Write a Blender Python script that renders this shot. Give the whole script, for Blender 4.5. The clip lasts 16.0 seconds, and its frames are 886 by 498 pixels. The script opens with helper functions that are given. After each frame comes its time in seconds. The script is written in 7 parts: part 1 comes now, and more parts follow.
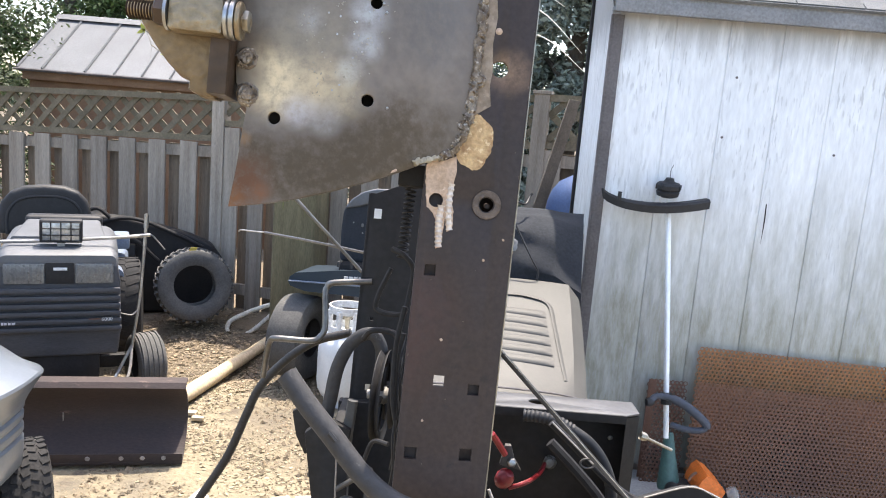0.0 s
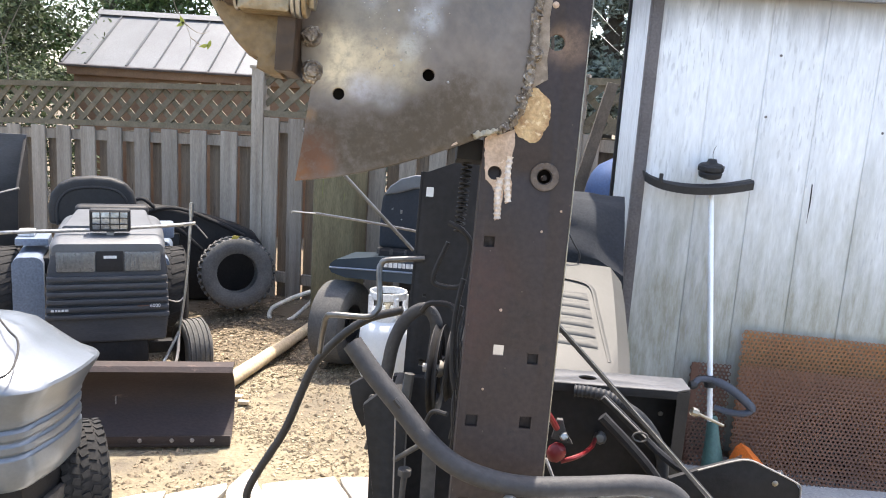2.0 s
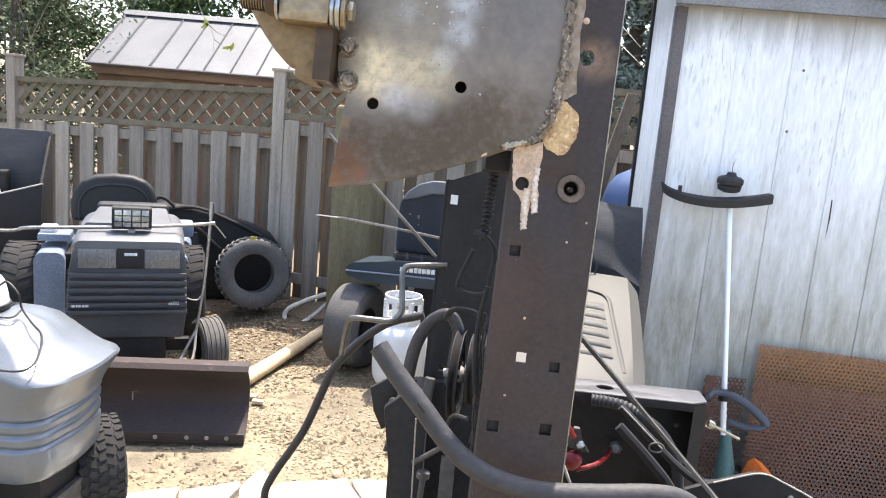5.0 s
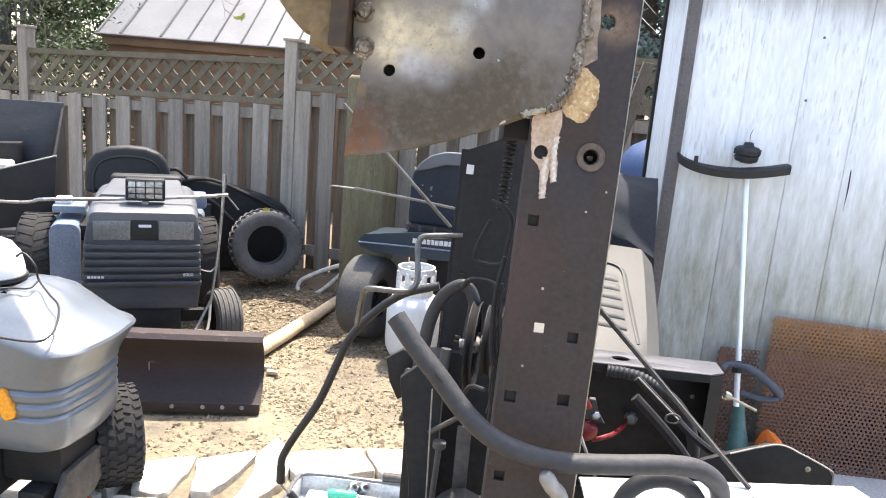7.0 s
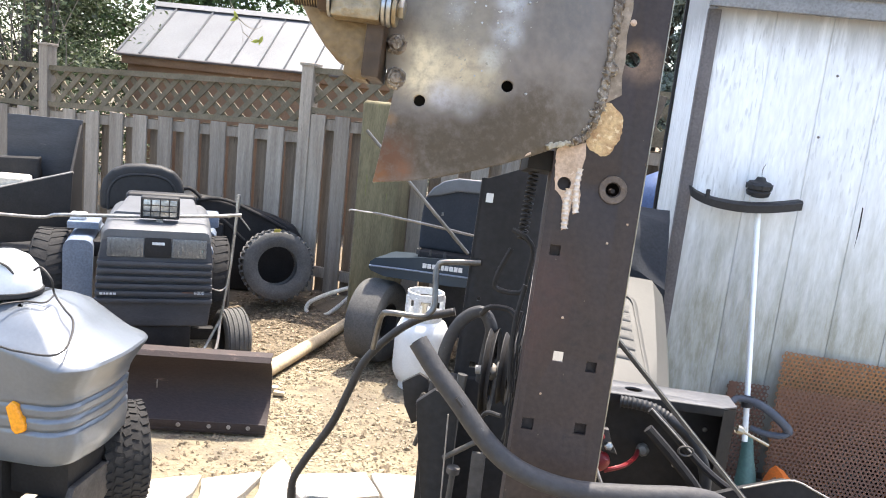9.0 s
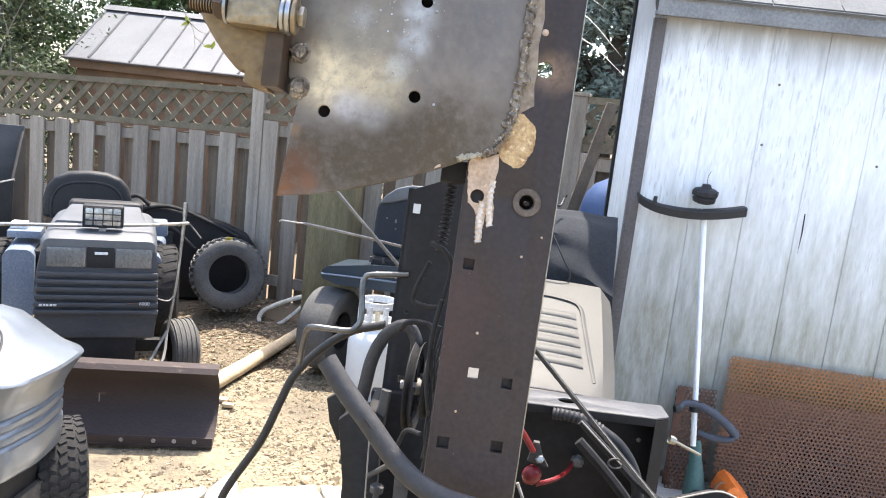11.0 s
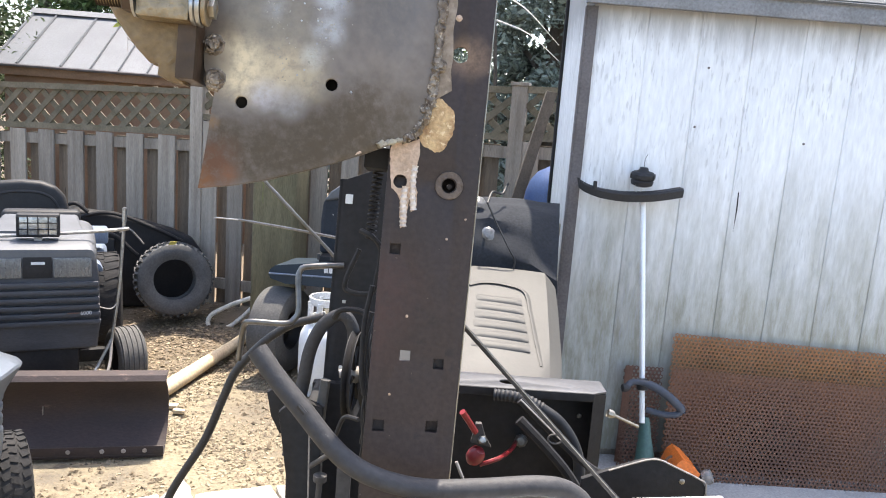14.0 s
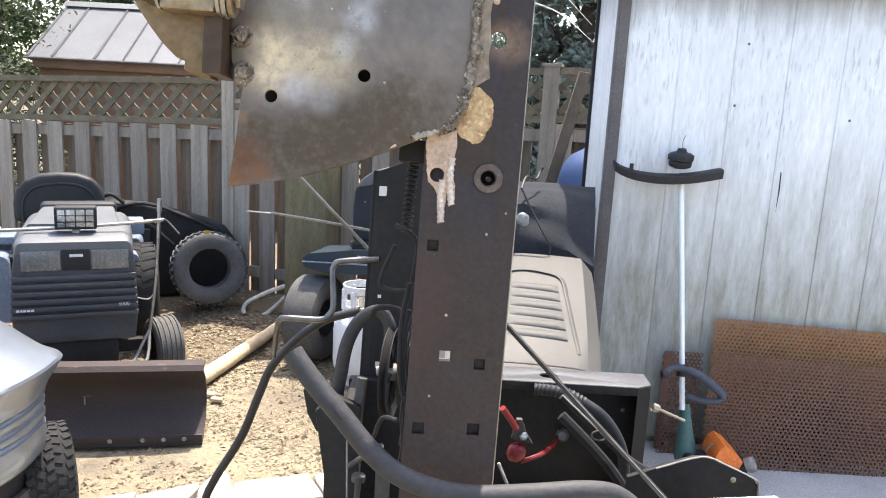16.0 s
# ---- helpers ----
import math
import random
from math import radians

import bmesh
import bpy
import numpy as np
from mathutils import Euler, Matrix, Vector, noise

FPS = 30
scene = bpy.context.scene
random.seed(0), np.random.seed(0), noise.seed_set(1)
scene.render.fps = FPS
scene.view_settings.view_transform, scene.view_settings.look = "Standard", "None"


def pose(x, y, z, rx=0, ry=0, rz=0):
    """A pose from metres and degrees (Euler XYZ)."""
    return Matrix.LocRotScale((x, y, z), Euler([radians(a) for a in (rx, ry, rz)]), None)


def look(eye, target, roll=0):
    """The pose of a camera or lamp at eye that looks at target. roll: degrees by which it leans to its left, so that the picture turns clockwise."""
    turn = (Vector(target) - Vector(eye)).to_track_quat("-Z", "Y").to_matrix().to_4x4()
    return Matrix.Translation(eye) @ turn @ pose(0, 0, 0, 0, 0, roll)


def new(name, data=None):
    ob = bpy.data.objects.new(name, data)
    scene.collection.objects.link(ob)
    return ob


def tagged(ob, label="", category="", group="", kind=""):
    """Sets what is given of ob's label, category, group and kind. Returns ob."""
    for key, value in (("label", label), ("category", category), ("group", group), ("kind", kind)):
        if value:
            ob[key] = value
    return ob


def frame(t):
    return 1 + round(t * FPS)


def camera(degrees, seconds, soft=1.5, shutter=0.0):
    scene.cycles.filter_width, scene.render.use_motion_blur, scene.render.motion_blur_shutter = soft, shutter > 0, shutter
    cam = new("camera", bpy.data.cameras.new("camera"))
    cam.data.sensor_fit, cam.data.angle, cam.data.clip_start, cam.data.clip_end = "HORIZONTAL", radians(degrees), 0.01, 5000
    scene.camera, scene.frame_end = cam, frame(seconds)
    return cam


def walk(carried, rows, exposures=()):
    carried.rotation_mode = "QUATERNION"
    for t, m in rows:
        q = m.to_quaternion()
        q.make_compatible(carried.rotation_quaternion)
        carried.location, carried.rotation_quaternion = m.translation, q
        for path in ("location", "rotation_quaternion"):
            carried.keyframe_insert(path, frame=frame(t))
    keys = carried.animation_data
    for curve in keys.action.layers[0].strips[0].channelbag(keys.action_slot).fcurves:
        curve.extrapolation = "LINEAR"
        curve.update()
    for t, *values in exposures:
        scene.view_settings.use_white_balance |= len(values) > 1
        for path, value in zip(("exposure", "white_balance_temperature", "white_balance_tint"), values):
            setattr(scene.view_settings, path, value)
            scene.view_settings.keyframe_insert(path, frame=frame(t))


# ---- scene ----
cam = camera(62.0, 16.0, soft=1.05)
# seconds, eye x y z, yaw, pitch, roll
ROWS = [
    (0, 0.000344, 0.02683, 1.601, 0.7268, -9.333, -4.594),
    (0.5, -0.01135, 0.01359, 1.604, 2.283, -9.614, -5.124),
    (1, -0.00516, 0.01058, 1.605, 2.896, -8.871, -4.406),
    (1.5, -0.01006, 0.002236, 1.595, 2.122, -9.598, -3.646),
    (2, -0.02692, 0.004988, 1.583, 3.232, -10.38, -3.573),
    (2.5, -0.02116, 0.01333, 1.575, 3.421, -12.51, -3.758),
    (3, -0.01247, 0.01643, 1.588, 2.376, -10.9, -4.214),
    (3.5, -0.02331, 0.01109, 1.584, 3.136, -11.12, -4.488),
    (4, -0.02915, 0.005418, 1.584, 4.069, -10.41, -4.569),
    (4.2, -0.03122, -0.003612, 1.588, 4.039, -9.954, -4.696),
    (6.3, -0.0516, -0.0172, 1.582, 5.499, -11.37, -5.025),
    (6.5, -0.04584, -0.01694, 1.578, 4.712, -11.86, -4.45),
    (7, -0.04825, -0.005934, 1.583, 5.443, -12.31, -4.672),
    (7.5, -0.04214, -0.01316, 1.59, 4.533, -11.15, -5.89),
    (8, -0.06097, -0.01591, 1.586, 5.565, -10.88, -6.448),
    (8.2, -0.0743, -0.01849, 1.585, 6.893, -10.46, -6.607),
    (10.3, -0.04885, -0.02528, 1.588, 4.676, -10.35, -5.119),
    (10.5, -0.05083, -0.01075, 1.586, 3.116, -10.21, -6.91),
    (11, -0.00946, 0.007396, 1.598, 3.394, -9.663, -6.264),
    (11.5, 0.004214, 0.02021, 1.606, 2.574, -8.719, -5.672),
    (12, 0.01109, 0.01901, 1.624, 2.773, -7.894, -4.792),
    (12.5, 0.01901, 0.00301, 1.623, 1.276, -7.17, -4.37),
    (13, 0.009976, -0.01445, 1.612, 0.5572, -7.464, -4.495),
    (13.5, 0.01797, -0.00731, 1.607, 0.523, -8.981, -5.466),
    (14, 0.02313, -0.007998, 1.591, -0.6653, -9.688, -4.255),
    (14.5, 0.02718, -0.01539, 1.589, -0.2134, -10.22, -3.844),
    (15, 0.01135, 0.007138, 1.598, 2.183, -10.09, -4.372),
    (15.5, 0.007052, 0.007138, 1.592, 2.451, -10.41, -4.12),
    (16, 0.01402, 0.03122, 1.598, 1.608, -11.11, -2.979),
]
walk(cam, [(t, pose(x, y, z, 90 + p, r, w)) for t, x, y, z, w, p, r in ROWS], [(0.0, 1.98, 6900, 11), (4.0, 2.11, 6950, 11), (6.5, 2.15, 6950, 11), (8.0, 2.16, 6950, 11), (10.5, 2.23, 6850, 10), (12.5, 2.15, 6800, 10), (14.0, 2.02, 6900, 11), (16.0, 2.03, 6950, 11)])

# ---- light ----
SUN_EL, SUN_AZ = 71.0, 14.0  # degrees above the horizon; degrees to the right of straight ahead
world = bpy.data.worlds.new("sky")
scene.world = world
world.use_nodes = True
wn = world.node_tree
sky = wn.nodes.new("ShaderNodeTexSky")
sky.sky_type, sky.sun_disc = "NISHITA", False
sky.sun_elevation, sky.sun_rotation = radians(SUN_EL), radians(SUN_AZ)
sky.air_density, sky.dust_density, sky.ozone_density = 1.0, 2.5, 1.0
wn.links.new(sky.outputs[0], wn.nodes["Background"].inputs[0])
wn.nodes["Background"].inputs[1].default_value = 0.15
sun = new("sun", bpy.data.lights.new("sun", "SUN"))
sun.data.energy, sun.data.angle, sun.data.color = 3.0, radians(0.6), (1.0, 0.95, 0.87)
sd = Vector((math.sin(radians(SUN_AZ)) * math.cos(radians(SUN_EL)), math.cos(radians(SUN_AZ)) * math.cos(radians(SUN_EL)), math.sin(radians(SUN_EL))))
sun.matrix_world = look(sd * 40, (0, 0, 0))


# ---- materials ----
def mat(name, c1, c2=None, scale=8.0, rough=0.6, metal=0.0, bump=0.15, c3=None, spots=0.62, fine=90.0, stretch=(1, 1, 1), rough2=None, spec=0.5, coat=0.0, rand=0.0, bscale=None, grain=0.45):
    """Two-scale procedural surface: broad stains between c1 and c2, flecks of c3, fine bump."""
    m = bpy.data.materials.new(name)
    m.use_nodes = True
    nt = m.node_tree
    N, L = nt.nodes, nt.links
    b = N["Principled BSDF"]
    tc = N.new("ShaderNodeTexCoord")
    mp = N.new("ShaderNodeMapping")
    mp.inputs["Scale"].default_value = stretch
    L.new(tc.outputs["Object"], mp.inputs[0])
    src = mp.outputs[0]
    if rand:
        oi = N.new("ShaderNodeObjectInfo")
        ad = N.new("ShaderNodeVectorMath")
        ad.operation = "MULTIPLY_ADD"
        L.new(oi.outputs["Random"], ad.inputs[0])
        ad.inputs[1].default_value = (37.0, 53.0, 71.0)
        L.new(src, ad.inputs[2])
        src = ad.outputs[0]
    n1 = N.new("ShaderNodeTexNoise")
    n1.inputs["Scale"].default_value, n1.inputs["Detail"].default_value, n1.inputs["Roughness"].default_value = scale, 6.0, 0.62
    n2 = N.new("ShaderNodeTexNoise")
    n2.inputs["Scale"].default_value, n2.inputs["Detail"].default_value = fine, 4.0
    L.new(src, n1.inputs["Vector"])
    L.new(src, n2.inputs["Vector"])
    r1 = N.new("ShaderNodeValToRGB")
    r1.color_ramp.elements[0].position, r1.color_ramp.elements[1].position = 0.33, 0.68
    c2 = c2 or tuple(v * 0.75 for v in c1)
    r1.color_ramp.elements[0].color, r1.color_ramp.elements[1].color = (*c1, 1), (*c2, 1)
    L.new(n1.outputs[0], r1.inputs[0])
    col = r1.outputs[0]
    mx = N.new("ShaderNodeMix")
    mx.data_type, mx.blend_type = "RGBA", "MULTIPLY"
    mx.inputs[0].default_value = grain
    g = N.new("ShaderNodeValToRGB")
    g.color_ramp.elements[0].position, g.color_ramp.elements[1].position = 0.3, 0.72
    g.color_ramp.elements[0].color, g.color_ramp.elements[1].color = (0.45, 0.45, 0.45, 1), (1.25, 1.25, 1.25, 1)
    L.new(n2.outputs[0], g.inputs[0])
    L.new(col, mx.inputs[6])
    L.new(g.outputs[0], mx.inputs[7])
    col = mx.outputs[2]
    if c3:
        n3 = N.new("ShaderNodeTexNoise")
        n3.inputs["Scale"].default_value, n3.inputs["Detail"].default_value, n3.inputs["Roughness"].default_value = scale * 2.3, 8.0, 0.7
        L.new(src, n3.inputs["Vector"])
        r3 = N.new("ShaderNodeValToRGB")
        r3.color_ramp.elements[0].position, r3.color_ramp.elements[1].position = spots, spots + 0.07
        L.new(n3.outputs[0], r3.inputs[0])
        m3 = N.new("ShaderNodeMix")
        m3.data_type = "RGBA"
        L.new(r3.outputs[0], m3.inputs[0])
        L.new(col, m3.inputs[6])
        m3.inputs[7].default_value = (*c3, 1)
        col = m3.outputs[2]
    if rand:
        hv = N.new("ShaderNodeHueSaturation")
        ml = N.new("ShaderNodeMath")
        ml.operation = "MULTIPLY_ADD"
        L.new(oi.outputs["Random"], ml.inputs[0])
        ml.inputs[1].default_value, ml.inputs[2].default_value = rand, 1.0 - rand / 2
        L.new(ml.outputs[0], hv.inputs["Value"])
        L.new(col, hv.inputs["Color"])
        col = hv.outputs[0]
    L.new(col, b.inputs["Base Color"])
    rr = N.new("ShaderNodeMapRange")
    rr.inputs[3].default_value, rr.inputs[4].default_value = rough, rough2 if rough2 is not None else min(1, rough + 0.18)
    L.new(n1.outputs[0], rr.inputs[0])
    L.new(rr.outputs[0], b.inputs["Roughness"])
    b.inputs["Metallic"].default_value = metal
    b.inputs["Specular IOR Level"].default_value = spec
    b.inputs["Coat Weight"].default_value = coat
    b.inputs["Coat Roughness"].default_value = 0.12
    if bump:
        bp = N.new("ShaderNodeBump")
        bp.inputs["Strength"].default_value, bp.inputs["Distance"].default_value = bump, bscale or 0.004
        L.new(n2.outputs[0], bp.inputs["Height"])
        L.new(bp.outputs[0], b.inputs["Normal"])
    return m


def nodes_of(m):
    return m.node_tree.nodes, m.node_tree.links, m.node_tree.nodes["Principled BSDF"]


# ---- mesh helpers ----
IDENT = Matrix.Identity(4)


def thing(name, label, category, at, group="", kind=""):
    e = new(name)
    e.empty_display_size = 0.1
    e.matrix_basis = Matrix.Translation(at)
    tagged(e, label, category, group, kind)
    return e


def part(name, bm, material, parent=None, label="", smooth=True, xf=None):
    """One mesh object in world coordinates under a thing or a part."""
    if xf is not None:
        bm.transform(xf)
    bmesh.ops.recalc_face_normals(bm, faces=bm.faces)
    me = bpy.data.meshes.new(name)
    bm.to_mesh(me)
    bm.free()
    if smooth:
        me.shade_smooth()
        me.set_sharp_from_angle(angle=radians(38))
    me.materials.append(material)
    ob = new(name, me)
    if parent is not None:
        ob.parent = parent
        if parent.type == "EMPTY":
            ob.matrix_parent_inverse = parent.matrix_basis.inverted()
    if label:
        ob["label"] = label
    return ob


def solo(name, bm, material, label, category, group="", kind="", smooth=True, xf=None):
    return tagged(part(name, bm, material, None, "", smooth, xf), label, category, group, kind)


def piece(name, me, m, parent):
    """An object of its own on shared mesh data, under a thing of the setting."""
    ob = new(name, me)
    ob.parent = parent
    if parent.type == "EMPTY":
        ob.matrix_parent_inverse = parent.matrix_basis.inverted()
    ob.matrix_basis = m
    return ob


def to_mesh(name, bm, material, smooth=False):
    bmesh.ops.recalc_face_normals(bm, faces=bm.faces)
    me = bpy.data.meshes.new(name)
    bm.to_mesh(me)
    bm.free()
    if smooth:
        me.shade_smooth()
        me.set_sharp_from_angle(angle=radians(38))
    me.materials.append(material)
    return me


def join(*bms):
    out = bmesh.new()
    for b in bms:
        me = bpy.data.meshes.new("t")
        b.to_mesh(me)
        out.from_mesh(me)
        bpy.data.meshes.remove(me)
        b.free()
    return out


def bevel(bm, w, seg=2):
    es = [e for e in bm.edges if len(e.link_faces) == 2 and e.calc_face_angle(0) > 0.5]
    if w > 0 and es:
        bmesh.ops.bevel(bm, geom=es, offset=w, segments=seg, affect="EDGES", profile=0.6, clamp_overlap=True)
    return bm


def box(x0, x1, y0, y1, z0, z1, b=0.0, seg=2):
    bm = bmesh.new()
    bmesh.ops.create_cube(bm, size=1.0, matrix=Matrix.Translation(((x0 + x1) / 2, (y0 + y1) / 2, (z0 + z1) / 2)) @ Matrix.Diagonal((x1 - x0, y1 - y0, z1 - z0, 1)))
    return bevel(bm, b, seg)


def prism(outline, d0, d1, plane="xy", b=0.0, seg=2):
    """A plane outline pushed from d0 to d1 along the third axis."""
    bm = bmesh.new()
    put = {"xy": lambda p, d: (p[0], p[1], d), "xz": lambda p, d: (p[0], d, p[1]), "yz": lambda p, d: (d, p[0], p[1])}[plane]
    lo = [bm.verts.new(put(p, d0)) for p in outline]
    hi = [bm.verts.new(put(p, d1)) for p in outline]
    n = len(outline)
    bm.faces.new(lo), bm.faces.new(hi)
    for i in range(n):
        bm.faces.new((lo[i], lo[(i + 1) % n], hi[(i + 1) % n], hi[i]))
    bmesh.ops.recalc_face_normals(bm, faces=bm.faces)
    return bevel(bm, b, seg)


def spline(pts, n=6):
    """Catmull-Rom through the points."""
    P = [Vector(p) for p in pts]
    P = [P[0] * 2 - P[1]] + P + [P[-1] * 2 - P[-2]]
    out = []
    for i in range(1, len(P) - 2):
        a, b, c, d = P[i - 1:i + 3]
        for k in range(n):
            t = k / n
            out.append(0.5 * ((2 * b) + (c - a) * t + (2 * a - 5 * b + 4 * c - d) * t * t + (3 * b - a - 3 * c + d) * t ** 3))
    out.append(P[-2])
    return out


def tube(pts, r, seg=10, smooth=6, rings=0.0, pitch=0.006, cap=True, flat=1.0):
    """A round rod or hose along points; rings makes it corrugated."""
    path = spline(pts, smooth) if smooth and len(pts) > 2 else [Vector(p) for p in pts]
    if rings:
        fine, L = [], 0.0
        for a, b in zip(path, path[1:]):
            n = max(1, int((b - a).length / (pitch / 3)))
            fine += [a.lerp(b, k / n) for k in range(n)]
        path = fine + [path[-1]]
    bm = bmesh.new()
    prev, up, dist = None, Vector((0.12, 0.23, 1)).normalized(), 0.0
    loops = []
    for i, p in enumerate(path):
        d = (path[min(i + 1, len(path) - 1)] - path[max(i - 1, 0)]).normalized()
        s = d.cross(up)
        if s.length < 1e-3:
            s = d.cross(Vector((1, 0, 0)))
        s.normalize()
        u = s.cross(d).normalized()
        up = u
        rr = r(i / max(1, len(path) - 1)) if callable(r) else r
        if rings:
            rr *= 1.0 + (rings if i % 3 == 0 else -rings * 0.5)
        loops.append([bm.verts.new(p + (s * math.cos(a) + u * math.sin(a) * flat) * rr) for a in (2 * math.pi * k / seg for k in range(seg))])
    for A, B in zip(loops, loops[1:]):
        for k in range(seg):
            bm.faces.new((A[k], A[(k + 1) % seg], B[(k + 1) % seg], B[k]))
    if cap:
        bm.faces.new(loops[0]), bm.faces.new(loops[-1])
    return bm


def rod(a, b, r, seg=10):
    return tube([a, b], r, seg, 0)


def lathe(profile, m=IDENT, seg=28, closed=False):
    """Profile of (radius, height) turned about the z axis, then moved by m."""
    bm = bmesh.new()
    rings = []
    for r, z in profile:
        if r < 1e-5:
            rings.append([bm.verts.new((0, 0, z))])
        else:
            rings.append([bm.verts.new((r * math.cos(2 * math.pi * k / seg), r * math.sin(2 * math.pi * k / seg), z)) for k in range(seg)])
    pairs = list(zip(rings, rings[1:])) + ([(rings[-1], rings[0])] if closed else [])
    for A, B in pairs:
        for k in range(seg):
            q = (k + 1) % seg
            if len(A) == 1 and len(B) > 1:
                bm.faces.new((A[0], B[q], B[k]))
            elif len(B) == 1 and len(A) > 1:
                bm.faces.new((A[k], A[q], B[0]))
            elif len(A) > 1:
                bm.faces.new((A[k], A[q], B[q], B[k]))
    bm.transform(m)
    return bm


def loft(sections, caps=True):
    """Skin over closed sections of equal count."""
    bm = bmesh.new()
    rings = [[bm.verts.new(p) for p in s] for s in sections]
    n = len(rings[0])
    for A, B in zip(rings, rings[1:]):
        for k in range(n):
            bm.faces.new((A[k], A[(k + 1) % n], B[(k + 1) % n], B[k]))
    if caps:
        bm.faces.new(rings[0]), bm.faces.new(rings[-1])
    return bm


def aim(at, direction):
    """Matrix that carries the z axis to a direction, standing at a point."""
    return Matrix.Translation(at) @ Vector(direction).to_track_quat("Z", "Y").to_matrix().to_4x4()


def rough_up(bm, amount, scale, seed=0.0):
    for v in bm.verts:
        v.co += Vector(noise.noise_vector(v.co * scale + Vector((seed, seed * 1.7, 0)))) * amount
    return bm


# ---- palette ----
M_wood = mat("weathered_fence_wood", (0.345, 0.30, 0.248), (0.215, 0.18, 0.145), 3.5, 0.85, 0, 0.5, (0.085, 0.068, 0.056), 0.64, 60, (6, 6, 0.55), rand=0.35)
# browner wood for the back boards, darkened for the shade in the gaps
M_backwood = mat("shaded_brown_fence_wood", (0.20, 0.16, 0.12), (0.12, 0.093, 0.069), 3.5, 0.9, 0, 0.5, (0.06, 0.046, 0.036), 0.6, 60, (6, 6, 0.55), rand=0.4)
M_lattice = mat("greenish_lattice_wood", (0.17, 0.14, 0.098), (0.105, 0.09, 0.058), 5, 0.85, 0, 0.4, (0.10, 0.11, 0.05), 0.64, 70, rand=0.3)
M_post = mat("mossy_timber", (0.19, 0.162, 0.092), (0.118, 0.102, 0.058), 4, 0.9, 0, 0.6, (0.15, 0.155, 0.05), 0.62, 50, (4, 4, 0.6))
M_trim = mat("grey_brown_trim", (0.15, 0.135, 0.135), (0.10, 0.09, 0.09), 6, 0.75, 0, 0.3)
M_shingle = mat("pale_grey_shingle", (0.135, 0.142, 0.150), (0.095, 0.10, 0.107), 5, 0.9, 0, 0.6, rand=0.2, fine=200)
M_fascia = mat("grey_painted_fascia", (0.25, 0.26, 0.28), (0.19, 0.20, 0.215), 5, 0.7, 0, 0.3)
M_roofmetal = mat("dull_metal_roof", (0.140, 0.147, 0.158), (0.105, 0.110, 0.120), 1.2, 0.50, 0.3, 0.1, (0.17, 0.175, 0.185), 0.66, rand=0.25)
M_brownwall = mat("brown_stained_boards", (0.22, 0.13, 0.075), (0.16, 0.09, 0.052), 3, 0.7, 0, 0.3)
M_steel = mat("brown_painted_steel", (0.034, 0.0245, 0.022), (0.045, 0.031, 0.027), 9, 0.45, 0, 0.14, (0.024, 0.020, 0.019), 0.6, 160, spec=0.35)
M_black = mat("dusty_black_paint", (0.0150, 0.0143, 0.0152), (0.024, 0.0225, 0.0225), 10, 0.55, 0, 0.15, (0.055, 0.05, 0.045), 0.68, spec=0.25)
M_rubber = mat("dusty_tyre_rubber", (0.062, 0.061, 0.060), (0.100, 0.096, 0.090), 6, 0.85, 0, 0.35)
# black rubber made darker than M_rubber, with the shade under the cowl included
M_blockrubber = mat("shaded_block_rubber", (0.022, 0.022, 0.023), (0.040, 0.038, 0.037), 9, 0.85, 0, 0.3, (0.085, 0.078, 0.07), 0.64, spec=0.2)
M_rubber2 = mat("grey_worn_tyre", (0.078, 0.078, 0.078), (0.118, 0.114, 0.109), 6, 0.9, 0, 0.35)
M_plastic = mat("black_plastic", (0.016, 0.016, 0.0175), (0.026, 0.026, 0.028), 14, 0.5, 0, 0.1, spec=0.35)
M_hose = mat("dusty_grey_hose", (0.026, 0.025, 0.0275), (0.044, 0.042, 0.043), 16, 0.6, 0, 0.25, (0.085, 0.08, 0.077), 0.63, 120)
M_cable = mat("black_cable_sheath", (0.012, 0.0108, 0.011), (0.024, 0.021, 0.020), 20, 0.5, 0, 0.2)
M_tarnish = mat("tarnished_steel", (0.20, 0.195, 0.19), (0.11, 0.105, 0.10), 20, 0.3, 0.9, 0.1)
M_chrome = mat("worn_bright_metal", (0.50, 0.50, 0.50), (0.30, 0.295, 0.29), 20, 0.25, 1.0, 0.05, rough2=0.45)
M_zinc = mat("oily_zinc", (0.42, 0.39, 0.33), (0.28, 0.25, 0.2), 40, 0.35, 0.9, 0.2)
M_weld = mat("rusty_weld_bead", (0.33, 0.28, 0.22), (0.11, 0.08, 0.06), 70, 0.36, 0.55, 0.8, (0.55, 0.50, 0.43), 0.56, 300)
M_bare = mat("ground_bare_metal", (0.60, 0.44, 0.33), (0.46, 0.33, 0.23), 30, 0.5, 0.35, 0.3, (0.70, 0.55, 0.42), 0.6, 220)
M_cast_dark = mat("oily_brown_casting", (0.27, 0.192, 0.105), (0.165, 0.114, 0.060), 9, 0.32, 0.3, 0.5, (0.07, 0.046, 0.026), 0.66, 120)
M_cast = mat("greasy_cast_metal", (0.34, 0.265, 0.17), (0.19, 0.142, 0.085), 14, 0.24, 0.55, 0.5, (0.07, 0.048, 0.028), 0.64, 140)
M_brownblock = mat("oily_brown_steel", (0.075, 0.045, 0.028), (0.045, 0.03, 0.02), 14, 0.35, 0.3, 0.25)
M_silver = mat("silver_grey_paint", (0.162, 0.181, 0.206), (0.128, 0.144, 0.166), 4, 0.24, 0.35, 0.05, (0.21, 0.225, 0.24), 0.66, coat=0.3, rough2=0.40, grain=0.12)
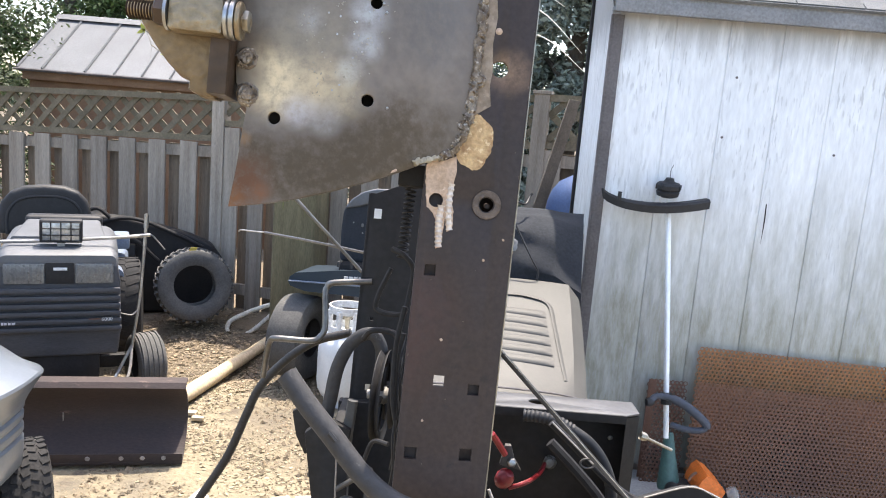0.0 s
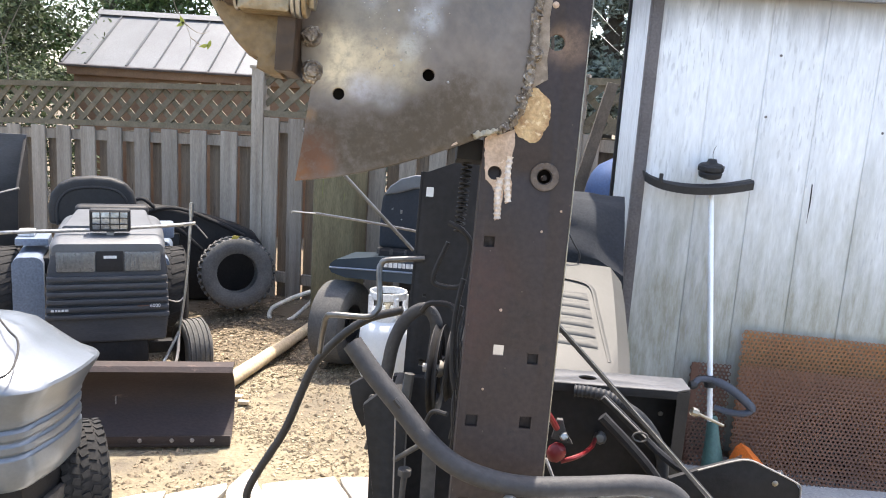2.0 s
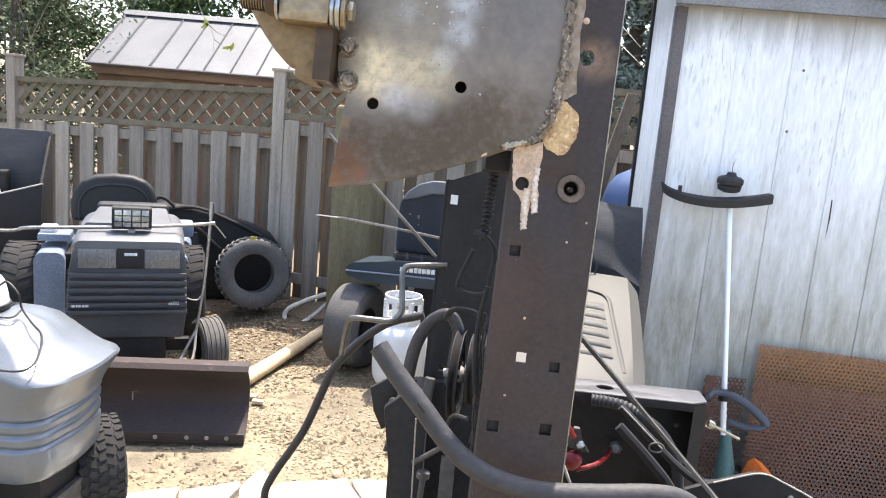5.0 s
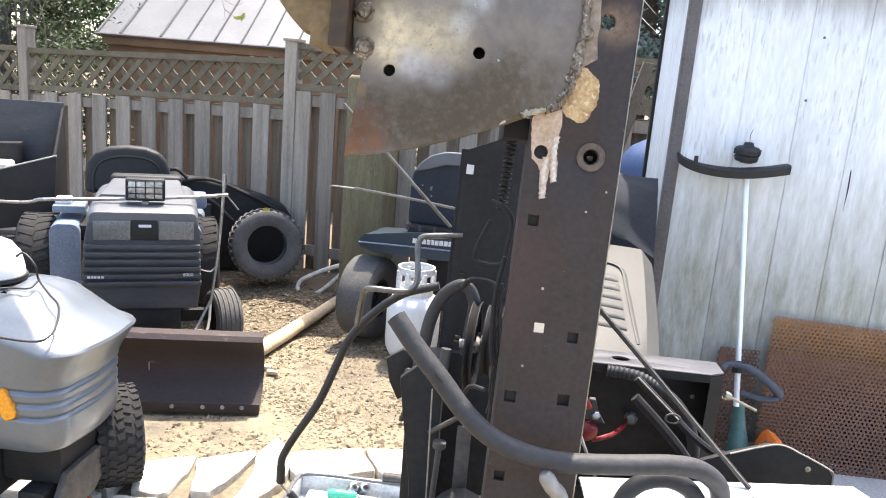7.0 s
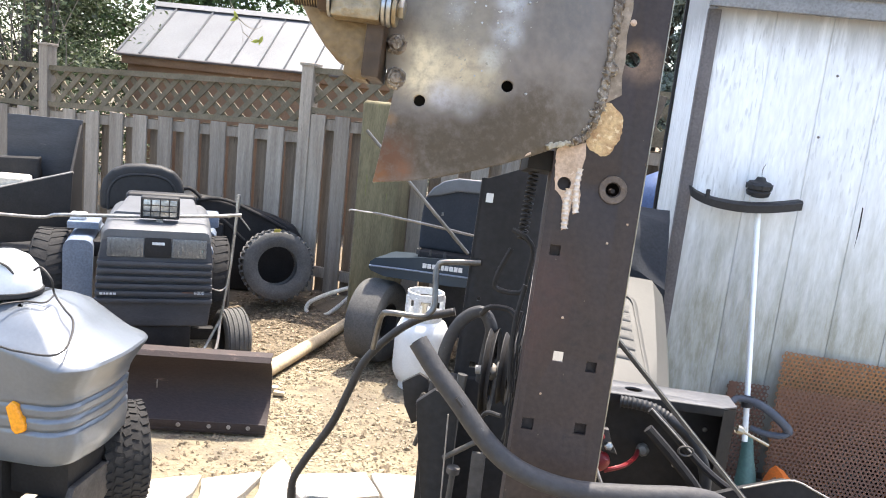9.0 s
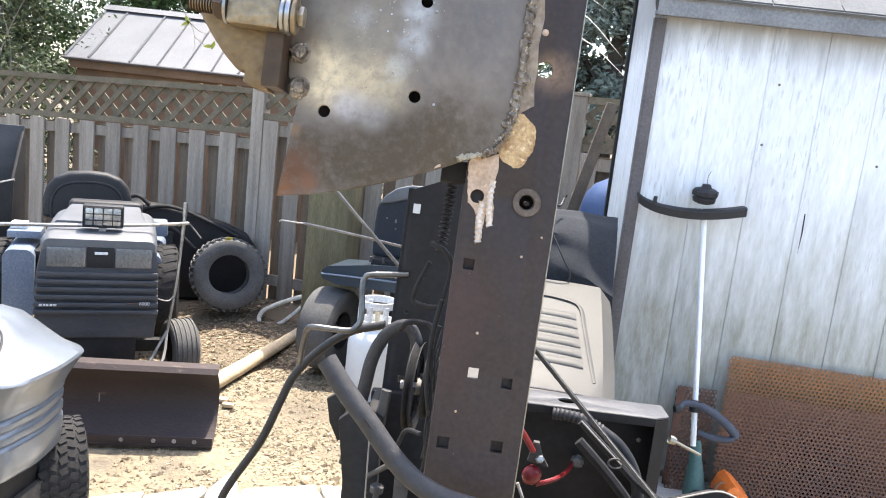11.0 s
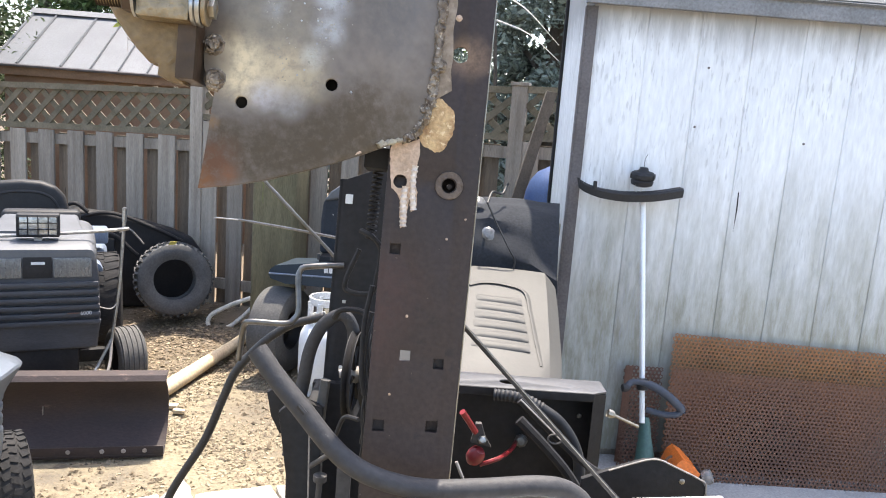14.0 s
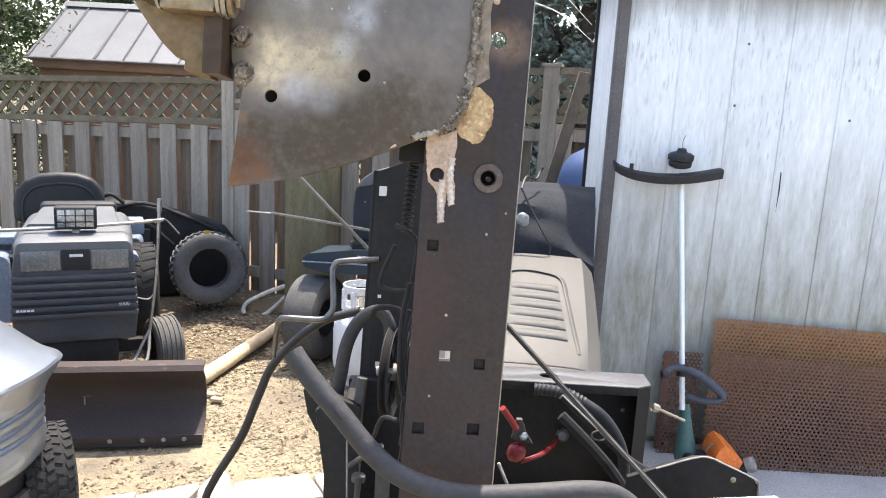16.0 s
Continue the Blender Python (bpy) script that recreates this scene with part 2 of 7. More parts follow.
M_hoodgrey = mat("faded_grey_paint", (0.105, 0.110, 0.120), (0.078, 0.082, 0.090), 4, 0.45, 0.1, 0.08, grain=0.15)
M_grille = mat("charcoal_plastic", (0.033, 0.034, 0.039), (0.057, 0.058, 0.065), 7, 0.5, 0, 0.2, (0.085, 0.083, 0.08), 0.66, stretch=(0.5, 1, 2.5), spec=0.5)
M_lens = mat("ribbed_clear_lens", (0.20, 0.20, 0.195), (0.13, 0.13, 0.13), 30, 0.2, 0.3, 0.4)
M_lampglass = mat("lamp_glass", (0.55, 0.56, 0.56), (0.30, 0.31, 0.32), 40, 0.12, 0.6, 0.3)
M_blade = mat("dark_rusty_steel", (0.025, 0.0185, 0.019), (0.046, 0.030, 0.027), 4, 0.6, 0.1, 0.3, (0.105, 0.070, 0.060), 0.62, 90, (0.6, 1, 1.6))
M_blue = mat("dark_blue_paint", (0.003, 0.014, 0.027), (0.005, 0.019, 0.034), 5, 0.45, 0.0, 0.08, coat=0.1, grain=0.1)
M_fender = mat("pale_blue_grey_paint", (0.18, 0.22, 0.29), (0.14, 0.175, 0.235), 5, 0.4, 0.1, 0.1)
M_beige = mat("beige_paint", (0.079, 0.076, 0.0705), (0.069, 0.0665, 0.062), 3, 0.5, 0, 0.08, spec=0.25, coat=0.0, grain=0.08)
M_tarp = mat("slate_cover_cloth", (0.018, 0.020, 0.025), (0.026, 0.029, 0.034), 7, 0.85, 0, 0.2, spec=0.25)
M_bluetarp = mat("blue_plastic", (0.022, 0.05, 0.135), (0.035, 0.07, 0.17), 5, 0.5, 0, 0.1)
M_rust = mat("rusty_perforated_steel", (0.155, 0.076, 0.048), (0.112, 0.057, 0.039), 3, 0.75, 0.1, 0.3, (0.19, 0.08, 0.038), 0.64, 80)
M_rust2 = mat("orange_rusty_steel", (0.33, 0.145, 0.048), (0.24, 0.10, 0.036), 4, 0.75, 0.1, 0.3, (0.16, 0.06, 0.03), 0.6, 80)
M_green = mat("dark_green_plastic", (0.045, 0.105, 0.094), (0.058, 0.125, 0.112), 9, 0.45, 0, 0.1)
M_brightgreen = mat("green_handle_plastic", (0.03, 0.40, 0.25), (0.03, 0.34, 0.22), 9, 0.3, 0, 0.05)
M_orange = mat("orange_plastic", (0.78, 0.19, 0.03), (0.66, 0.15, 0.025), 9, 0.4, 0, 0.1)
M_amber = mat("amber_lens", (0.90, 0.36, 0.02), (0.8, 0.28, 0.015), 20, 0.18, 0, 0.1)
M_red = mat("red_rubber_boot", (0.21, 0.013, 0.016), (0.15, 0.010, 0.013), 15, 0.32, 0, 0.1)
M_slate = mat("slate_blue_plastic", (0.040, 0.048, 0.066), (0.055, 0.064, 0.085), 12, 0.5, 0, 0.1)
M_white = mat("white_plastic", (0.62, 0.64, 0.65), (0.54, 0.56, 0.57), 5, 0.4, 0, 0.05, (0.58, 0.575, 0.56), 0.70, grain=0.1)
M_whitemetal = mat("white_painted_steel", (0.72, 0.73, 0.74), (0.62, 0.63, 0.63), 7, 0.35, 0.1, 0.08, (0.4, 0.36, 0.3), 0.7)
M_shaft = mat("satin_aluminium", (0.86, 0.87, 0.88), (0.80, 0.81, 0.82), 20, 0.4, 0.3, 0.03, grain=0.1)
M_rope = mat("dirty_white_rope", (0.72, 0.68, 0.60), (0.58, 0.54, 0.47), 20, 0.85, 0, 0.4)
M_log = mat("pale_peeled_timber", (0.58, 0.47, 0.32), (0.46, 0.36, 0.23), 5, 0.75, 0, 0.35, (0.3, 0.22, 0.14), 0.67, 60)
M_stone = mat("pale_flagstone", (0.56, 0.52, 0.45), (0.44, 0.405, 0.35), 5, 0.85, 0, 0.5, (0.30, 0.25, 0.18), 0.64, 60, rand=0.2, bscale=0.006)
M_concrete = mat("weathered_concrete", (0.42, 0.41, 0.40), (0.33, 0.325, 0.315), 3, 0.9, 0, 0.4)
M_pipe = mat("grey_iron_lever", (0.33, 0.31, 0.29), (0.24, 0.22, 0.2), 20, 0.5, 0.4, 0.2)
M_clear = mat("milky_plastic_tray", (0.55, 0.57, 0.58), (0.45, 0.47, 0.48), 9, 0.25, 0, 0.08)
M_bark = mat("grey_bark", (0.10, 0.085, 0.07), (0.06, 0.05, 0.04), 8, 0.9, 0, 0.7)
M_mark = mat("pale_print", (0.62, 0.62, 0.62), (0.55, 0.55, 0.55), 20, 0.5, 0, 0.0)


def leaf_mat(name, a, b, tr, spread=1.3):
    m = mat(name, a, b, 2.0, 0.6, 0, 0)
    N, L, p = nodes_of(m)
    g = N.new("ShaderNodeNewGeometry")
    hv = N.new("ShaderNodeHueSaturation")
    k = N.new("ShaderNodeMath")
    k.operation = "MULTIPLY_ADD"
    L.new(g.outputs["Random Per Island"], k.inputs[0])
    k.inputs[1].default_value, k.inputs[2].default_value = spread, 1.05 - spread / 2
    L.new(k.outputs[0], hv.inputs["Value"])
    L.new(p.inputs["Base Color"].links[0].from_socket, hv.inputs["Color"])
    L.new(hv.outputs[0], p.inputs["Base Color"])
    t = N.new("ShaderNodeBsdfTranslucent")
    L.new(hv.outputs[0], t.inputs[0])
    s = N.new("ShaderNodeMixShader")
    s.inputs[0].default_value = tr
    L.new(p.outputs[0], s.inputs[1])
    L.new(t.outputs[0], s.inputs[2])
    L.new(s.outputs[0], N["Material Output"].inputs[0])
    return m


M_leaf = leaf_mat("grey_green_leaf", (0.085, 0.105, 0.055), (0.05, 0.07, 0.035), 0.3)
M_leaf2 = leaf_mat("mid_green_leaf", (0.07, 0.115, 0.035), (0.045, 0.08, 0.025), 0.3)
M_spruce = leaf_mat("blue_green_needle", (0.23, 0.27, 0.225), (0.15, 0.18, 0.15), 0.3, 1.1)
M_clod = leaf_mat("crumbled_soil", (0.22, 0.17, 0.11), (0.13, 0.10, 0.065), 0.0, 0.9)
M_litter = leaf_mat("dry_wood_chip", (0.30, 0.25, 0.165), (0.20, 0.16, 0.102), 0.0, 0.6)
M_brownleaf = leaf_mat("brown_leaf_litter", (0.25, 0.19, 0.122), (0.145, 0.105, 0.067), 0.0, 1.2)


M_twig = mat("pale_bare_twig", (0.24, 0.21, 0.17), (0.15, 0.13, 0.10), 9, 0.85, 0, 0.3)
M_limeleaf = mat("lime_leaf", (0.42, 0.42, 0.07), (0.30, 0.32, 0.05), 9, 0.6, 0, 0.1)


def spotted(m, spots):
    """Stains, painted shade and gleams with a shape of their own: (centre, radius, colour, strength) with ragged edges.
    """
    N, L, p = nodes_of(m)
    tc = N.new("ShaderNodeTexCoord")
    nz = N.new("ShaderNodeTexNoise")
    nz.inputs["Scale"].default_value, nz.inputs["Detail"].default_value = 22.0, 5.0
    L.new(tc.outputs["Object"], nz.inputs["Vector"])
    nf = N.new("ShaderNodeTexNoise")
    nf.inputs["Scale"].default_value, nf.inputs["Detail"].default_value, nf.inputs["Roughness"].default_value = 95.0, 7.0, 0.7
    L.new(tc.outputs["Object"], nf.inputs["Vector"])
    fleck = N.new("ShaderNodeMapRange")
    fleck.inputs[1].default_value, fleck.inputs[2].default_value, fleck.inputs[3].default_value, fleck.inputs[4].default_value = 0.35, 0.6, 0.45, 1.15
    L.new(nf.outputs[0], fleck.inputs[0])
    col = p.inputs["Base Color"].links[0].from_socket
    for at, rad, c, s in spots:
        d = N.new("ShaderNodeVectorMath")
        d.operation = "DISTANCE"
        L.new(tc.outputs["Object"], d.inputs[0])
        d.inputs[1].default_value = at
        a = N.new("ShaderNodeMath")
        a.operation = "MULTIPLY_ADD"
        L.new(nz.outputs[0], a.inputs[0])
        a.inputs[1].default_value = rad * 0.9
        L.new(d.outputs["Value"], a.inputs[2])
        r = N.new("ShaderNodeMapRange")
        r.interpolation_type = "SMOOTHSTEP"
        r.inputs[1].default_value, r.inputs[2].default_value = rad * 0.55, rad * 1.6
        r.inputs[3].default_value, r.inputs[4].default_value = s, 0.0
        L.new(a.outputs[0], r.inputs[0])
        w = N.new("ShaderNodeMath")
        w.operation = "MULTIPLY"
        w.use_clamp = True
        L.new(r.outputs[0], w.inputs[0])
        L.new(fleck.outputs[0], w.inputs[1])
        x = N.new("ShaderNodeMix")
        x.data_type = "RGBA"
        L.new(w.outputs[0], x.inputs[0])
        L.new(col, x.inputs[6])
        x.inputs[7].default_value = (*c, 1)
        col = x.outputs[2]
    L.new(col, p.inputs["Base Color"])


def siding_mat():
    """White paint gone patchy: flaked streaks above, grey-green damp low down where splash reaches."""
    m = mat("flaking_white_siding", (0.755, 0.775, 0.795), (0.67, 0.693, 0.715), 1.6, 0.66, 0, 0.3, (0.57, 0.59, 0.61), 0.66, 22, (3.0, 3.0, 0.7), grain=0.2)
    N, L, p = nodes_of(m)
    tc = N.new("ShaderNodeTexCoord")
    sx = N.new("ShaderNodeSeparateXYZ")
    L.new(tc.outputs["Object"], sx.inputs[0])
    mp = N.new("ShaderNodeMapping")
    mp.inputs["Scale"].default_value = (7, 7, 0.9)
    L.new(tc.outputs["Object"], mp.inputs[0])
    nz = N.new("ShaderNodeTexNoise")
    nz.inputs["Scale"].default_value, nz.inputs["Detail"].default_value, nz.inputs["Roughness"].default_value = 2.0, 7.0, 0.65
    L.new(mp.outputs[0], nz.inputs["Vector"])
    ad = N.new("ShaderNodeMath")
    ad.operation = "MULTIPLY_ADD"
    L.new(nz.outputs[0], ad.inputs[0])
    ad.inputs[1].default_value = 1.1
    L.new(sx.outputs[2], ad.inputs[2])
    r = N.new("ShaderNodeMapRange")
    r.inputs[1].default_value, r.inputs[2].default_value, r.inputs[3].default_value, r.inputs[4].default_value = 1.30, 2.15, 1.0, 0.0
    L.new(ad.outputs[0], r.inputs[0])
    # mildew breaks up into blotches and runs
    bl = N.new("ShaderNodeTexNoise")
    bl.inputs["Scale"].default_value, bl.inputs["Detail"].default_value, bl.inputs["Roughness"].default_value = 3.2, 9.0, 0.72
    m2 = N.new("ShaderNodeMapping")
    m2.inputs["Scale"].default_value = (7.0, 7.0, 1.5)
    L.new(tc.outputs["Object"], m2.inputs[0])
    L.new(m2.outputs[0], bl.inputs["Vector"])
    br = N.new("ShaderNodeMapRange")
    br.inputs[1].default_value, br.inputs[2].default_value, br.inputs[3].default_value, br.inputs[4].default_value = 0.36, 0.62, 0.62, 1.02
    L.new(bl.outputs[0], br.inputs[0])
    w = N.new("ShaderNodeMath")
    w.operation, w.use_clamp = "MULTIPLY", True
    L.new(r.outputs[0], w.inputs[0])
    L.new(br.outputs[0], w.inputs[1])
    x = N.new("ShaderNodeMix")
    x.data_type = "RGBA"
    L.new(w.outputs[0], x.inputs[0])
    L.new(p.inputs["Base Color"].links[0].from_socket, x.inputs[6])
    x.inputs[7].default_value = (0.272, 0.268, 0.215, 1)
    # fine vertical flakes of lost paint, in patches
    m3 = N.new("ShaderNodeMapping")
    m3.inputs["Scale"].default_value = (85, 85, 13)
    L.new(tc.outputs["Object"], m3.inputs[0])
    fl = N.new("ShaderNodeTexNoise")
    fl.inputs["Scale"].default_value, fl.inputs["Detail"].default_value = 1.0, 3.0
    L.new(m3.outputs[0], fl.inputs["Vector"])
    fr = N.new("ShaderNodeMapRange")
    fr.inputs[1].default_value, fr.inputs[2].default_value, fr.inputs[3].default_value, fr.inputs[4].default_value = 0.57, 0.66, 0.0, 1.0
    L.new(fl.outputs[0], fr.inputs[0])
    pa = N.new("ShaderNodeTexNoise")
    pa.inputs["Scale"].default_value, pa.inputs["Detail"].default_value = 2.3, 4.0
    L.new(tc.outputs["Object"], pa.inputs["Vector"])
    pr = N.new("ShaderNodeMapRange")
    pr.inputs[1].default_value, pr.inputs[2].default_value, pr.inputs[3].default_value, pr.inputs[4].default_value = 0.40, 0.60, 0.10, 0.55
    L.new(pa.outputs[0], pr.inputs[0])
    fw = N.new("ShaderNodeMath")
    fw.operation = "MULTIPLY"
    L.new(fr.outputs[0], fw.inputs[0])
    L.new(pr.outputs[0], fw.inputs[1])
    y = N.new("ShaderNodeMix")
    y.data_type = "RGBA"
    L.new(fw.outputs[0], y.inputs[0])
    L.new(x.outputs[2], y.inputs[6])
    y.inputs[7].default_value = (0.36, 0.37, 0.38, 1)
    # shade under the eave painted grey, with a stained fringe in ragged fingers
    m4 = N.new("ShaderNodeMapping")
    m4.inputs["Scale"].default_value = (14, 14, 1.2)
    L.new(tc.outputs["Object"], m4.inputs[0])
    ft = N.new("ShaderNodeTexNoise")
    ft.inputs["Scale"].default_value, ft.inputs["Detail"].default_value, ft.inputs["Roughness"].default_value = 1.0, 6.0, 0.7
    L.new(m4.outputs[0], ft.inputs["Vector"])
    hi = N.new("ShaderNodeMath")
    hi.operation = "MULTIPLY_ADD"
    L.new(ft.outputs[0], hi.inputs[0])
    hi.inputs[1].default_value = 0.42
    L.new(sx.outputs[2], hi.inputs[2])
    hr = N.new("ShaderNodeMapRange")
    hr.inputs[1].default_value, hr.inputs[2].default_value, hr.inputs[3].default_value, hr.inputs[4].default_value = 2.19, 2.36, 0.0, 0.75
    L.new(hi.outputs[0], hr.inputs[0])
    v = N.new("ShaderNodeMix")
    v.data_type = "RGBA"
    L.new(hr.outputs[0], v.inputs[0])
    L.new(y.outputs[2], v.inputs[6])
    v.inputs[7].default_value = (0.27, 0.27, 0.275, 1)
    L.new(v.outputs[2], p.inputs["Base Color"])
    return m


M_siding = siding_mat()


def ground_mat():
    m = mat("trampled_dirt", (0.250, 0.212, 0.142), (0.150, 0.122, 0.082), 1.5, 0.95, 0, 0.9, (0.105, 0.084, 0.060), 0.585, 38, bscale=0.012)
    N, L, p = nodes_of(m)
    tc = N.new("ShaderNodeTexCoord")
    sx = N.new("ShaderNodeSeparateXYZ")
    L.new(tc.outputs["Object"], sx.inputs[0])
    nz = N.new("ShaderNodeTexNoise")
    nz.inputs["Scale"].default_value, nz.inputs["Detail"].default_value = 1.3, 6.0
    L.new(tc.outputs["Object"], nz.inputs["Vector"])
    ad = N.new("ShaderNodeMath")
    ad.operation = "MULTIPLY_ADD"
    L.new(nz.outputs[0], ad.inputs[0])
    ad.inputs[1].default_value = 1.6
    L.new(sx.outputs[1], ad.inputs[2])
    r = N.new("ShaderNodeMapRange")
    r.inputs[1].default_value, r.inputs[2].default_value, r.inputs[3].default_value, r.inputs[4].default_value = 4.75, 5.5, 0.0, 0.85
    L.new(ad.outputs[0], r.inputs[0])
    x = N.new("ShaderNodeMix")
    x.data_type = "RGBA"
    L.new(r.outputs[0], x.inputs[0])
    L.new(p.inputs["Base Color"].links[0].from_socket, x.inputs[6])
    x.inputs[7].default_value = (0.128, 0.097, 0.066, 1)
    L.new(x.outputs[2], p.inputs["Base Color"])
    return m


M_dirt = ground_mat()
# dark bare soil with its shade painted in; last two paint the blade's shadow
spotted(M_dirt, [((-0.78, 3.75, 0.0), 0.34, (0.115, 0.095, 0.070), 0.85), ((-0.50, 3.40, 0.0), 0.24, (0.125, 0.104, 0.076), 0.7), ((-1.22, 2.98, 0.0), 0.15, (0.11, 0.094, 0.074), 0.8), ((-1.50, 2.92, 0.0), 0.13, (0.11, 0.094, 0.074), 0.8)])
BARE = ((-0.78, 3.75, 0.42), (-0.50, 3.40, 0.28), (-1.22, 2.98, 0.20), (-1.50, 2.92, 0.18))  # the dark patches above, with fewer chips


def sheet(outlines, thick, bev=0.0):
    """A flat plate in xy from an outline and its holes, thick along z, centred on z = 0."""
    cu = bpy.data.curves.new("sheet", "CURVE")
    cu.dimensions, cu.fill_mode, cu.extrude, cu.bevel_depth, cu.bevel_resolution = "2D", "BOTH", thick / 2 - bev, bev, 1
    for o in outlines:
        s = cu.splines.new("POLY")
        s.points.add(len(o) - 1)
        for q, p in zip(s.points, o):
            q.co = (p[0], p[1], 0, 1)
        s.use_cyclic_u = True
    ob = new("sheet", cu)
    dg = bpy.context.evaluated_depsgraph_get()
    dg.update()
    me = bpy.data.meshes.new_from_object(ob.evaluated_get(dg))
    bm = bmesh.new()
    bm.from_mesh(me)
    bmesh.ops.remove_doubles(bm, verts=bm.verts, dist=1e-5)
    bpy.data.objects.remove(ob)
    bpy.data.curves.remove(cu)
    bpy.data.meshes.remove(me)
    return bm


def letters(text, size):
    """Flat raised characters in the built-in font, standing on the x axis."""
    cu = bpy.data.curves.new("letters", "FONT")
    cu.body, cu.size, cu.extrude = text, size, 0.001
    ob = new("letters", cu)
    dg = bpy.context.evaluated_depsgraph_get()
    dg.update()
    me = bpy.data.meshes.new_from_object(ob.evaluated_get(dg))
    bm = bmesh.new()
    bm.from_mesh(me)
    bpy.data.objects.remove(ob)
    bpy.data.curves.remove(cu)
    bpy.data.meshes.remove(me)
    return bm


def circle(x, y, r, n=20):
    return [(x + r * math.cos(2 * math.pi * k / n), y + r * math.sin(2 * math.pi * k / n)) for k in range(n)]


def square(x, y, s):
    h = s / 2
    return [(x - h, y - h), (x + h, y - h), (x + h, y + h), (x - h, y + h)]


# ---- ground ----
def lie(x, y):
    """Height of the dirt: level in the yard, banked a little towards the fence."""
    bank = max(0.0, min(1.0, (y - 4.3 + 0.25 * x * 0.3) / 1.2))
    n = noise.noise(Vector((x * 1.7, y * 1.7, 0.3))) * 0.02 + noise.noise(Vector((x * 6, y * 6, 2.0))) * 0.008
    near = 1.0 if (-6 < x < 5 and 1.2 < y < 8) else 0.0
    return 0.12 * bank * bank * (3 - 2 * bank) + n * near - 0.012


def make_ground():
    xs = [-400, -120, -40, -15, -8] + [-6 + i * 0.07 for i in range(151)] + [6, 9, 15, 40, 120, 400]
    ys = [-400, -100, -30, -8, -2, 0.5] + [1.2 + i * 0.07 for i in range(95)] + [9, 12, 20, 50, 150, 700]
    bm = bmesh.new()
    V = [[bm.verts.new((x, y, lie(x, y))) for x in xs] for y in ys]
    for j in range(len(ys) - 1):
        for i in range(len(xs) - 1):
            bm.faces.new((V[j][i], V[j][i + 1], V[j + 1][i + 1], V[j + 1][i]))
    return solo("ground", bm, M_dirt, "trampled bare dirt littered with dry wood chips", "ground", kind="structure")


make_ground()


def make_litter(name, label, count, y0, y1, size, material, seed):
    """Flakes strewn over a band of the yard, thinner where the dirt is bare."""
    rnd = random.Random(seed)
    vs, fs = [], []
    for i in range(count):
        x, y = rnd.uniform(-3.2, 0.5), y0 + (y1 - y0) * rnd.random()
        edge = min(1.0, (y - y0) / 0.5, (y1 - y) / 0.5)
        if y > 5.55 - 0.257 * (x + 1.75) or rnd.random() > 0.25 + edge or noise.noise(Vector((x * 2.2, y * 2.2, 5))) < -0.30 + 0.60 * rnd.random():
            continue
        if any(math.hypot(x - p, y - q) < r for p, q, r in BARE) and rnd.random() < 0.72:
            continue
        s, a, tilt = size * rnd.uniform(0.4, 1.3), rnd.uniform(0, 6.283), rnd.uniform(-0.5, 0.5)
        c, d = math.cos(a), math.sin(a)
        z = lie(x, y) + 0.002 + abs(tilt) * s * 0.5
        w = s * rnd.uniform(0.25, 0.6)
        k = len(vs)
        for p, q in ((-s, -w), (s, -w * 0.6), (s * 0.8, w), (-s * 0.7, w * 0.8)):
            vs.append((x + p * c - q * d, y + p * d + q * c, z + q * tilt + rnd.uniform(0, 0.003)))
        vs.append((x, y, z - 0.003))
        fs += [(k, k + 1, k + 2, k + 3), (k, k + 4, k + 1), (k + 2, k + 4, k + 3)]
    me = bpy.data.meshes.new(name)
    me.from_pydata(vs, [], fs)
    me.materials.append(material)
    tagged(new(name, me), label, name.replace("_", " "), kind="stuff")


make_litter("wood_chips", "dry straw-coloured wood chips scattered on trampled dirt", 42000, 2.7, 4.6, 0.0085, M_litter, 4)
make_litter("leaf_litter", "dry brown leaves and bark fragments under the fence", 26000, 3.95, 6.0, 0.013, M_brownleaf, 9)


def make_clods():
    """Lumps of trodden soil, thickest where the dirt is churned."""
    rnd = random.Random(14)
    vs, fs = [], []
    faces = [(0, 2, 4), (2, 1, 4), (1, 3, 4), (3, 0, 4), (2, 0, 5), (1, 2, 5), (3, 1, 5), (0, 3, 5)]
    for i in range(20000):
        x, y = rnd.uniform(-2.6, 0.5), 2.72 + 2.4 * rnd.random() ** 1.2
        if y > 5.3 - 0.257 * (x + 1.75) or noise.noise(Vector((x * 3.1, y * 3.1, 2))) < 0.28 - 0.5 * rnd.random():
            continue
        s = 0.004 + 0.013 * rnd.random() ** 3
        a, z = rnd.uniform(0, 6.283), lie(x, y) + s * 0.15
        c, d, k = math.cos(a), math.sin(a), len(vs)
        for p in ((1, 0, 0), (-1, 0, 0), (0, 1, 0), (0, -1, 0), (0, 0, 0.7), (0, 0, -0.7)):
            q = [p[j] * s * rnd.uniform(0.6, 1.3) + rnd.uniform(-0.25, 0.25) * s for j in range(3)]
            vs.append((x + q[0] * c - q[1] * d, y + q[0] * d + q[1] * c, z + q[2]))
        fs += [tuple(k + j for j in f) for f in faces]
    me = bpy.data.meshes.new("soil_clods")
    me.from_pydata(vs, [], fs)
    me.materials.append(M_clod)
    tagged(new("soil_clods", me), "small brown soil clods and grit scattered on dirt", "soil clods", kind="stuff")


make_clods()

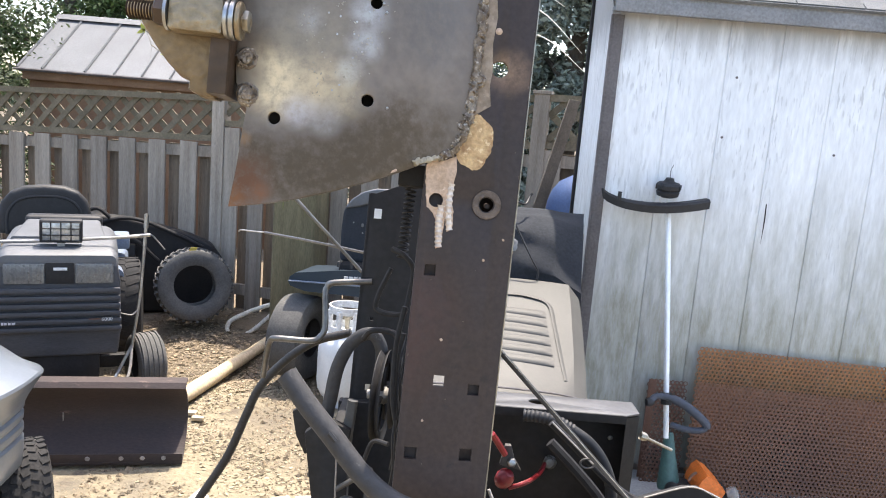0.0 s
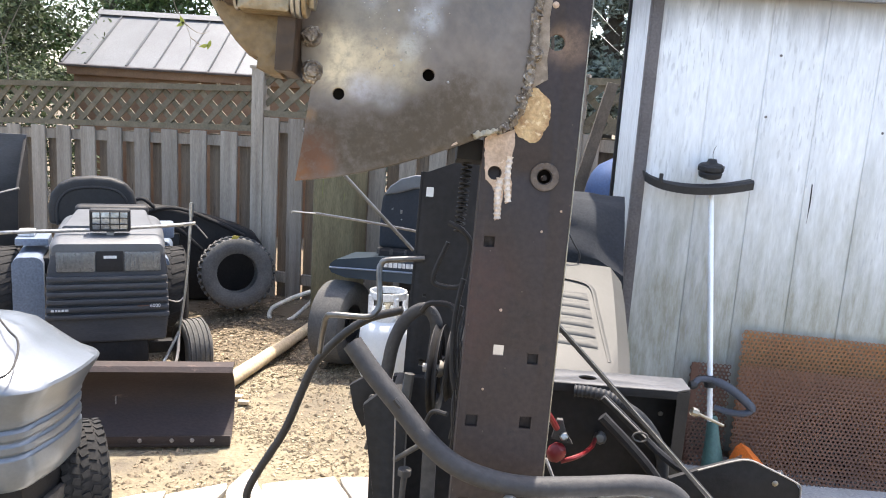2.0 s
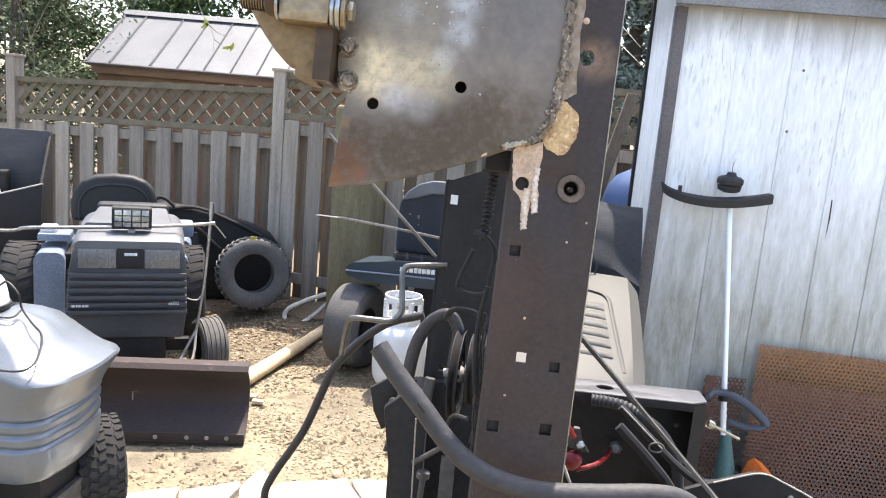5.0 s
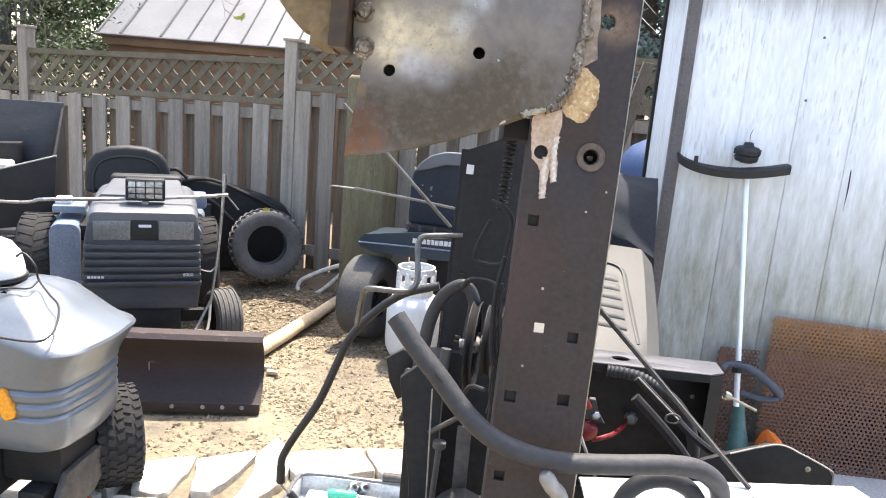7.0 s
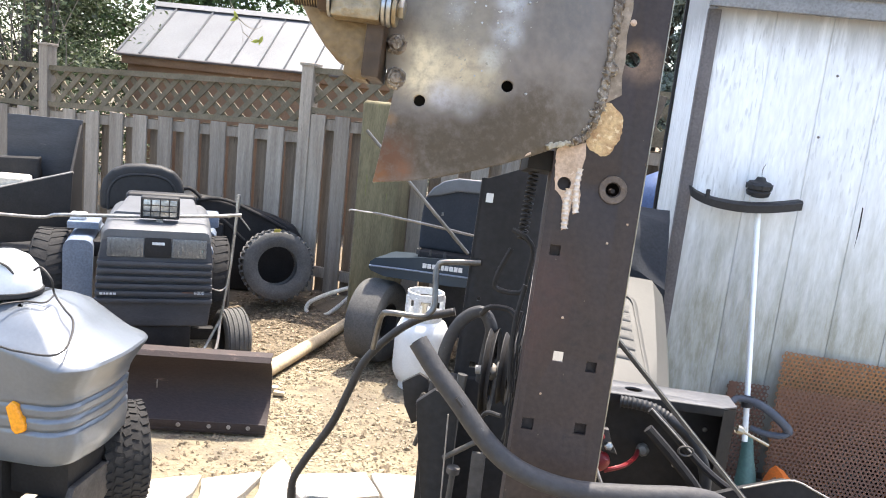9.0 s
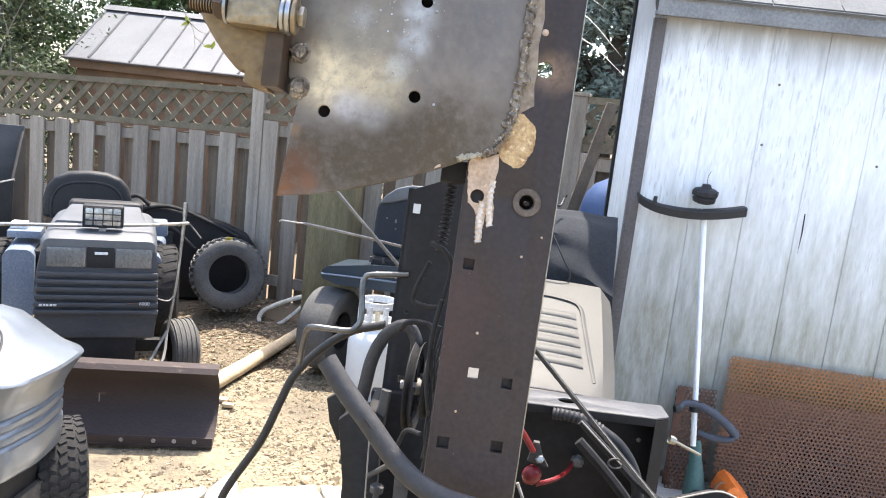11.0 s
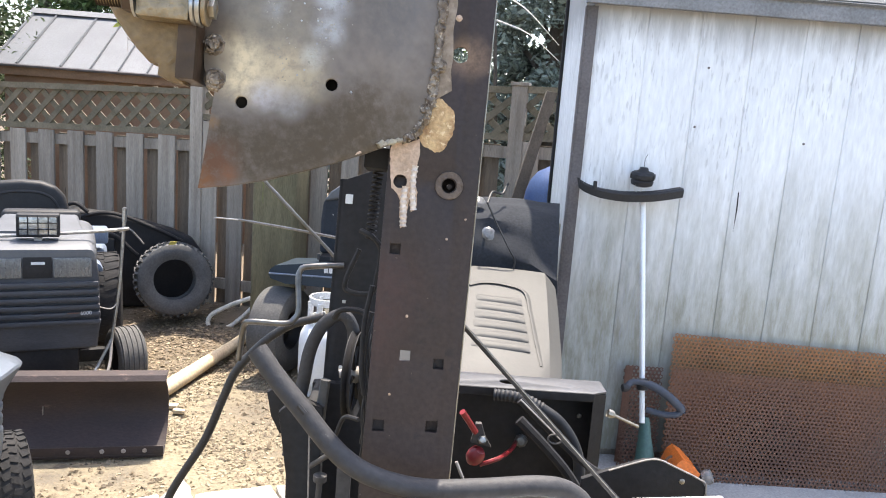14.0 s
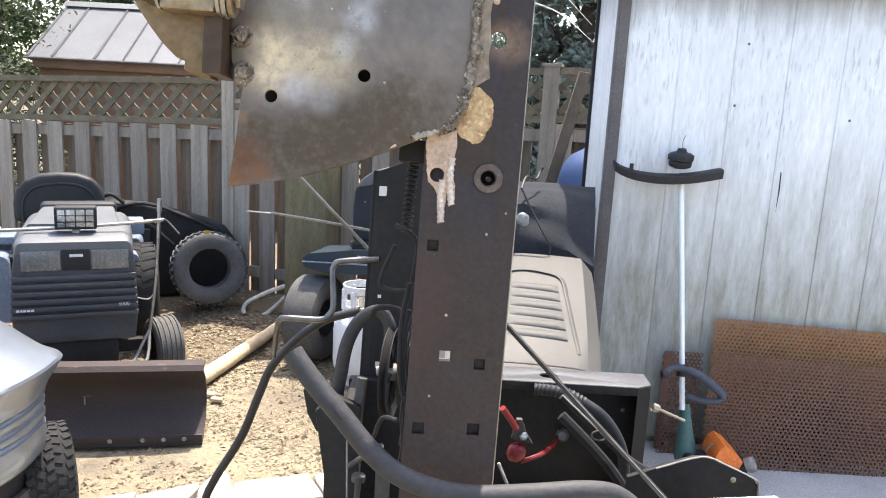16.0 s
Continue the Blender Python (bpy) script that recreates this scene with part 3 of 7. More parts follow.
# concrete apron in front of the shed
solo("pavement", rough_up(box(0.62, 4.2, 1.9, 3.46, -0.05, 0.022, 0.01), 0.004, 2), M_concrete, "weathered grey concrete slab before the shed", "pavement", kind="structure")

# ---- fence ----
FE = Vector((0.966, -0.257, 0)).normalized()  # along the fence, to the right
FN = Vector((FE.y, -FE.x, 0))  # towards the yard
FROT = Matrix(((FE.x, -FN.x, 0, 0), (FE.y, -FN.y, 0, 0), (0, 0, 1, 0), (0, 0, 0, 1)))
FA = Vector((-1.75, 5.6, 0))  # foot of the middle post


def fpos(s, n=0.0, z=0.0):
    p = FA + FE * s + FN * n
    return Matrix.Translation((p.x, p.y, z)) @ FROT


fence = thing("fence", "weathered grey shadow-board fence with lattice top", "fence", FA, kind="structure")


def post_mesh(h):
    bm = box(-0.05, 0.05, -0.05, 0.05, -0.1, h, 0.004)
    cap = box(-0.062, 0.062, -0.062, 0.062, h, h + 0.022, 0.004)
    return to_mesh("post", join(bm, cap), M_wood)


for s, h in ((-5.35, 1.78), (-2.655, 1.80), (0.028, 1.83), (2.41, 1.87), (4.83, 1.88)):
    piece("post", post_mesh(h), fpos(s), fence)
# panels: from, to, lattice top, lattice bottom at both ends
PANELS = ((-8.1, -5.40, 1.63, 1.59, 1.30, 1.26), (-5.30, -2.705, 1.60, 1.62, 1.26, 1.28), (-2.605, -0.022, 1.612, 1.682, 1.296, 1.385), (0.078, 2.36, 1.80, 1.84, 1.505, 1.53), (2.46, 4.78, 1.85, 1.86, 1.54, 1.55))
PITCH = (0.1335, 0.1335, 0.1335, 0.111, 0.111)  # board to board
board_me = [to_mesh("board", rough_up(box(-0.071, 0.071, -0.009, 0.009, 0, 1.0, 0.002, 1), 0.0015, 9, k), M_wood) for k in range(4)]
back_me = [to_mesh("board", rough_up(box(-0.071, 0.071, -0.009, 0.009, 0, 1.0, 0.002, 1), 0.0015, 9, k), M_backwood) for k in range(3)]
slat_me = to_mesh("slat", box(-0.5, 0.5, -0.005, 0.005, -0.022, 0.022), M_lattice)
rnd = random.Random(11)
for (s0, s1, t0, t1, b0, b1), gap in zip(PANELS, PITCH):
    def rail(za, zb, hh, n0, n1, m=M_lattice):
        bm = bmesh.new()
        for n in (n0, n1):
            for q, z in ((s0, za), (s1, zb)):
                for d in (-hh, hh):
                    p = FA + FE * q + FN * n
                    bm.verts.new((p.x, p.y, z + d))
        bm.verts.ensure_lookup_table()
        v = bm.verts
        for f in ((0, 1, 3, 2), (4, 5, 7, 6), (0, 1, 5, 4), (2, 3, 7, 6), (0, 2, 6, 4), (1, 3, 7, 5)):
            bm.faces.new([v[i] for i in f])
        part("rail", bm, m, fence, smooth=False)
    rail(t0, t1, 0.022, -0.03, 0.03)
    rail(b0, b1, 0.022, -0.03, 0.035)
    rail(b0 - 0.10, b1 - 0.10, 0.04, -0.018, 0.018, M_wood)
    rail(0.26, 0.26, 0.04, -0.018, 0.018, M_wood)
    # lattice: two crossing layers, clipped to the opening
    pitch, run = 0.172, 0.34
    for lay in (1, -1):
        x0 = s1 - 0.358 + (0.065 if lay > 0 else 0.0) + 3 * pitch
        while x0 > s0 - run:
            x0 -= pitch
            a, b = max(x0, s0), min(x0 + run, s1)
            if b - a < 0.03:
                continue
            ends = []
            for q in (a, b):
                u = (q - x0) / run
                ends.append(b0 + (b1 - b0) * (q - s0) / (s1 - s0) + (t0 - b0) * (u if lay > 0 else 1 - u))
            za, zb = ends
            piece("slat", slat_me, fpos((a + b) / 2, 0.006 * lay, (za + zb) / 2) @ pose(0, 0, 0, 0, -math.degrees(math.atan2(zb - za, b - a)), 0) @ Matrix.Diagonal((math.hypot(b - a, zb - za), 1, 1, 1)), fence)
    # boards, in turn before and behind the rails
    s, i = (s1 - 0.208 - 20 * gap, 0) if s1 < 0 else (s0 + 0.057, 0)
    while s < s1 - 0.04:
        if s > s0 + 0.03:
            u = (s - s0) / (s1 - s0)
            top = b0 + (b1 - b0) * u - (0.03 if i % 2 == 0 else 0.05)
            wide = (1.0 if i % 2 == 0 else 0.95) * (1.02 if s1 < 0 else 0.88)
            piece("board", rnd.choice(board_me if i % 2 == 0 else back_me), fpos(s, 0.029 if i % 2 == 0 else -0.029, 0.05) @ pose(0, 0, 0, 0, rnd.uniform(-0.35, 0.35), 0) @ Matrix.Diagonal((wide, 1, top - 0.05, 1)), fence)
        s += gap
        i += 1

# ---- shed ----
shed = thing("shed", "white-painted plywood shed with flaking paint and shingled roof", "shed", (0.7, 3.45, 0))
SX0, SX1, SY0, SY1 = 0.678, 4.1, 3.45, 3.96
# siding: panels between grooves, each groove a real recess
gx = [SX0 + 0.044]
g = 0.961
while g < SX1:
    gx.append(g)
    g += 0.2425
gx.append(SX1)
for a, b in zip(gx, gx[1:]):
    part("siding_panel", rough_up(box(a + 0.0030, b - 0.0030, SY0, SY0 + 0.014, 0.05, 2.21, 0.0035, 2), 0.0012, 3, a), M_siding, shed)
part("siding_backing", box(SX0 + 0.03, SX1, SY0 + 0.0048, SY0 + 0.03, 0.052, 2.208), M_siding, shed, "backing seen in the grooves")
side = prism([(SY0 + 0.032, 0.05), (SY1, 0.05), (SY1, 2.32), (3.745, 2.46), (SY0 + 0.032, 2.20)], SX0, SX0 + 0.03, "yz")
part("side_wall", side, M_siding, shed)
part("back_wall", box(SX0 + 0.035, SX1, SY1 - 0.03, SY1 - 0.001, 0.05, 2.345), M_siding, shed)
part("floor_frame", box(SX0 + 0.02, SX1, SY0 + 0.03, SY1 - 0.02, 0.0, 0.05), M_wood, shed)
part("corner_board", box(SX0 - 0.002, SX0 + 0.046, SY0 - 0.016, SY0 + 0.0, 0.03, 2.16, 0.003), M_trim, shed, "grey-brown corner board with chipped edge")
part("side_corner_board", box(SX0 - 0.010, SX0 - 0.0025, SY0 - 0.016, SY0 + 0.010, 0.03, 2.16, 0.002), M_trim, shed, "grey-brown corner board")
part("rear_corner_board", box(SX0 - 0.016, SX0 - 0.001, SY1 - 0.012, SY1 + 0.016, 0.05, 2.40, 0.003), M_black, shed, "dark rear edge board")
part("fascia", box(SX0 - 0.01, SX1, SY0 - 0.075, SY0 - 0.05, 2.165, 2.245, 0.003), M_fascia, shed, "grey fascia board under the eave")
part("soffit", box(SX0 - 0.01, SX1, SY0 - 0.05, SY0 - 0.0015, 2.172, 2.19), M_fascia, shed)
SLOPE = math.atan2(0.30, 0.44)
roofm = Matrix.Translation((0, SY0 - 0.085, 2.248)) @ Matrix.Rotation(SLOPE, 4, "X")
part("roof_deck", box(SX0 - 0.012, SX1, 0.0, 0.46, -0.02, -0.004), M_fascia, shed, xf=roofm)
part("rear_roof", prism([(3.742, 2.500), (SY1 + 0.05, 2.352), (SY1 + 0.05, 2.376), (3.742, 2.524)], SX0 - 0.012, SX1, "yz"), M_shingle, shed)
part("drip_edge", box(SX0 - 0.014, SX1, -0.008, 0.004, -0.010, 0.002), M_shingle, shed, "grey drip edge", xf=roofm)
sh_me = to_mesh("shingle", box(-0.148, 0.148, 0, 0.125, -0.003, 0.005, 0.0012, 1), M_shingle)
for r in range(9):
    x = SX0 - 0.005 + (0.15 if r % 2 else 0.02)
    while x < SX1 + 0.1:
        piece("shingle", sh_me, roofm @ pose(x, r * 0.047 + rnd.uniform(-0.004, 0.004), 0.002 + r * 0.0008, 2.6, 0, rnd.uniform(-0.4, 0.4)), shed)
        x += 0.3
part("crack", prism([(1.476, 1.375), (1.481, 1.372), (1.484, 1.29), (1.478, 1.186), (1.478, 1.28)], SY0 - 0.0012, SY0 + 0.001, "xz"), M_black, shed, "dark split in the siding")
for x, z in ((1.26, 1.93), (1.23, 1.66), (1.75, 1.62), (1.40, 0.62)):
    part("nail_head", lathe([(0, 0.003), (0.006, 0.002), (0.006, 0)], aim((x, SY0, z), (0, -1, 0)), 8), M_trim, shed)

# ---- neighbour's outbuilding ----
nb = thing("outbuilding", "brown outbuilding with standing-seam metal roof behind the fence", "outbuilding", (-3.6, 8.2, 0))
part("wall", box(-4.58, -1.4, 8.1, 9.74, 0, 1.83), M_brownwall, nb, "brown stained board wall")
part("fascia", box(-4.62, -1.3, 8.03, 8.07, 1.76, 1.855, 0.004), M_brownwall, nb, "brown fascia board")
RZ, RY, RTOP = 1.872, 8.92, 2.525  # eave height, ridge line, ridge height
roof = loft([[(x, 8.0, RZ), (x, RY, RTOP), (x, 9.84, RZ), (x, 9.84, RZ - 0.03), (x, RY, RTOP - 0.03), (x, 8.0, RZ - 0.03)] for x in (-4.66, -1.25)])
part("roof", roof, M_roofmetal, nb, "dull grey metal roof", smooth=False)
for x in (-4.655, -4.39, -3.935, -3.625, -3.33, -3.03, -2.735, -2.43, -2.13, -1.83, -1.53, -1.255):
    part("seam", tube([(x, 7.99, RZ + 0.010), (x, RY, RTOP + 0.010)], 0.013 if x < -3.8 else 0.009, 4, 0), M_roofmetal, nb)
part("ridge_cap", prism([(RY - 0.09, RTOP - 0.035), (RY, RTOP + 0.03), (RY + 0.09, RTOP - 0.035), (RY, RTOP - 0.005)], -4.70, -1.2, "yz"), M_roofmetal, nb, "bent metal ridge cap")
part("drip_edge", tube([(-4.68, 7.98, RZ - 0.012), (-1.2, 7.98, RZ - 0.012)], 0.014, 6, 0), M_trim, nb, "dark roof edge")
part("gable", prism([(8.1, RZ - 0.04), (RY, RTOP - 0.05), (9.74, RZ - 0.04)], -4.60, -4.56, "yz"), M_brownwall, nb, "brown board gable")


# ---- trees ----
def leaf_crown(rnd, spots, n, size, squash=1.0):
    vs, fs = [], []
    for _ in range(n):
        c, r = rnd.choice(spots)
        d = Vector((rnd.gauss(0, 1), rnd.gauss(0, 1), rnd.gauss(0, 1) * squash)).normalized() * r * rnd.random() ** 0.45
        p = Vector(c) + d
        s = size * rnd.uniform(0.5, 1.3)
        a = Vector((rnd.gauss(0, 1), rnd.gauss(0, 1), rnd.gauss(0, 0.7))).normalized() * s
        b = a.cross(Vector((rnd.gauss(0, 1), rnd.gauss(0, 1), rnd.gauss(0, 1)))).normalized() * s * 0.42
        k = len(vs)
        vs += [p - a, p + b * 0.9 + Vector((0, 0, s * 0.15)), p + a, p - b * 0.9]
        fs.append((k, k + 1, k + 2, k + 3))
    return vs, fs


def tree(name, label, at, height, trunk_r, spots_fn, n, size, m_leaf, seed, lean=(0, 0), squash=0.8, limbs=9):
    rnd = random.Random(seed)
    t = thing(name, label, "tree", at)
    base = Vector(at)
    top = base + Vector((lean[0], lean[1], height))
    ax = [base + Vector((0, 0, -0.05)), base.lerp(top, 0.35) + Vector((rnd.uniform(-.08, .08), rnd.uniform(-.08, .08), 0)), base.lerp(top, 0.7) + Vector((rnd.uniform(-.1, .1), 0, 0)), top]
    part("trunk", tube(ax, lambda u: trunk_r * (1.15 - u), 9), M_bark, t)
    spots = spots_fn(rnd, base, height)
    for i in range(limbs):
        c, r = rnd.choice(spots)
        u = min(0.95, max(0.1, (c[2] - base.z) / height * 0.8))
        s = base.lerp(top, u)
        e = Vector(c)
        part("limb", tube([s, s.lerp(e, 0.5) + Vector((0, 0, rnd.uniform(-.05, .15))), e, e + (e - s) * 0.2 + Vector((0, 0, 0.1))], lambda u: trunk_r * 0.32 * (1.05 - u), 6, 4), M_bark, t)
    vs, fs = leaf_crown(rnd, spots, n, size, squash)
    me = bpy.data.meshes.new("crown")
    me.from_pydata(vs, [], fs)
    me.materials.append(m_leaf)
    ob = new("crown", me)
    ob.parent, ob.matrix_parent_inverse = t, t.matrix_basis.inverted()
    return t


def ragged(w, z0, z1, r0, r1, n):
    def fn(rnd, base, h):
        out = []
        for _ in range(n):
            z = rnd.uniform(z0, z1)
            out.append(((base.x + rnd.gauss(0, w), base.y + rnd.gauss(0, w * 0.6), z), rnd.uniform(r0, r1)))
        return out
    return fn


def conifer(w, z0, n):
    def fn(rnd, base, h):
        out = []
        for _ in range(n):
            u = rnd.random() ** 1.2
            z = z0 + (h - z0) * u
            a, r = rnd.uniform(0, 6.283), w * (1.05 - u) * rnd.uniform(0.35, 1.0)
            out.append(((base.x + r * math.cos(a), base.y + r * math.sin(a), z - r * 0.15), rnd.uniform(0.14, 0.30)))
        return out
    return fn


tree("broadleaf_tree", "grey-green broadleaf tree with gaps of sky behind the fence", (-6.35, 8.9, 0), 4.6, 0.09, ragged(0.75, 0.7, 4.6, 0.25, 0.5, 70), 20000, 0.042, M_leaf, 1)
tree("broadleaf_tree", "tall mid-green broadleaf tree behind the outbuilding", (-6.3, 12.2, 0), 6.6, 0.13, ragged(1.5, 1.4, 6.6, 0.3, 0.6, 120), 32000, 0.06, M_leaf2, 2)
tree("broadleaf_tree", "tall mid-green broadleaf tree behind the outbuilding", (-3.0, 13.0, 0), 6.8, 0.14, ragged(1.7, 2.0, 6.8, 0.35, 0.7, 110), 30000, 0.065, M_leaf2, 3)
tree("broadleaf_tree", "sparse grey-green bushy tree close behind the fence", (-5.0, 7.3, 0), 3.0, 0.05, ragged(0.6, 0.6, 2.9, 0.18, 0.38, 40), 5200, 0.032, M_leaf, 4)
tree("spruce_tree", "blue-green spruce with drooping boughs behind the fence", (1.15, 7.6, 0), 5.6, 0.11, conifer(1.45, 0.7, 420), 95000, 0.042, M_spruce, 5, squash=0.45, limbs=16)
tree("spruce_tree", "dark blue-green spruce behind the fence", (-0.5, 9.6, 0), 6.2, 0.12, conifer(1.6, 0.7, 280), 45000, 0.055, M_spruce, 6, squash=0.45, limbs=12)
tw = thing("bare_branch", "thin bare branches with few lime-green buds", "branch", (0.8, 6.0, 0))
for k, (a, b) in enumerate((((0.45, 6.6, 2.75), (0.95, 5.9, 2.25)), ((0.5, 6.6, 2.5), (1.0, 5.9, 2.1)), ((0.3, 6.7, 2.9), (0.8, 6.0, 2.6)))):
    part("twig", tube([a, ((a[0] + b[0]) / 2, (a[1] + b[1]) / 2, (a[2] + b[2]) / 2 + 0.06), b], lambda u: 0.008 * (1.1 - u), 5, 4), M_rope, tw)
part("stem", tube([(0.8, 6.9, -0.05), (0.6, 6.8, 1.4), (0.45, 6.6, 2.75), (0.3, 6.7, 2.95)], lambda u: 0.025 * (1.15 - u), 7), M_bark, tw)
shrub = thing("bare_shrub", "tangle of thin bare grey shrub stems behind the fence", "shrub", (-5.1, 7.0, 0))
q = random.Random(31)
for k in range(22):
    x, y, h = q.uniform(-5.7, -4.6), q.uniform(6.8, 7.3), q.uniform(2.3, 3.6)
    bx0 = -5.15 + (x + 5.15) * 0.5
    part("stem", tube([(bx0, 7.05, -0.05), (bx0 + (x - bx0) * 0.4 + q.uniform(-.1, .1), y, h * 0.4), (x + q.uniform(-.12, .12), y, h * 0.72), (x + q.uniform(-.35, .35), y, h)], lambda u: 0.016 * (1.12 - u), 6, 5), M_bark if k % 3 else M_twig, shrub)
part("twig", tube([(-5.0, 7.0, 2.3), (-4.6, 6.98, 2.95), (-4.1, 6.95, 3.3), (-3.5, 6.92, 3.3), (-3.1, 6.92, 3.0), (-2.98, 6.9, 2.6), (-2.93, 6.9, 2.40), (-2.84, 6.9, 2.256), (-2.79, 6.9, 2.133), (-2.793, 6.9, 2.003)], lambda u: 0.007 * (1.15 - u), 5, 4), M_twig, shrub)
part("twig", tube([(-2.84, 6.9, 2.256), (-2.75, 6.9, 2.19), (-2.667, 6.9, 2.171), (-2.60, 6.9, 2.21)], lambda u: 0.005 * (1.15 - u), 5, 4), M_twig, shrub)
part("twig", tube([(-2.79, 6.9, 2.133), (-2.71, 6.9, 2.08), (-2.64, 6.9, 2.05)], lambda u: 0.005 * (1.15 - u), 5, 4), M_twig, shrub)
for x, z, a in ((-2.88, 2.24, 0.5), (-2.86, 2.27, 2.0), (-2.66, 2.06, 0.2), (-2.61, 2.07, 1.2)):
    part("leaf", prism([(x + 0.05 * math.cos(a + w) * m, z + 0.05 * math.sin(a + w) * m) for w, m in ((0, 1), (0.5, 0.6), (1.57, 0.35), (3.14, 0.9), (4.7, 0.35), (5.8, 0.6))], 6.888, 6.892, "xz"), M_limeleaf, shrub, "yellow-green leaf")
# ---- upright tractor frame ----
# local axes: u along the face to the right, v up the rail, n out of the face
MU, MV, MN = Vector((0.99832, 0.05024, -0.0288)), Vector((0.02374, 0.09854, 0.99485)), Vector((0.0528, -0.9939, 0.0972))
MO = Vector((0.01514, 0.83829, 1.36841))
MAST = Matrix(((MU.x, MV.x, MN.x, MO.x), (MU.y, MV.y, MN.y, MO.y), (MU.z, MV.z, MN.z, MO.z), (0, 0, 0, 1)))


def ml(u, v, n=0.0):
    return MAST @ Vector((u, v, n))


frame_top = 0.62
M_dusty = mat("dusty_dark_iron", (0.085, 0.078, 0.072), (0.045, 0.040, 0.037), 18, 0.6, 0.2, 0.3, (0.14, 0.11, 0.09), 0.62)
chassis = thing("tractor_chassis", "stripped tractor chassis stood on end with welded plate", "tractor chassis", (0.015, 0.7, 0))
spotted(M_steel, [(tuple(ml(0.034, 0.303)), 0.030, (0.20, 0.13, 0.085), 0.9), (tuple(ml(-0.045, 0.02)), 0.07, (0.075, 0.033, 0.026), 0.35), (tuple(ml(-0.045, -0.05)), 0.06, (0.07, 0.033, 0.026), 0.3)])
M_ring = mat("rusty_ring", (0.15, 0.115, 0.09), (0.075, 0.055, 0.045), 60, 0.5, 0.3, 0.5, (0.22, 0.18, 0.15), 0.6, 200)
web = [(-0.0455, -1.352), (0.0612, -1.352), (0.0612, frame_top), (-0.0455, frame_top)]
holes = [circle(-0.0304, 0.1522, 0.0078), circle(0.0268, 0.1526, 0.0088), circle(0.0255, 0.3038, 0.0098), circle(0.026, 0.47, 0.009), square(-0.029, 0.0732, 0.0135), square(-0.0058, -0.0523, 0.0135), square(0.0347, -0.0594, 0.0135), square(-0.0298, -0.1388, 0.0150), square(0.0335, -0.1358, 0.0150), square(-0.0305, -0.2385, 0.0135), square(0.034, -0.2385, 0.0135)]
rail = part("front_rail", sheet([web] + holes, 0.005, 0.0006), M_steel, chassis, "dark brown painted steel rail with square punched holes", xf=MAST @ Matrix.Translation((0, 0, -0.0025)))
part("flange", box(0.0564, 0.0614, -1.352, frame_top, -0.048, -0.0052, 0.0008), M_steel, chassis, xf=MAST)
part("flange", box(-0.0457, -0.0407, -1.352, frame_top, -0.048, -0.0052, 0.0008), M_steel, chassis, xf=MAST)
# thin pale strip stands in for the sun's highlight on the right edge
part("worn_edge", tube([(0.0614, -0.30, 0.0002), (0.0614, 0.60, 0.0002)], 0.0008, 6, 0), M_zinc, chassis, "bright strip painting the sun's highlight along the edge", xf=MAST)
part("washer", lathe([(0.0092, 0), (0.0160, 0), (0.0165, 0.0008), (0.0160, 0.0022), (0.0092, 0.0022)], MAST @ Matrix.Translation((0.0268, 0.1526, 0)), 26, True), M_ring, chassis, "rusty brown washer ring")
part("bolt_end", lathe([(0, -0.006), (0.003, -0.0065), (0.003, -0.02)], MAST @ Matrix.Translation((0.0285, 0.1515, -0.003)), 12), M_steel, chassis)
part("inner_backing", box(0.012, 0.056, -0.165, -0.030, -0.0125, -0.0095, 0.0006), M_steel, chassis, "brown gusset inside the rail", xf=MAST)
part("inner_backing", box(-0.0405, 0.011, -0.30, -0.100, -0.0125, -0.0095, 0.0006), M_steel, chassis, "brown gusset inside the rail", xf=MAST)
part("inner_backing", box(-0.0405, -0.012, 0.03, 0.19, -0.0125, -0.0095, 0.0006), M_steel, chassis, "brown gusset inside the rail", xf=MAST)
# black sheet added behind the washer hole to give it its shade
part("inner_backing", box(0.004, 0.056, 0.11, 0.20, -0.046, -0.043, 0.0006), M_black, chassis, "black backing added to darken the washer hole", xf=MAST)
# paint ground away below the weld, with two runs
key = [(-0.0445, 0.190), (-0.0400, 0.196), (-0.0250, 0.197), (-0.0125, 0.203), (-0.0105, 0.185), (-0.0130, 0.168), (-0.0120, 0.152), (-0.0092, 0.138), (-0.0088, 0.122), (-0.0150, 0.1175), (-0.0170, 0.126), (-0.0180, 0.134), (-0.0190, 0.118), (-0.0195, 0.1005), (-0.0255, 0.0975), (-0.0275, 0.112), (-0.0290, 0.130), (-0.0325, 0.1375), (-0.0400, 0.1440), (-0.0420, 0.156), (-0.0440, 0.172)]
keyr = []
for i, p in enumerate(key):
    q = key[(i + 1) % len(key)]
    for k in range(4):
        x, y = p[0] + (q[0] - p[0]) * k / 4, p[1] + (q[1] - p[1]) * k / 4
        keyr.append((x + noise.noise(Vector((x * 400, y * 400, 0))) * 0.0012, y + noise.noise(Vector((x * 400, y * 400, 9))) * 0.0012))
part("ground_patch", sheet([keyr, circle(-0.0304, 0.1522, 0.0080)], 0.0006), M_bare, chassis, "bare metal where paint was ground off", xf=MAST @ Matrix.Translation((0, 0, 0.0004)))
blob = []
for k in range(90):
    c, d = math.cos(2 * math.pi * k / 90), math.sin(2 * math.pi * k / 90)
    f = 1 + 0.20 * noise.noise(Vector((c * 1.5, d * 1.5, 3))) + 0.06 * noise.noise(Vector((c * 6, d * 6, 3)))
    blob.append((0.004 + 0.023 * c * f, 0.222 + 0.029 * d * f))
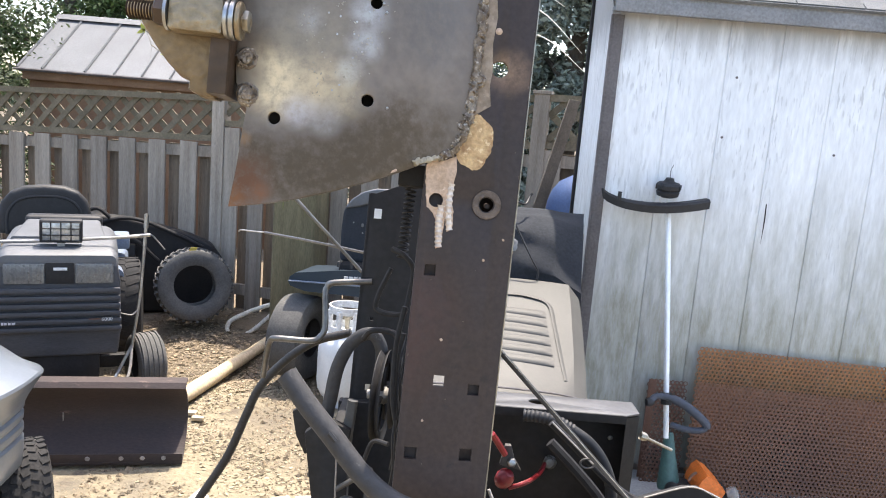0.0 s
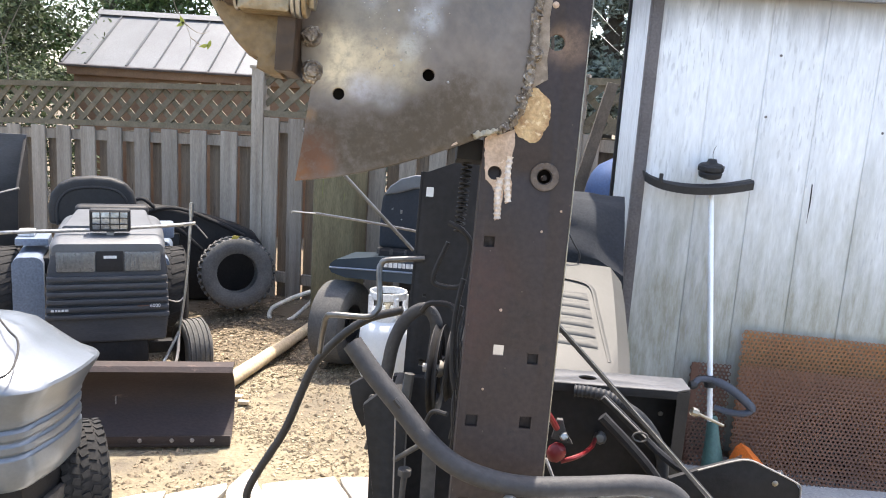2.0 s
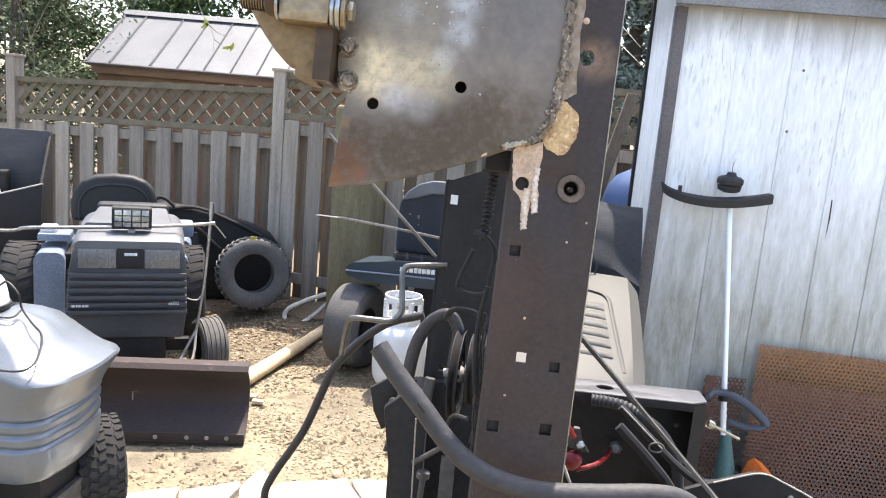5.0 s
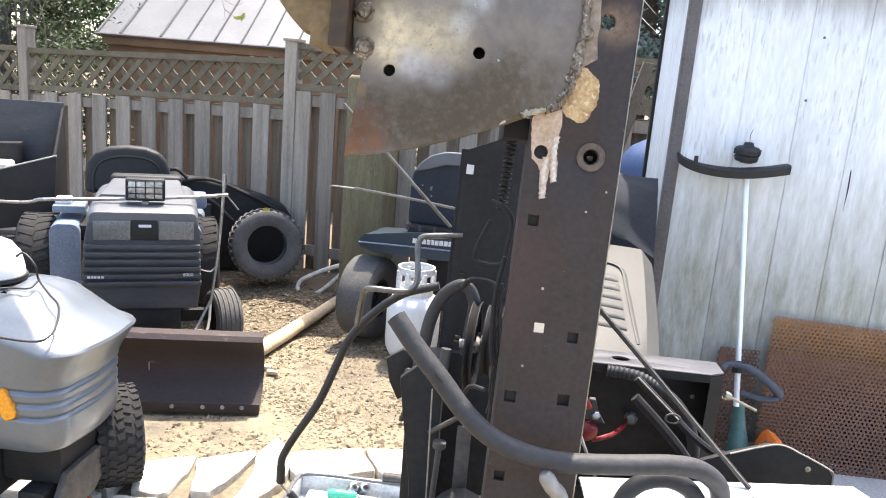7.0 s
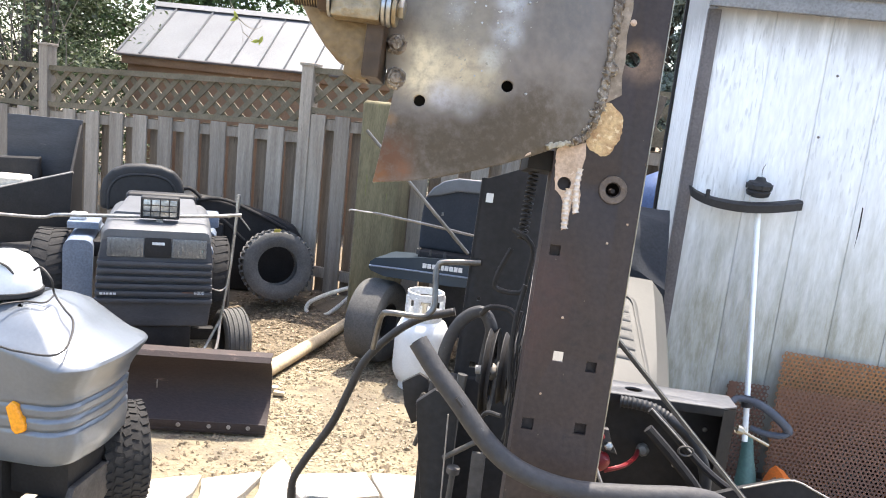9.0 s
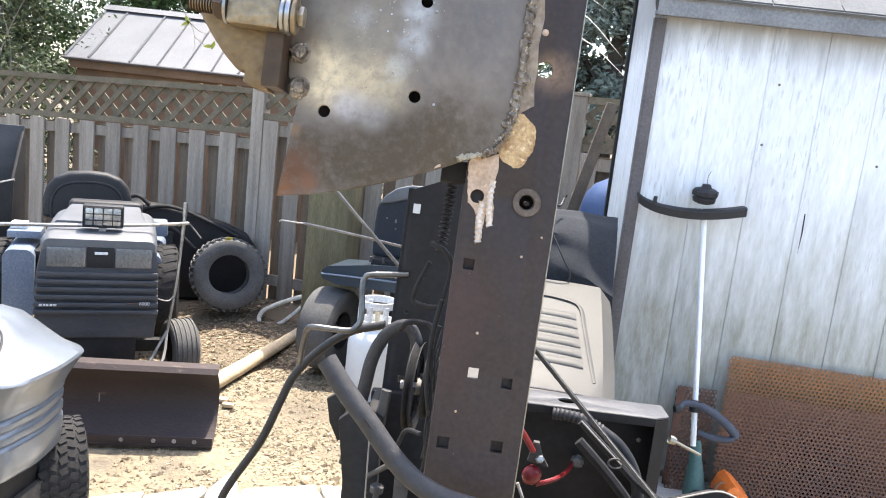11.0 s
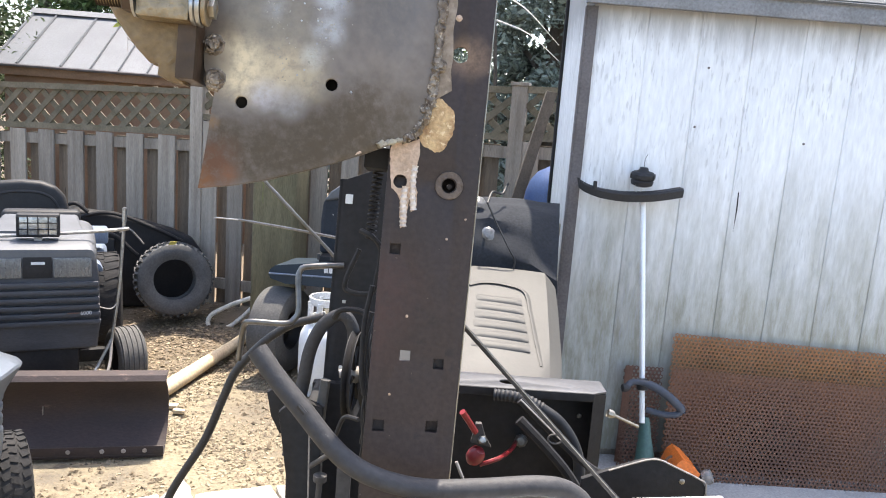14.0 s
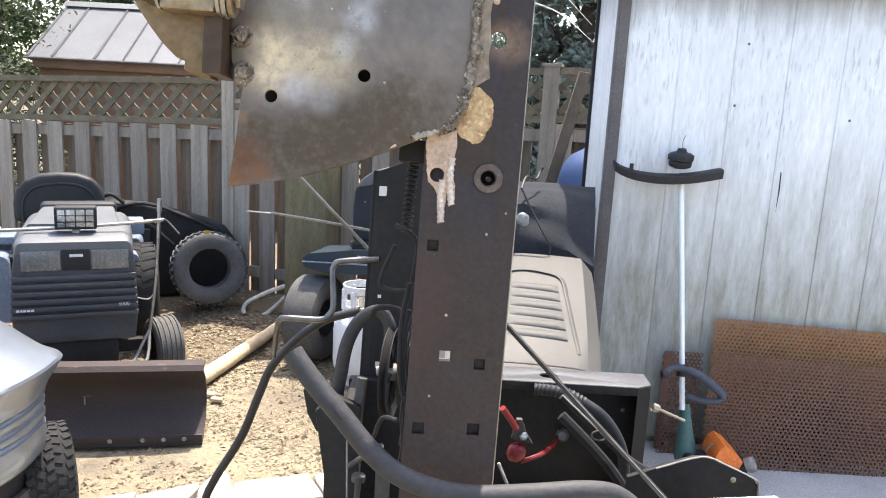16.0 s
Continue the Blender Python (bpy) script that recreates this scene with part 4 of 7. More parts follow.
M_run = mat("pale_weld_run", (0.74, 0.66, 0.58), (0.56, 0.46, 0.38), 60, 0.45, 0.3, 0.3, (0.40, 0.30, 0.24), 0.62, 260)
part("weld_run", tube([(-0.0235, 0.147, 0.0), (-0.0245, 0.130, 0.0), (-0.0235, 0.115, 0.0), (-0.0225, 0.1005, -0.0005)], 0.0040, 10, 8, rings=0.22, pitch=0.0042, flat=0.8), M_run, chassis, "pale rippled weld run", xf=MAST)
part("weld_run", tube([(-0.0145, 0.172, 0.0), (-0.0155, 0.155, 0.0), (-0.0145, 0.138, 0.0), (-0.0120, 0.1205, -0.0005)], 0.0036, 10, 8, rings=0.22, pitch=0.0042, flat=0.8), M_run, chassis, "pale rippled weld run", xf=MAST)
part("ground_patch", sheet([blob], 0.0006), mat("bare_tan_metal", (0.62, 0.43, 0.22), (0.36, 0.21, 0.10), 60, 0.42, 0.35, 0.5, (0.68, 0.52, 0.31), 0.56, 260), chassis, "tan heat-tinted metal beside the weld", xf=MAST @ Matrix.Translation((0, 0, 0.0007)))
strip = [(0.004, 0.25), (0.018, 0.262), (0.016, 0.285), (0.019, 0.30), (0.014, 0.33), (0.017, 0.36), (0.013, 0.39), (0.018, 0.42), (0.015, 0.47), (0.018, 0.52), (0.014, 0.6), (-0.002, 0.6), (-0.002, 0.25)]
part("ground_patch", sheet([[(p[0] + noise.noise(Vector((p[0] * 90, p[1] * 90, 1))) * 0.003, p[1]) for p in strip]], 0.0005), mat("scoured_rusty_metal", (0.38, 0.30, 0.225), (0.20, 0.15, 0.105), 60, 0.5, 0.3, 0.4, (0.34, 0.27, 0.2), 0.58), chassis, "scoured metal along the weld", xf=MAST @ Matrix.Translation((0, 0, 0.0010)))
for u, v, r in ((-0.008, -0.005, 0.0018), (0.03, 0.09, 0.0016), (0.05, 0.115, 0.0014), (-0.02, -0.10, 0.0016), (0.02, 0.345, 0.004)):
    part("paint_chip", lathe([(0, 0.0009), (r * 0.7, 0.0008), (r, 0.0)], MAST @ Matrix.Translation((u, v, 0)), 8), M_bare, chassis)

# welded plate, bent in to meet the rail
M_plate = mat("heat_tinted_steel_plate", (0.152, 0.122, 0.100), (0.185, 0.157, 0.135), 9, 0.40, 0.22, 0.12, (0.20, 0.19, 0.18), 0.68, 90, rough2=0.58, grain=0.3)
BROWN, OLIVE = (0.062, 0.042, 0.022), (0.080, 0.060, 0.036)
# heat tint, rust and scuffs; pale tan spots also paint a warm specular gleam
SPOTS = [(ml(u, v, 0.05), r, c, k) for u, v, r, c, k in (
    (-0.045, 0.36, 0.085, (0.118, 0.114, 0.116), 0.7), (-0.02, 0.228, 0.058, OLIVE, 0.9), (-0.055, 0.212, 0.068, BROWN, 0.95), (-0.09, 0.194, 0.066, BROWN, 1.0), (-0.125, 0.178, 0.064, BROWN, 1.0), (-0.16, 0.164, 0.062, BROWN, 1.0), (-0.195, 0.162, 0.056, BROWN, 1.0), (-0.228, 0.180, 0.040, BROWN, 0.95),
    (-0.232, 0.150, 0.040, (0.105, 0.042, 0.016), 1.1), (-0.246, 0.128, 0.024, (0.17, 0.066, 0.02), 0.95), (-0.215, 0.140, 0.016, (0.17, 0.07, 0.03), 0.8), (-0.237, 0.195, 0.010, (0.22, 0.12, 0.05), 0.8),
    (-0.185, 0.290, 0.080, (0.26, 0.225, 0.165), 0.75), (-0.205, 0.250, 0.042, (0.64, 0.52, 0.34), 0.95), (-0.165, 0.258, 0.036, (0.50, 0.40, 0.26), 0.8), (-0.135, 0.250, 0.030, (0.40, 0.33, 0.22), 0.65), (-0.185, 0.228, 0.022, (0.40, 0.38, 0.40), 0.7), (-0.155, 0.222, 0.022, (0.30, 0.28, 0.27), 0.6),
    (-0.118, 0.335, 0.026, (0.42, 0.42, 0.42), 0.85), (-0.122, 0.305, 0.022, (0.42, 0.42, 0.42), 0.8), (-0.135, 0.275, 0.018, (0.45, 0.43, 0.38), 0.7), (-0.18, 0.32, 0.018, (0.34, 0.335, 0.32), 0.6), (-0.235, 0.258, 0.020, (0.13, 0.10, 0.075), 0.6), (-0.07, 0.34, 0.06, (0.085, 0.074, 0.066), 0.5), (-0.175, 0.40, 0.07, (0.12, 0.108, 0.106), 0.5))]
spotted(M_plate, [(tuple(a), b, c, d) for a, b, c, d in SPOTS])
pl = [(-0.2640, 0.62), (-0.2625, 0.42), (-0.2560, 0.32), (-0.2500, 0.252), (-0.2365, 0.226), (-0.2385, 0.205), (-0.2420, 0.165), (-0.2470, 0.1235), (-0.21, 0.1300), (-0.1745, 0.1390), (-0.135, 0.1525), (-0.104, 0.1645), (-0.075, 0.1775), (-0.0475, 0.1915), (-0.028, 0.2020), (-0.0175, 0.212), (-0.0095, 0.228), (-0.0060, 0.245), (-0.0035, 0.265), (-0.0025, 0.30), (-0.0015, 0.36), (-0.0025, 0.42), (-0.002, 0.62)]
slot = [(-0.1015, 0.388), (-0.0955, 0.384), (-0.0905, 0.388), (-0.0910, 0.45), (-0.0960, 0.453), (-0.1015, 0.45)]
bm = sheet([pl, circle(-0.2075, 0.2187, 0.0072), circle(-0.1140, 0.2470, 0.0072), circle(-0.1140, 0.3470, 0.0070), slot, circle(-0.2120, 0.3825, 0.0085)], 0.005, 0.0008)


def bend(u):
    t = max(0.0, min(1.0, (u + 0.125) / 0.122))
    return 0.0505 - 0.0465 * (t * t * (3 - 2 * t)) ** 1.15 - 0.006 * max(0.0, (-0.19 - u) / 0.06) ** 2


for k in range(22):
    u = -0.25 + k * 0.0112
    bmesh.ops.bisect_plane(bm, geom=bm.verts[:] + bm.edges[:] + bm.faces[:], plane_co=(u, 0, 0), plane_no=(1, 0, 0))
for v in bm.verts:
    v.co.z += bend(v.co.x)
plate = part("welded_plate", bm, M_plate, chassis, "heat-tinted grey steel plate, rusty at its lower corner", xf=MAST)
# black sheet added behind the plate so that its holes look shaded
part("inner_plate", prism([(-0.262, 0.61), (-0.248, 0.255), (-0.232, 0.20), (-0.228, 0.155), (-0.10, 0.190), (-0.055, 0.21), (-0.055, 0.61)], 0.012, 0.015, "xy"), M_black, plate, "black backing added to darken the plate's holes", xf=MAST)
part("screw_head", lathe([(0, 0.003), (0.006, 0.0025), (0.008, 0)], MAST @ Matrix.Translation((-0.2120, 0.3825, 0.042)), 14), M_zinc, plate, "slotted screw head")


def weld_bead(pts, r, seed):
    bm = tube(pts, r, 10, 22)
    for v in bm.verts:
        v.co += Vector(noise.noise_vector(v.co * 210 + Vector((seed, 0, 0)))) * r * 0.75 + Vector(noise.noise_vector(v.co * 520)) * r * 0.3
    return bm


part("weld_bead", weld_bead([(-0.032, 0.199, 0.010), (-0.018, 0.211, 0.006), (-0.0085, 0.228, 0.005), (-0.0035, 0.25, 0.005), (-0.0015, 0.30, 0.005), (-0.0005, 0.36, 0.005), (-0.001, 0.45, 0.005), (-0.001, 0.61, 0.005)], 0.0056, 1), M_weld, plate, "lumpy rust-stained weld bead", xf=MAST)
part("weld_bead", weld_bead([(-0.060, 0.189, 0.030), (-0.045, 0.195, 0.020), (-0.030, 0.200, 0.010)], 0.0036, 4), mat("pale_scaled_weld", (0.42, 0.38, 0.29), (0.28, 0.24, 0.17), 60, 0.6, 0.3, 0.5), plate, "pale scaled weld end", xf=MAST)
part("weld_bead", weld_bead([(-0.085, 0.177, 0.040), (-0.078, 0.180, 0.038)], 0.0025, 6), M_bare, plate, xf=MAST)


def weld_stud(u, v, n, r, name="plug_weld"):
    bm = lathe([(0, r * 0.75), (r * 0.45, r * 0.72), (r * 0.55, r * 0.45), (r * 0.75, r * 0.5), (r * 0.95, r * 0.25), (r, 0)], MAST @ Matrix.Translation((u, v, n)), 18)
    for w in bm.verts:
        w.co += Vector(noise.noise_vector(w.co * 300)) * r * 0.16
    part(name, bm, M_weld, plate, "rough round plug weld")


for u, v, r in ((0.0035, 0.408, 0.0075), (0.0035, 0.288, 0.0078), (-0.0040, 0.2600, 0.0078), (-0.0108, 0.2365, 0.0085), (-0.014, 0.222, 0.006), (0.003, 0.50, 0.007)):
    weld_stud(u, v, 0.004, r)
weld_stud(-0.2405, 0.2765, 0.046, 0.0125)
weld_stud(-0.2365, 0.2400, 0.046, 0.0130)
for k in range(16):
    q = random.Random(k)
    part("weld_spatter", lathe([(0, 0.0016), (0.0012, 0.001), (0.0016, 0)], MAST @ Matrix.Translation((q.uniform(-0.17, -0.09), q.uniform(0.24, 0.37), 0.052)), 6), M_chrome, plate)

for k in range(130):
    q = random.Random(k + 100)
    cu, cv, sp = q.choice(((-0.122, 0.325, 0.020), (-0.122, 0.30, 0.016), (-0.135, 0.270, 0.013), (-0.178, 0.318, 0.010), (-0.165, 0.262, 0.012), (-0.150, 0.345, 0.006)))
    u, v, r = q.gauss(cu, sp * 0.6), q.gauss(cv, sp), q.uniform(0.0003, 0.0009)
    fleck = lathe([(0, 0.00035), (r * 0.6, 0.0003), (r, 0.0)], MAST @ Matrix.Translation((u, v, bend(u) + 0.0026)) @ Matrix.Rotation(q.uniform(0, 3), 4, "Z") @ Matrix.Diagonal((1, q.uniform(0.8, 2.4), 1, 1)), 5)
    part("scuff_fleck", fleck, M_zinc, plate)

# cast pivot bracket with through bolt
block = part("pivot_block", box(-0.2720, -0.2525, 0.2335, 0.62, 0.020, 0.078, 0.003), M_brownblock, chassis, "oily brown steel block", xf=MAST)
FLANGE_OUT = [(-0.2535, 0.334), (-0.285, 0.331), (-0.318, 0.334), (-0.348, 0.336), (-0.356, 0.348), (-0.389, 0.357), (-0.386, 0.367), (-0.368, 0.378), (-0.364, 0.40), (-0.352, 0.418), (-0.35, 0.46), (-0.2535, 0.46)]
cs = [(-0.272, 0.236), (-0.280, 0.2365), (-0.290, 0.2410), (-0.290, 0.251), (-0.301, 0.2540), (-0.314, 0.2660), (-0.327, 0.281), (-0.339, 0.298), (-0.350, 0.316), (-0.360, 0.333), (-0.370, 0.350), (-0.376, 0.363), (-0.368, 0.370), (-0.366, 0.385), (-0.352, 0.40), (-0.35, 0.43), (-0.34, 0.46), (-0.272, 0.46)]
# black disc closes off the bore, in place of the shade inside it
part("bore_back", lathe([(0, 0.0), (0.030, 0.0), (0.030, 0.004), (0, 0.004)], MAST @ Matrix.Translation((-0.300, 0.3875, 0.024)), 24), M_black, chassis, "black disc added for the shade in the bore")
cast = part("pivot_casting", rough_up(sheet([cs, circle(-0.300, 0.3875, 0.0245, 28)], 0.034, 0.005), 0.0012, 60), M_cast_dark, chassis, "oily brown crescent casting", xf=MAST @ Matrix.Translation((0, 0, 0.045)))
part("bore_flange", rough_up(sheet([FLANGE_OUT, circle(-0.300, 0.3875, 0.0245, 28)], 0.020, 0.004), 0.0015, 70), M_cast, cast, "greasy machined flange round the bore", xf=MAST @ Matrix.Translation((0, 0, 0.0725)))
part("bore_collar", lathe([(0.0245, -0.004), (0.0245, 0.010), (0.030, 0.011), (0.0335, 0.008), (0.0345, -0.004)], MAST @ Matrix.Translation((-0.300, 0.3875, 0.080)), 30), M_cast, cast)
part("casting_rib", box(-0.317, -0.302, 0.334, 0.356, 0.080, 0.090, 0.003), M_cast, cast, xf=MAST)
part("casting_rib", box(-0.292, -0.281, 0.326, 0.356, 0.080, 0.092, 0.003), M_cast, cast, xf=MAST)
part("casting_lug", rough_up(lathe([(0, 0.016), (0.009, 0.014), (0.013, 0.006), (0.014, -0.01)], MAST @ Matrix.Translation((-0.362, 0.372, 0.070)), 14), 0.002, 90), M_cast, cast)
part("casting_lug", rough_up(lathe([(0, 0.016), (0.009, 0.014), (0.012, 0.006), (0.013, -0.01)], MAST @ Matrix.Translation((-0.277, 0.372, 0.078)), 14), 0.002, 90), M_cast, cast)
BV, BN = 0.3050, 0.088


def along(u0, prof, seg=6):
    return lathe(prof, MAST @ Matrix.Translation((u0 + 0.024, BV, BN)) @ Matrix.Rotation(math.pi / 2, 4, "Y"), seg)


bolt = part("through_bolt", along(-0.374, [(0, 0), (0.0072, 0.001), (0.0075, 0.118), (0, 0.120)], 16), M_cast, chassis, "long greasy through bolt")
for k in range(9):
    part("thread", along(-0.373 + k * 0.0028, [(0.0072, 0), (0.0094, 0.0009), (0.0072, 0.0018)], 14), M_brownblock, bolt)
part("nut", along(-0.348, [(0.006, 0), (0.0115, 0.001), (0.0135, 0.003), (0.0135, 0.011), (0.006, 0.0115)], 6), M_brownblock, bolt)
part("washer", along(-0.3355, [(0.006, 0), (0.0165, 0), (0.0165, 0.003), (0.006, 0.003)], 24), M_chrome, bolt, "bright washer")
part("spacer", box(-0.3080, -0.2560, BV - 0.0165, BV + 0.0165, BN - 0.014, BN + 0.011, 0.003), M_cast, bolt, "square greasy spacer", xf=MAST)
for k, (a, r) in enumerate(((-0.2790, 0.0185), (-0.2735, 0.0195), (-0.2680, 0.0185))):
    part("lock_washer", along(a, [(0.006, 0), (r - 0.001, 0), (r, 0.001), (r, 0.0038), (r - 0.001, 0.0048), (0.006, 0.0048)], 24), M_chrome if k < 2 else M_cast, bolt, "bright lock washer")
part("nut", along(-0.2625, [(0.005, 0), (0.0105, 0.001), (0.0110, 0.003), (0.0110, 0.006), (0.005, 0.0075)], 6), M_zinc, bolt, "small greasy nut")

# rear rail, spring and linkage
SET_BACK = Vector((-0.03, 0.0, 1.59))
REAR = Matrix.Translation(SET_BACK) @ Matrix.Scale(1.20, 4) @ Matrix.Translation(-SET_BACK) @ MAST
rear = part("rear_rail", sheet([[(-0.117, -1.20), (-0.030, -1.20), (-0.030, 0.185), (-0.110, 0.150), (-0.117, 0.150)], square(-0.100, -0.02, 0.006), square(-0.095, -0.115, 0.010)], 0.005, 0.0006), M_black, chassis, "black painted rear rail with punched holes", xf=REAR @ Matrix.Translation((0, 0, -0.170)))
part("flange", box(-0.1195, -0.1145, -1.20, 0.150, -0.215, -0.1675, 0.0008), M_black, rear, xf=REAR)
part("tag", box(-0.110, -0.100, 0.117, 0.130, -0.1672, -0.1660), M_white, rear, "small white tag", xf=REAR)
part("cross_plate", box(-0.075, -0.02, 0.165, 0.190, -0.165, -0.02, 0.002), M_black, chassis, xf=MAST)
coil = []
for k in range(0, 17 * 14):
    a = 2 * math.pi * k / 14
    coil.append((-0.0585 - 0.003 * k / 238 + 0.0062 * math.cos(a), 0.178 - 0.105 * k / 238, -0.115 + 0.0062 * math.sin(a)))
part("coil_spring", tube(coil, 0.0014, 5, 0), M_black, chassis, "oily coil spring", xf=MAST)
part("spring_hook", tube([(-0.066, 0.19, -0.115), (-0.058, 0.197, -0.113), (-0.050, 0.19, -0.113), (-0.055, 0.18, -0.113)], 0.002, 6), M_white, chassis, "pale hooked wire end", xf=MAST)
for pts, r in (([(-0.075, 0.085, -0.11), (-0.058, 0.078, -0.10), (-0.046, 0.062, -0.10), (-0.048, 0.03, -0.10), (-0.054, 0.005, -0.10), (-0.085, 0.004, -0.11), (-0.088, 0.02, -0.11), (-0.074, 0.06, -0.11)], 0.0035), ([(-0.05, -0.02, -0.10), (-0.055, -0.06, -0.10), (-0.048, -0.11, -0.11)], 0.004), ([(-0.10, -0.035, -0.12), (-0.09, -0.022, -0.11), (-0.065, -0.022, -0.11), (-0.052, -0.03, -0.10)], 0.004), ([(-0.055, -0.165, -0.10), (-0.075, -0.17, -0.12), (-0.085, -0.20, -0.13)], 0.003), ([(-0.05, -0.12, -0.06), (-0.056, -0.09, -0.06), (-0.058, -0.03, -0.06), (-0.052, 0.02, -0.06)], 0.0035)):
    part("linkage_rod", tube(pts, r, 8), M_black, chassis, "bent black linkage rod", xf=MAST)
for k in range(4):
    part("wire", tube([(-0.046, -0.02 - k * 0.02, -0.07), (-0.051, -0.05 - k * 0.03, -0.06), (-0.047, -0.09 - k * 0.03, -0.065), (-0.05, -0.13 - k * 0.03, -0.08)], 0.0016, 6), M_plastic, chassis, xf=MAST)

# pulleys on a common shaft
AX = Vector((0.995, -0.095, 0.0)).normalized()


def pulley(at, R, w, name, label, spokes=0):
    m = aim(at, AX)
    prof = [(R * 0.80, -w * 0.2), (R * 0.93, -w * 0.25), (R, -w * 0.5), (R, -w * 0.42), (R * 0.88, 0), (R, w * 0.42), (R, w * 0.5), (R * 0.93, w * 0.25), (R * 0.80, w * 0.2)]
    p = part(name, lathe(prof, m, 40, True), M_black, chassis, label)
    part("hub", lathe([(0, w * 0.8), (R * 0.14, w * 0.7), (R * 0.2, w * 0.3), (R * 0.2, -w * 0.8), (R * 0.12, -w * 1.0), (0, -w * 1.05)], m, 16), M_pipe, p)
    if spokes:
        for k in range(spokes):
            a = 2 * math.pi * k / spokes
            part("spoke", tube([m @ Vector((R * 0.15 * math.cos(a), R * 0.15 * math.sin(a), 0)), m @ Vector((R * 0.85 * math.cos(a), R * 0.85 * math.sin(a), 0))], R * 0.055, 8, 0), M_black, p)
    else:
        part("disc", lathe([(R * 0.15, 0.001), (R * 0.85, 0.001), (R * 0.85, -0.001), (R * 0.15, -0.001)], m, 32, True), M_black, p)
    return p


pulley((-0.072, 1.075, 1.202), 0.068, 0.014, "spoked_pulley", "black spoked drive pulley", 6)
pulley((-0.048, 1.075, 1.210), 0.056, 0.014, "idler_pulley", "black idler pulley")
pulley((-0.030, 1.075, 1.215), 0.054, 0.014, "idler_pulley", "black idler pulley")
part("pulley_shaft", rod(Vector((-0.094, 1.078, 1.201)), Vector((0.0, 1.068, 1.21)), 0.007), M_pipe, chassis)
DEEP = Matrix.Translation(SET_BACK) @ Matrix.Scale(1.09, 4) @ Matrix.Translation(-SET_BACK)
part("drive_belt", tube([(-0.080, 1.035, 1.20), (-0.076, 1.02, 1.25), (-0.073, 1.0, 1.287), (-0.080, 1.0, 1.307), (-0.090, 1.0, 1.315), (-0.102, 1.0, 1.312), (-0.116, 1.0, 1.300), (-0.127, 1.0, 1.281), (-0.135, 1.0, 1.256), (-0.140, 1.0, 1.222), (-0.145, 1.0, 1.187), (-0.148, 1.0, 1.12), (-0.145, 1.0, 1.0), (-0.14, 1.0, 0.85), (-0.13, 1.0, 0.6)], 0.0095, 10, 8, flat=0.75), M_hose, chassis, "worn grey rubber drive belt", xf=DEEP)
part("drive_belt", tube([(-0.112, 1.05, 1.20), (-0.118, 1.05, 1.12), (-0.118, 1.05, 1.0), (-0.118, 1.05, 0.6)], 0.008, 8, 6, flat=0.75), M_rubber, chassis, "black rubber drive belt")
# dark side bracket and lower frame left of the rail
part("side_bracket", prism([(-0.197, 1.186), (-0.172, 1.203), (-0.158, 1.196), (-0.150, 1.175), (-0.152, 1.14), (-0.176, 1.122), (-0.190, 1.150)], 1.02, 1.03, "xz", 0.002), M_black, chassis, "bent black steel bracket", xf=DEEP)
part("side_panel", prism([(-0.178, 1.150), (-0.150, 1.175), (-0.112, 1.16), (-0.105, 0.0), (-0.135, 0.0), (-0.152, 0.975), (-0.165, 1.06)], 1.035, 1.05, "xz", 0.003), M_black, chassis, "black lower frame panel")
part("bracket_hook", tube([(-0.168, 1.015, 1.16), (-0.160, 1.005, 1.178), (-0.152, 1.01, 1.16), (-0.158, 1.015, 1.13), (-0.168, 1.02, 1.09)], 0.0035, 8), M_dusty, chassis, xf=DEEP)
part("thin_rod", rod((-0.1235, 0.985, 1.16), (-0.118, 0.985, 0.93), 0.0012, 6), M_pipe, chassis)
part("strut", rod((-0.125, 1.02, 1.075), (-0.075, 1.0, 1.12), 0.004), M_dusty, chassis)
part("post_bolt", lathe([(0, 0.006), (0.010, 0.005), (0.010, -0.004), (0.0045, -0.006), (0.0045, -0.30)], aim((-0.108, 1.01, 1.062), (0.05, 0, 1)), 12), M_dusty, chassis, "dusty upright bolt")
part("guide_plate", box(-0.083, -0.062, 1.0, 1.006, 0.7, 1.10, 0.002), M_dusty, chassis, "dusty grey guide plate")
part("lower_cover", prism([(-0.16, 0.55), (-0.155, 0.94), (-0.118, 0.972), (-0.098, 0.999), (-0.082, 1.010), (-0.062, 1.012), (-0.043, 1.003), (-0.020, 1.006), (-0.02, 0.55)], 0.945, 0.985, "xz", 0.003), M_black, chassis, "black lower cover plate with worn rim")
part("cover_rim", tube([(-0.155, 0.944, 0.941), (-0.118, 0.944, 0.973), (-0.098, 0.944, 1.000), (-0.082, 0.944, 1.011), (-0.062, 0.944, 1.013), (-0.043, 0.944, 1.004), (-0.022, 0.944, 1.006)], 0.0018, 6), M_pipe, chassis)

part("engine_shroud", rough_up(box(-0.150, -0.010, 1.17, 1.19, 0.0, 1.15, 0.004), 0.002, 12), M_black, chassis, "black shroud behind the pulleys")
part("side_shroud", prism([(-0.168, 0.0), (-0.168, 1.05), (-0.14, 1.16), (-0.125, 1.16), (-0.125, 0.0)], 1.06, 1.165, "xz", 0.004), M_black, chassis, "black side shroud")
q = random.Random(8)
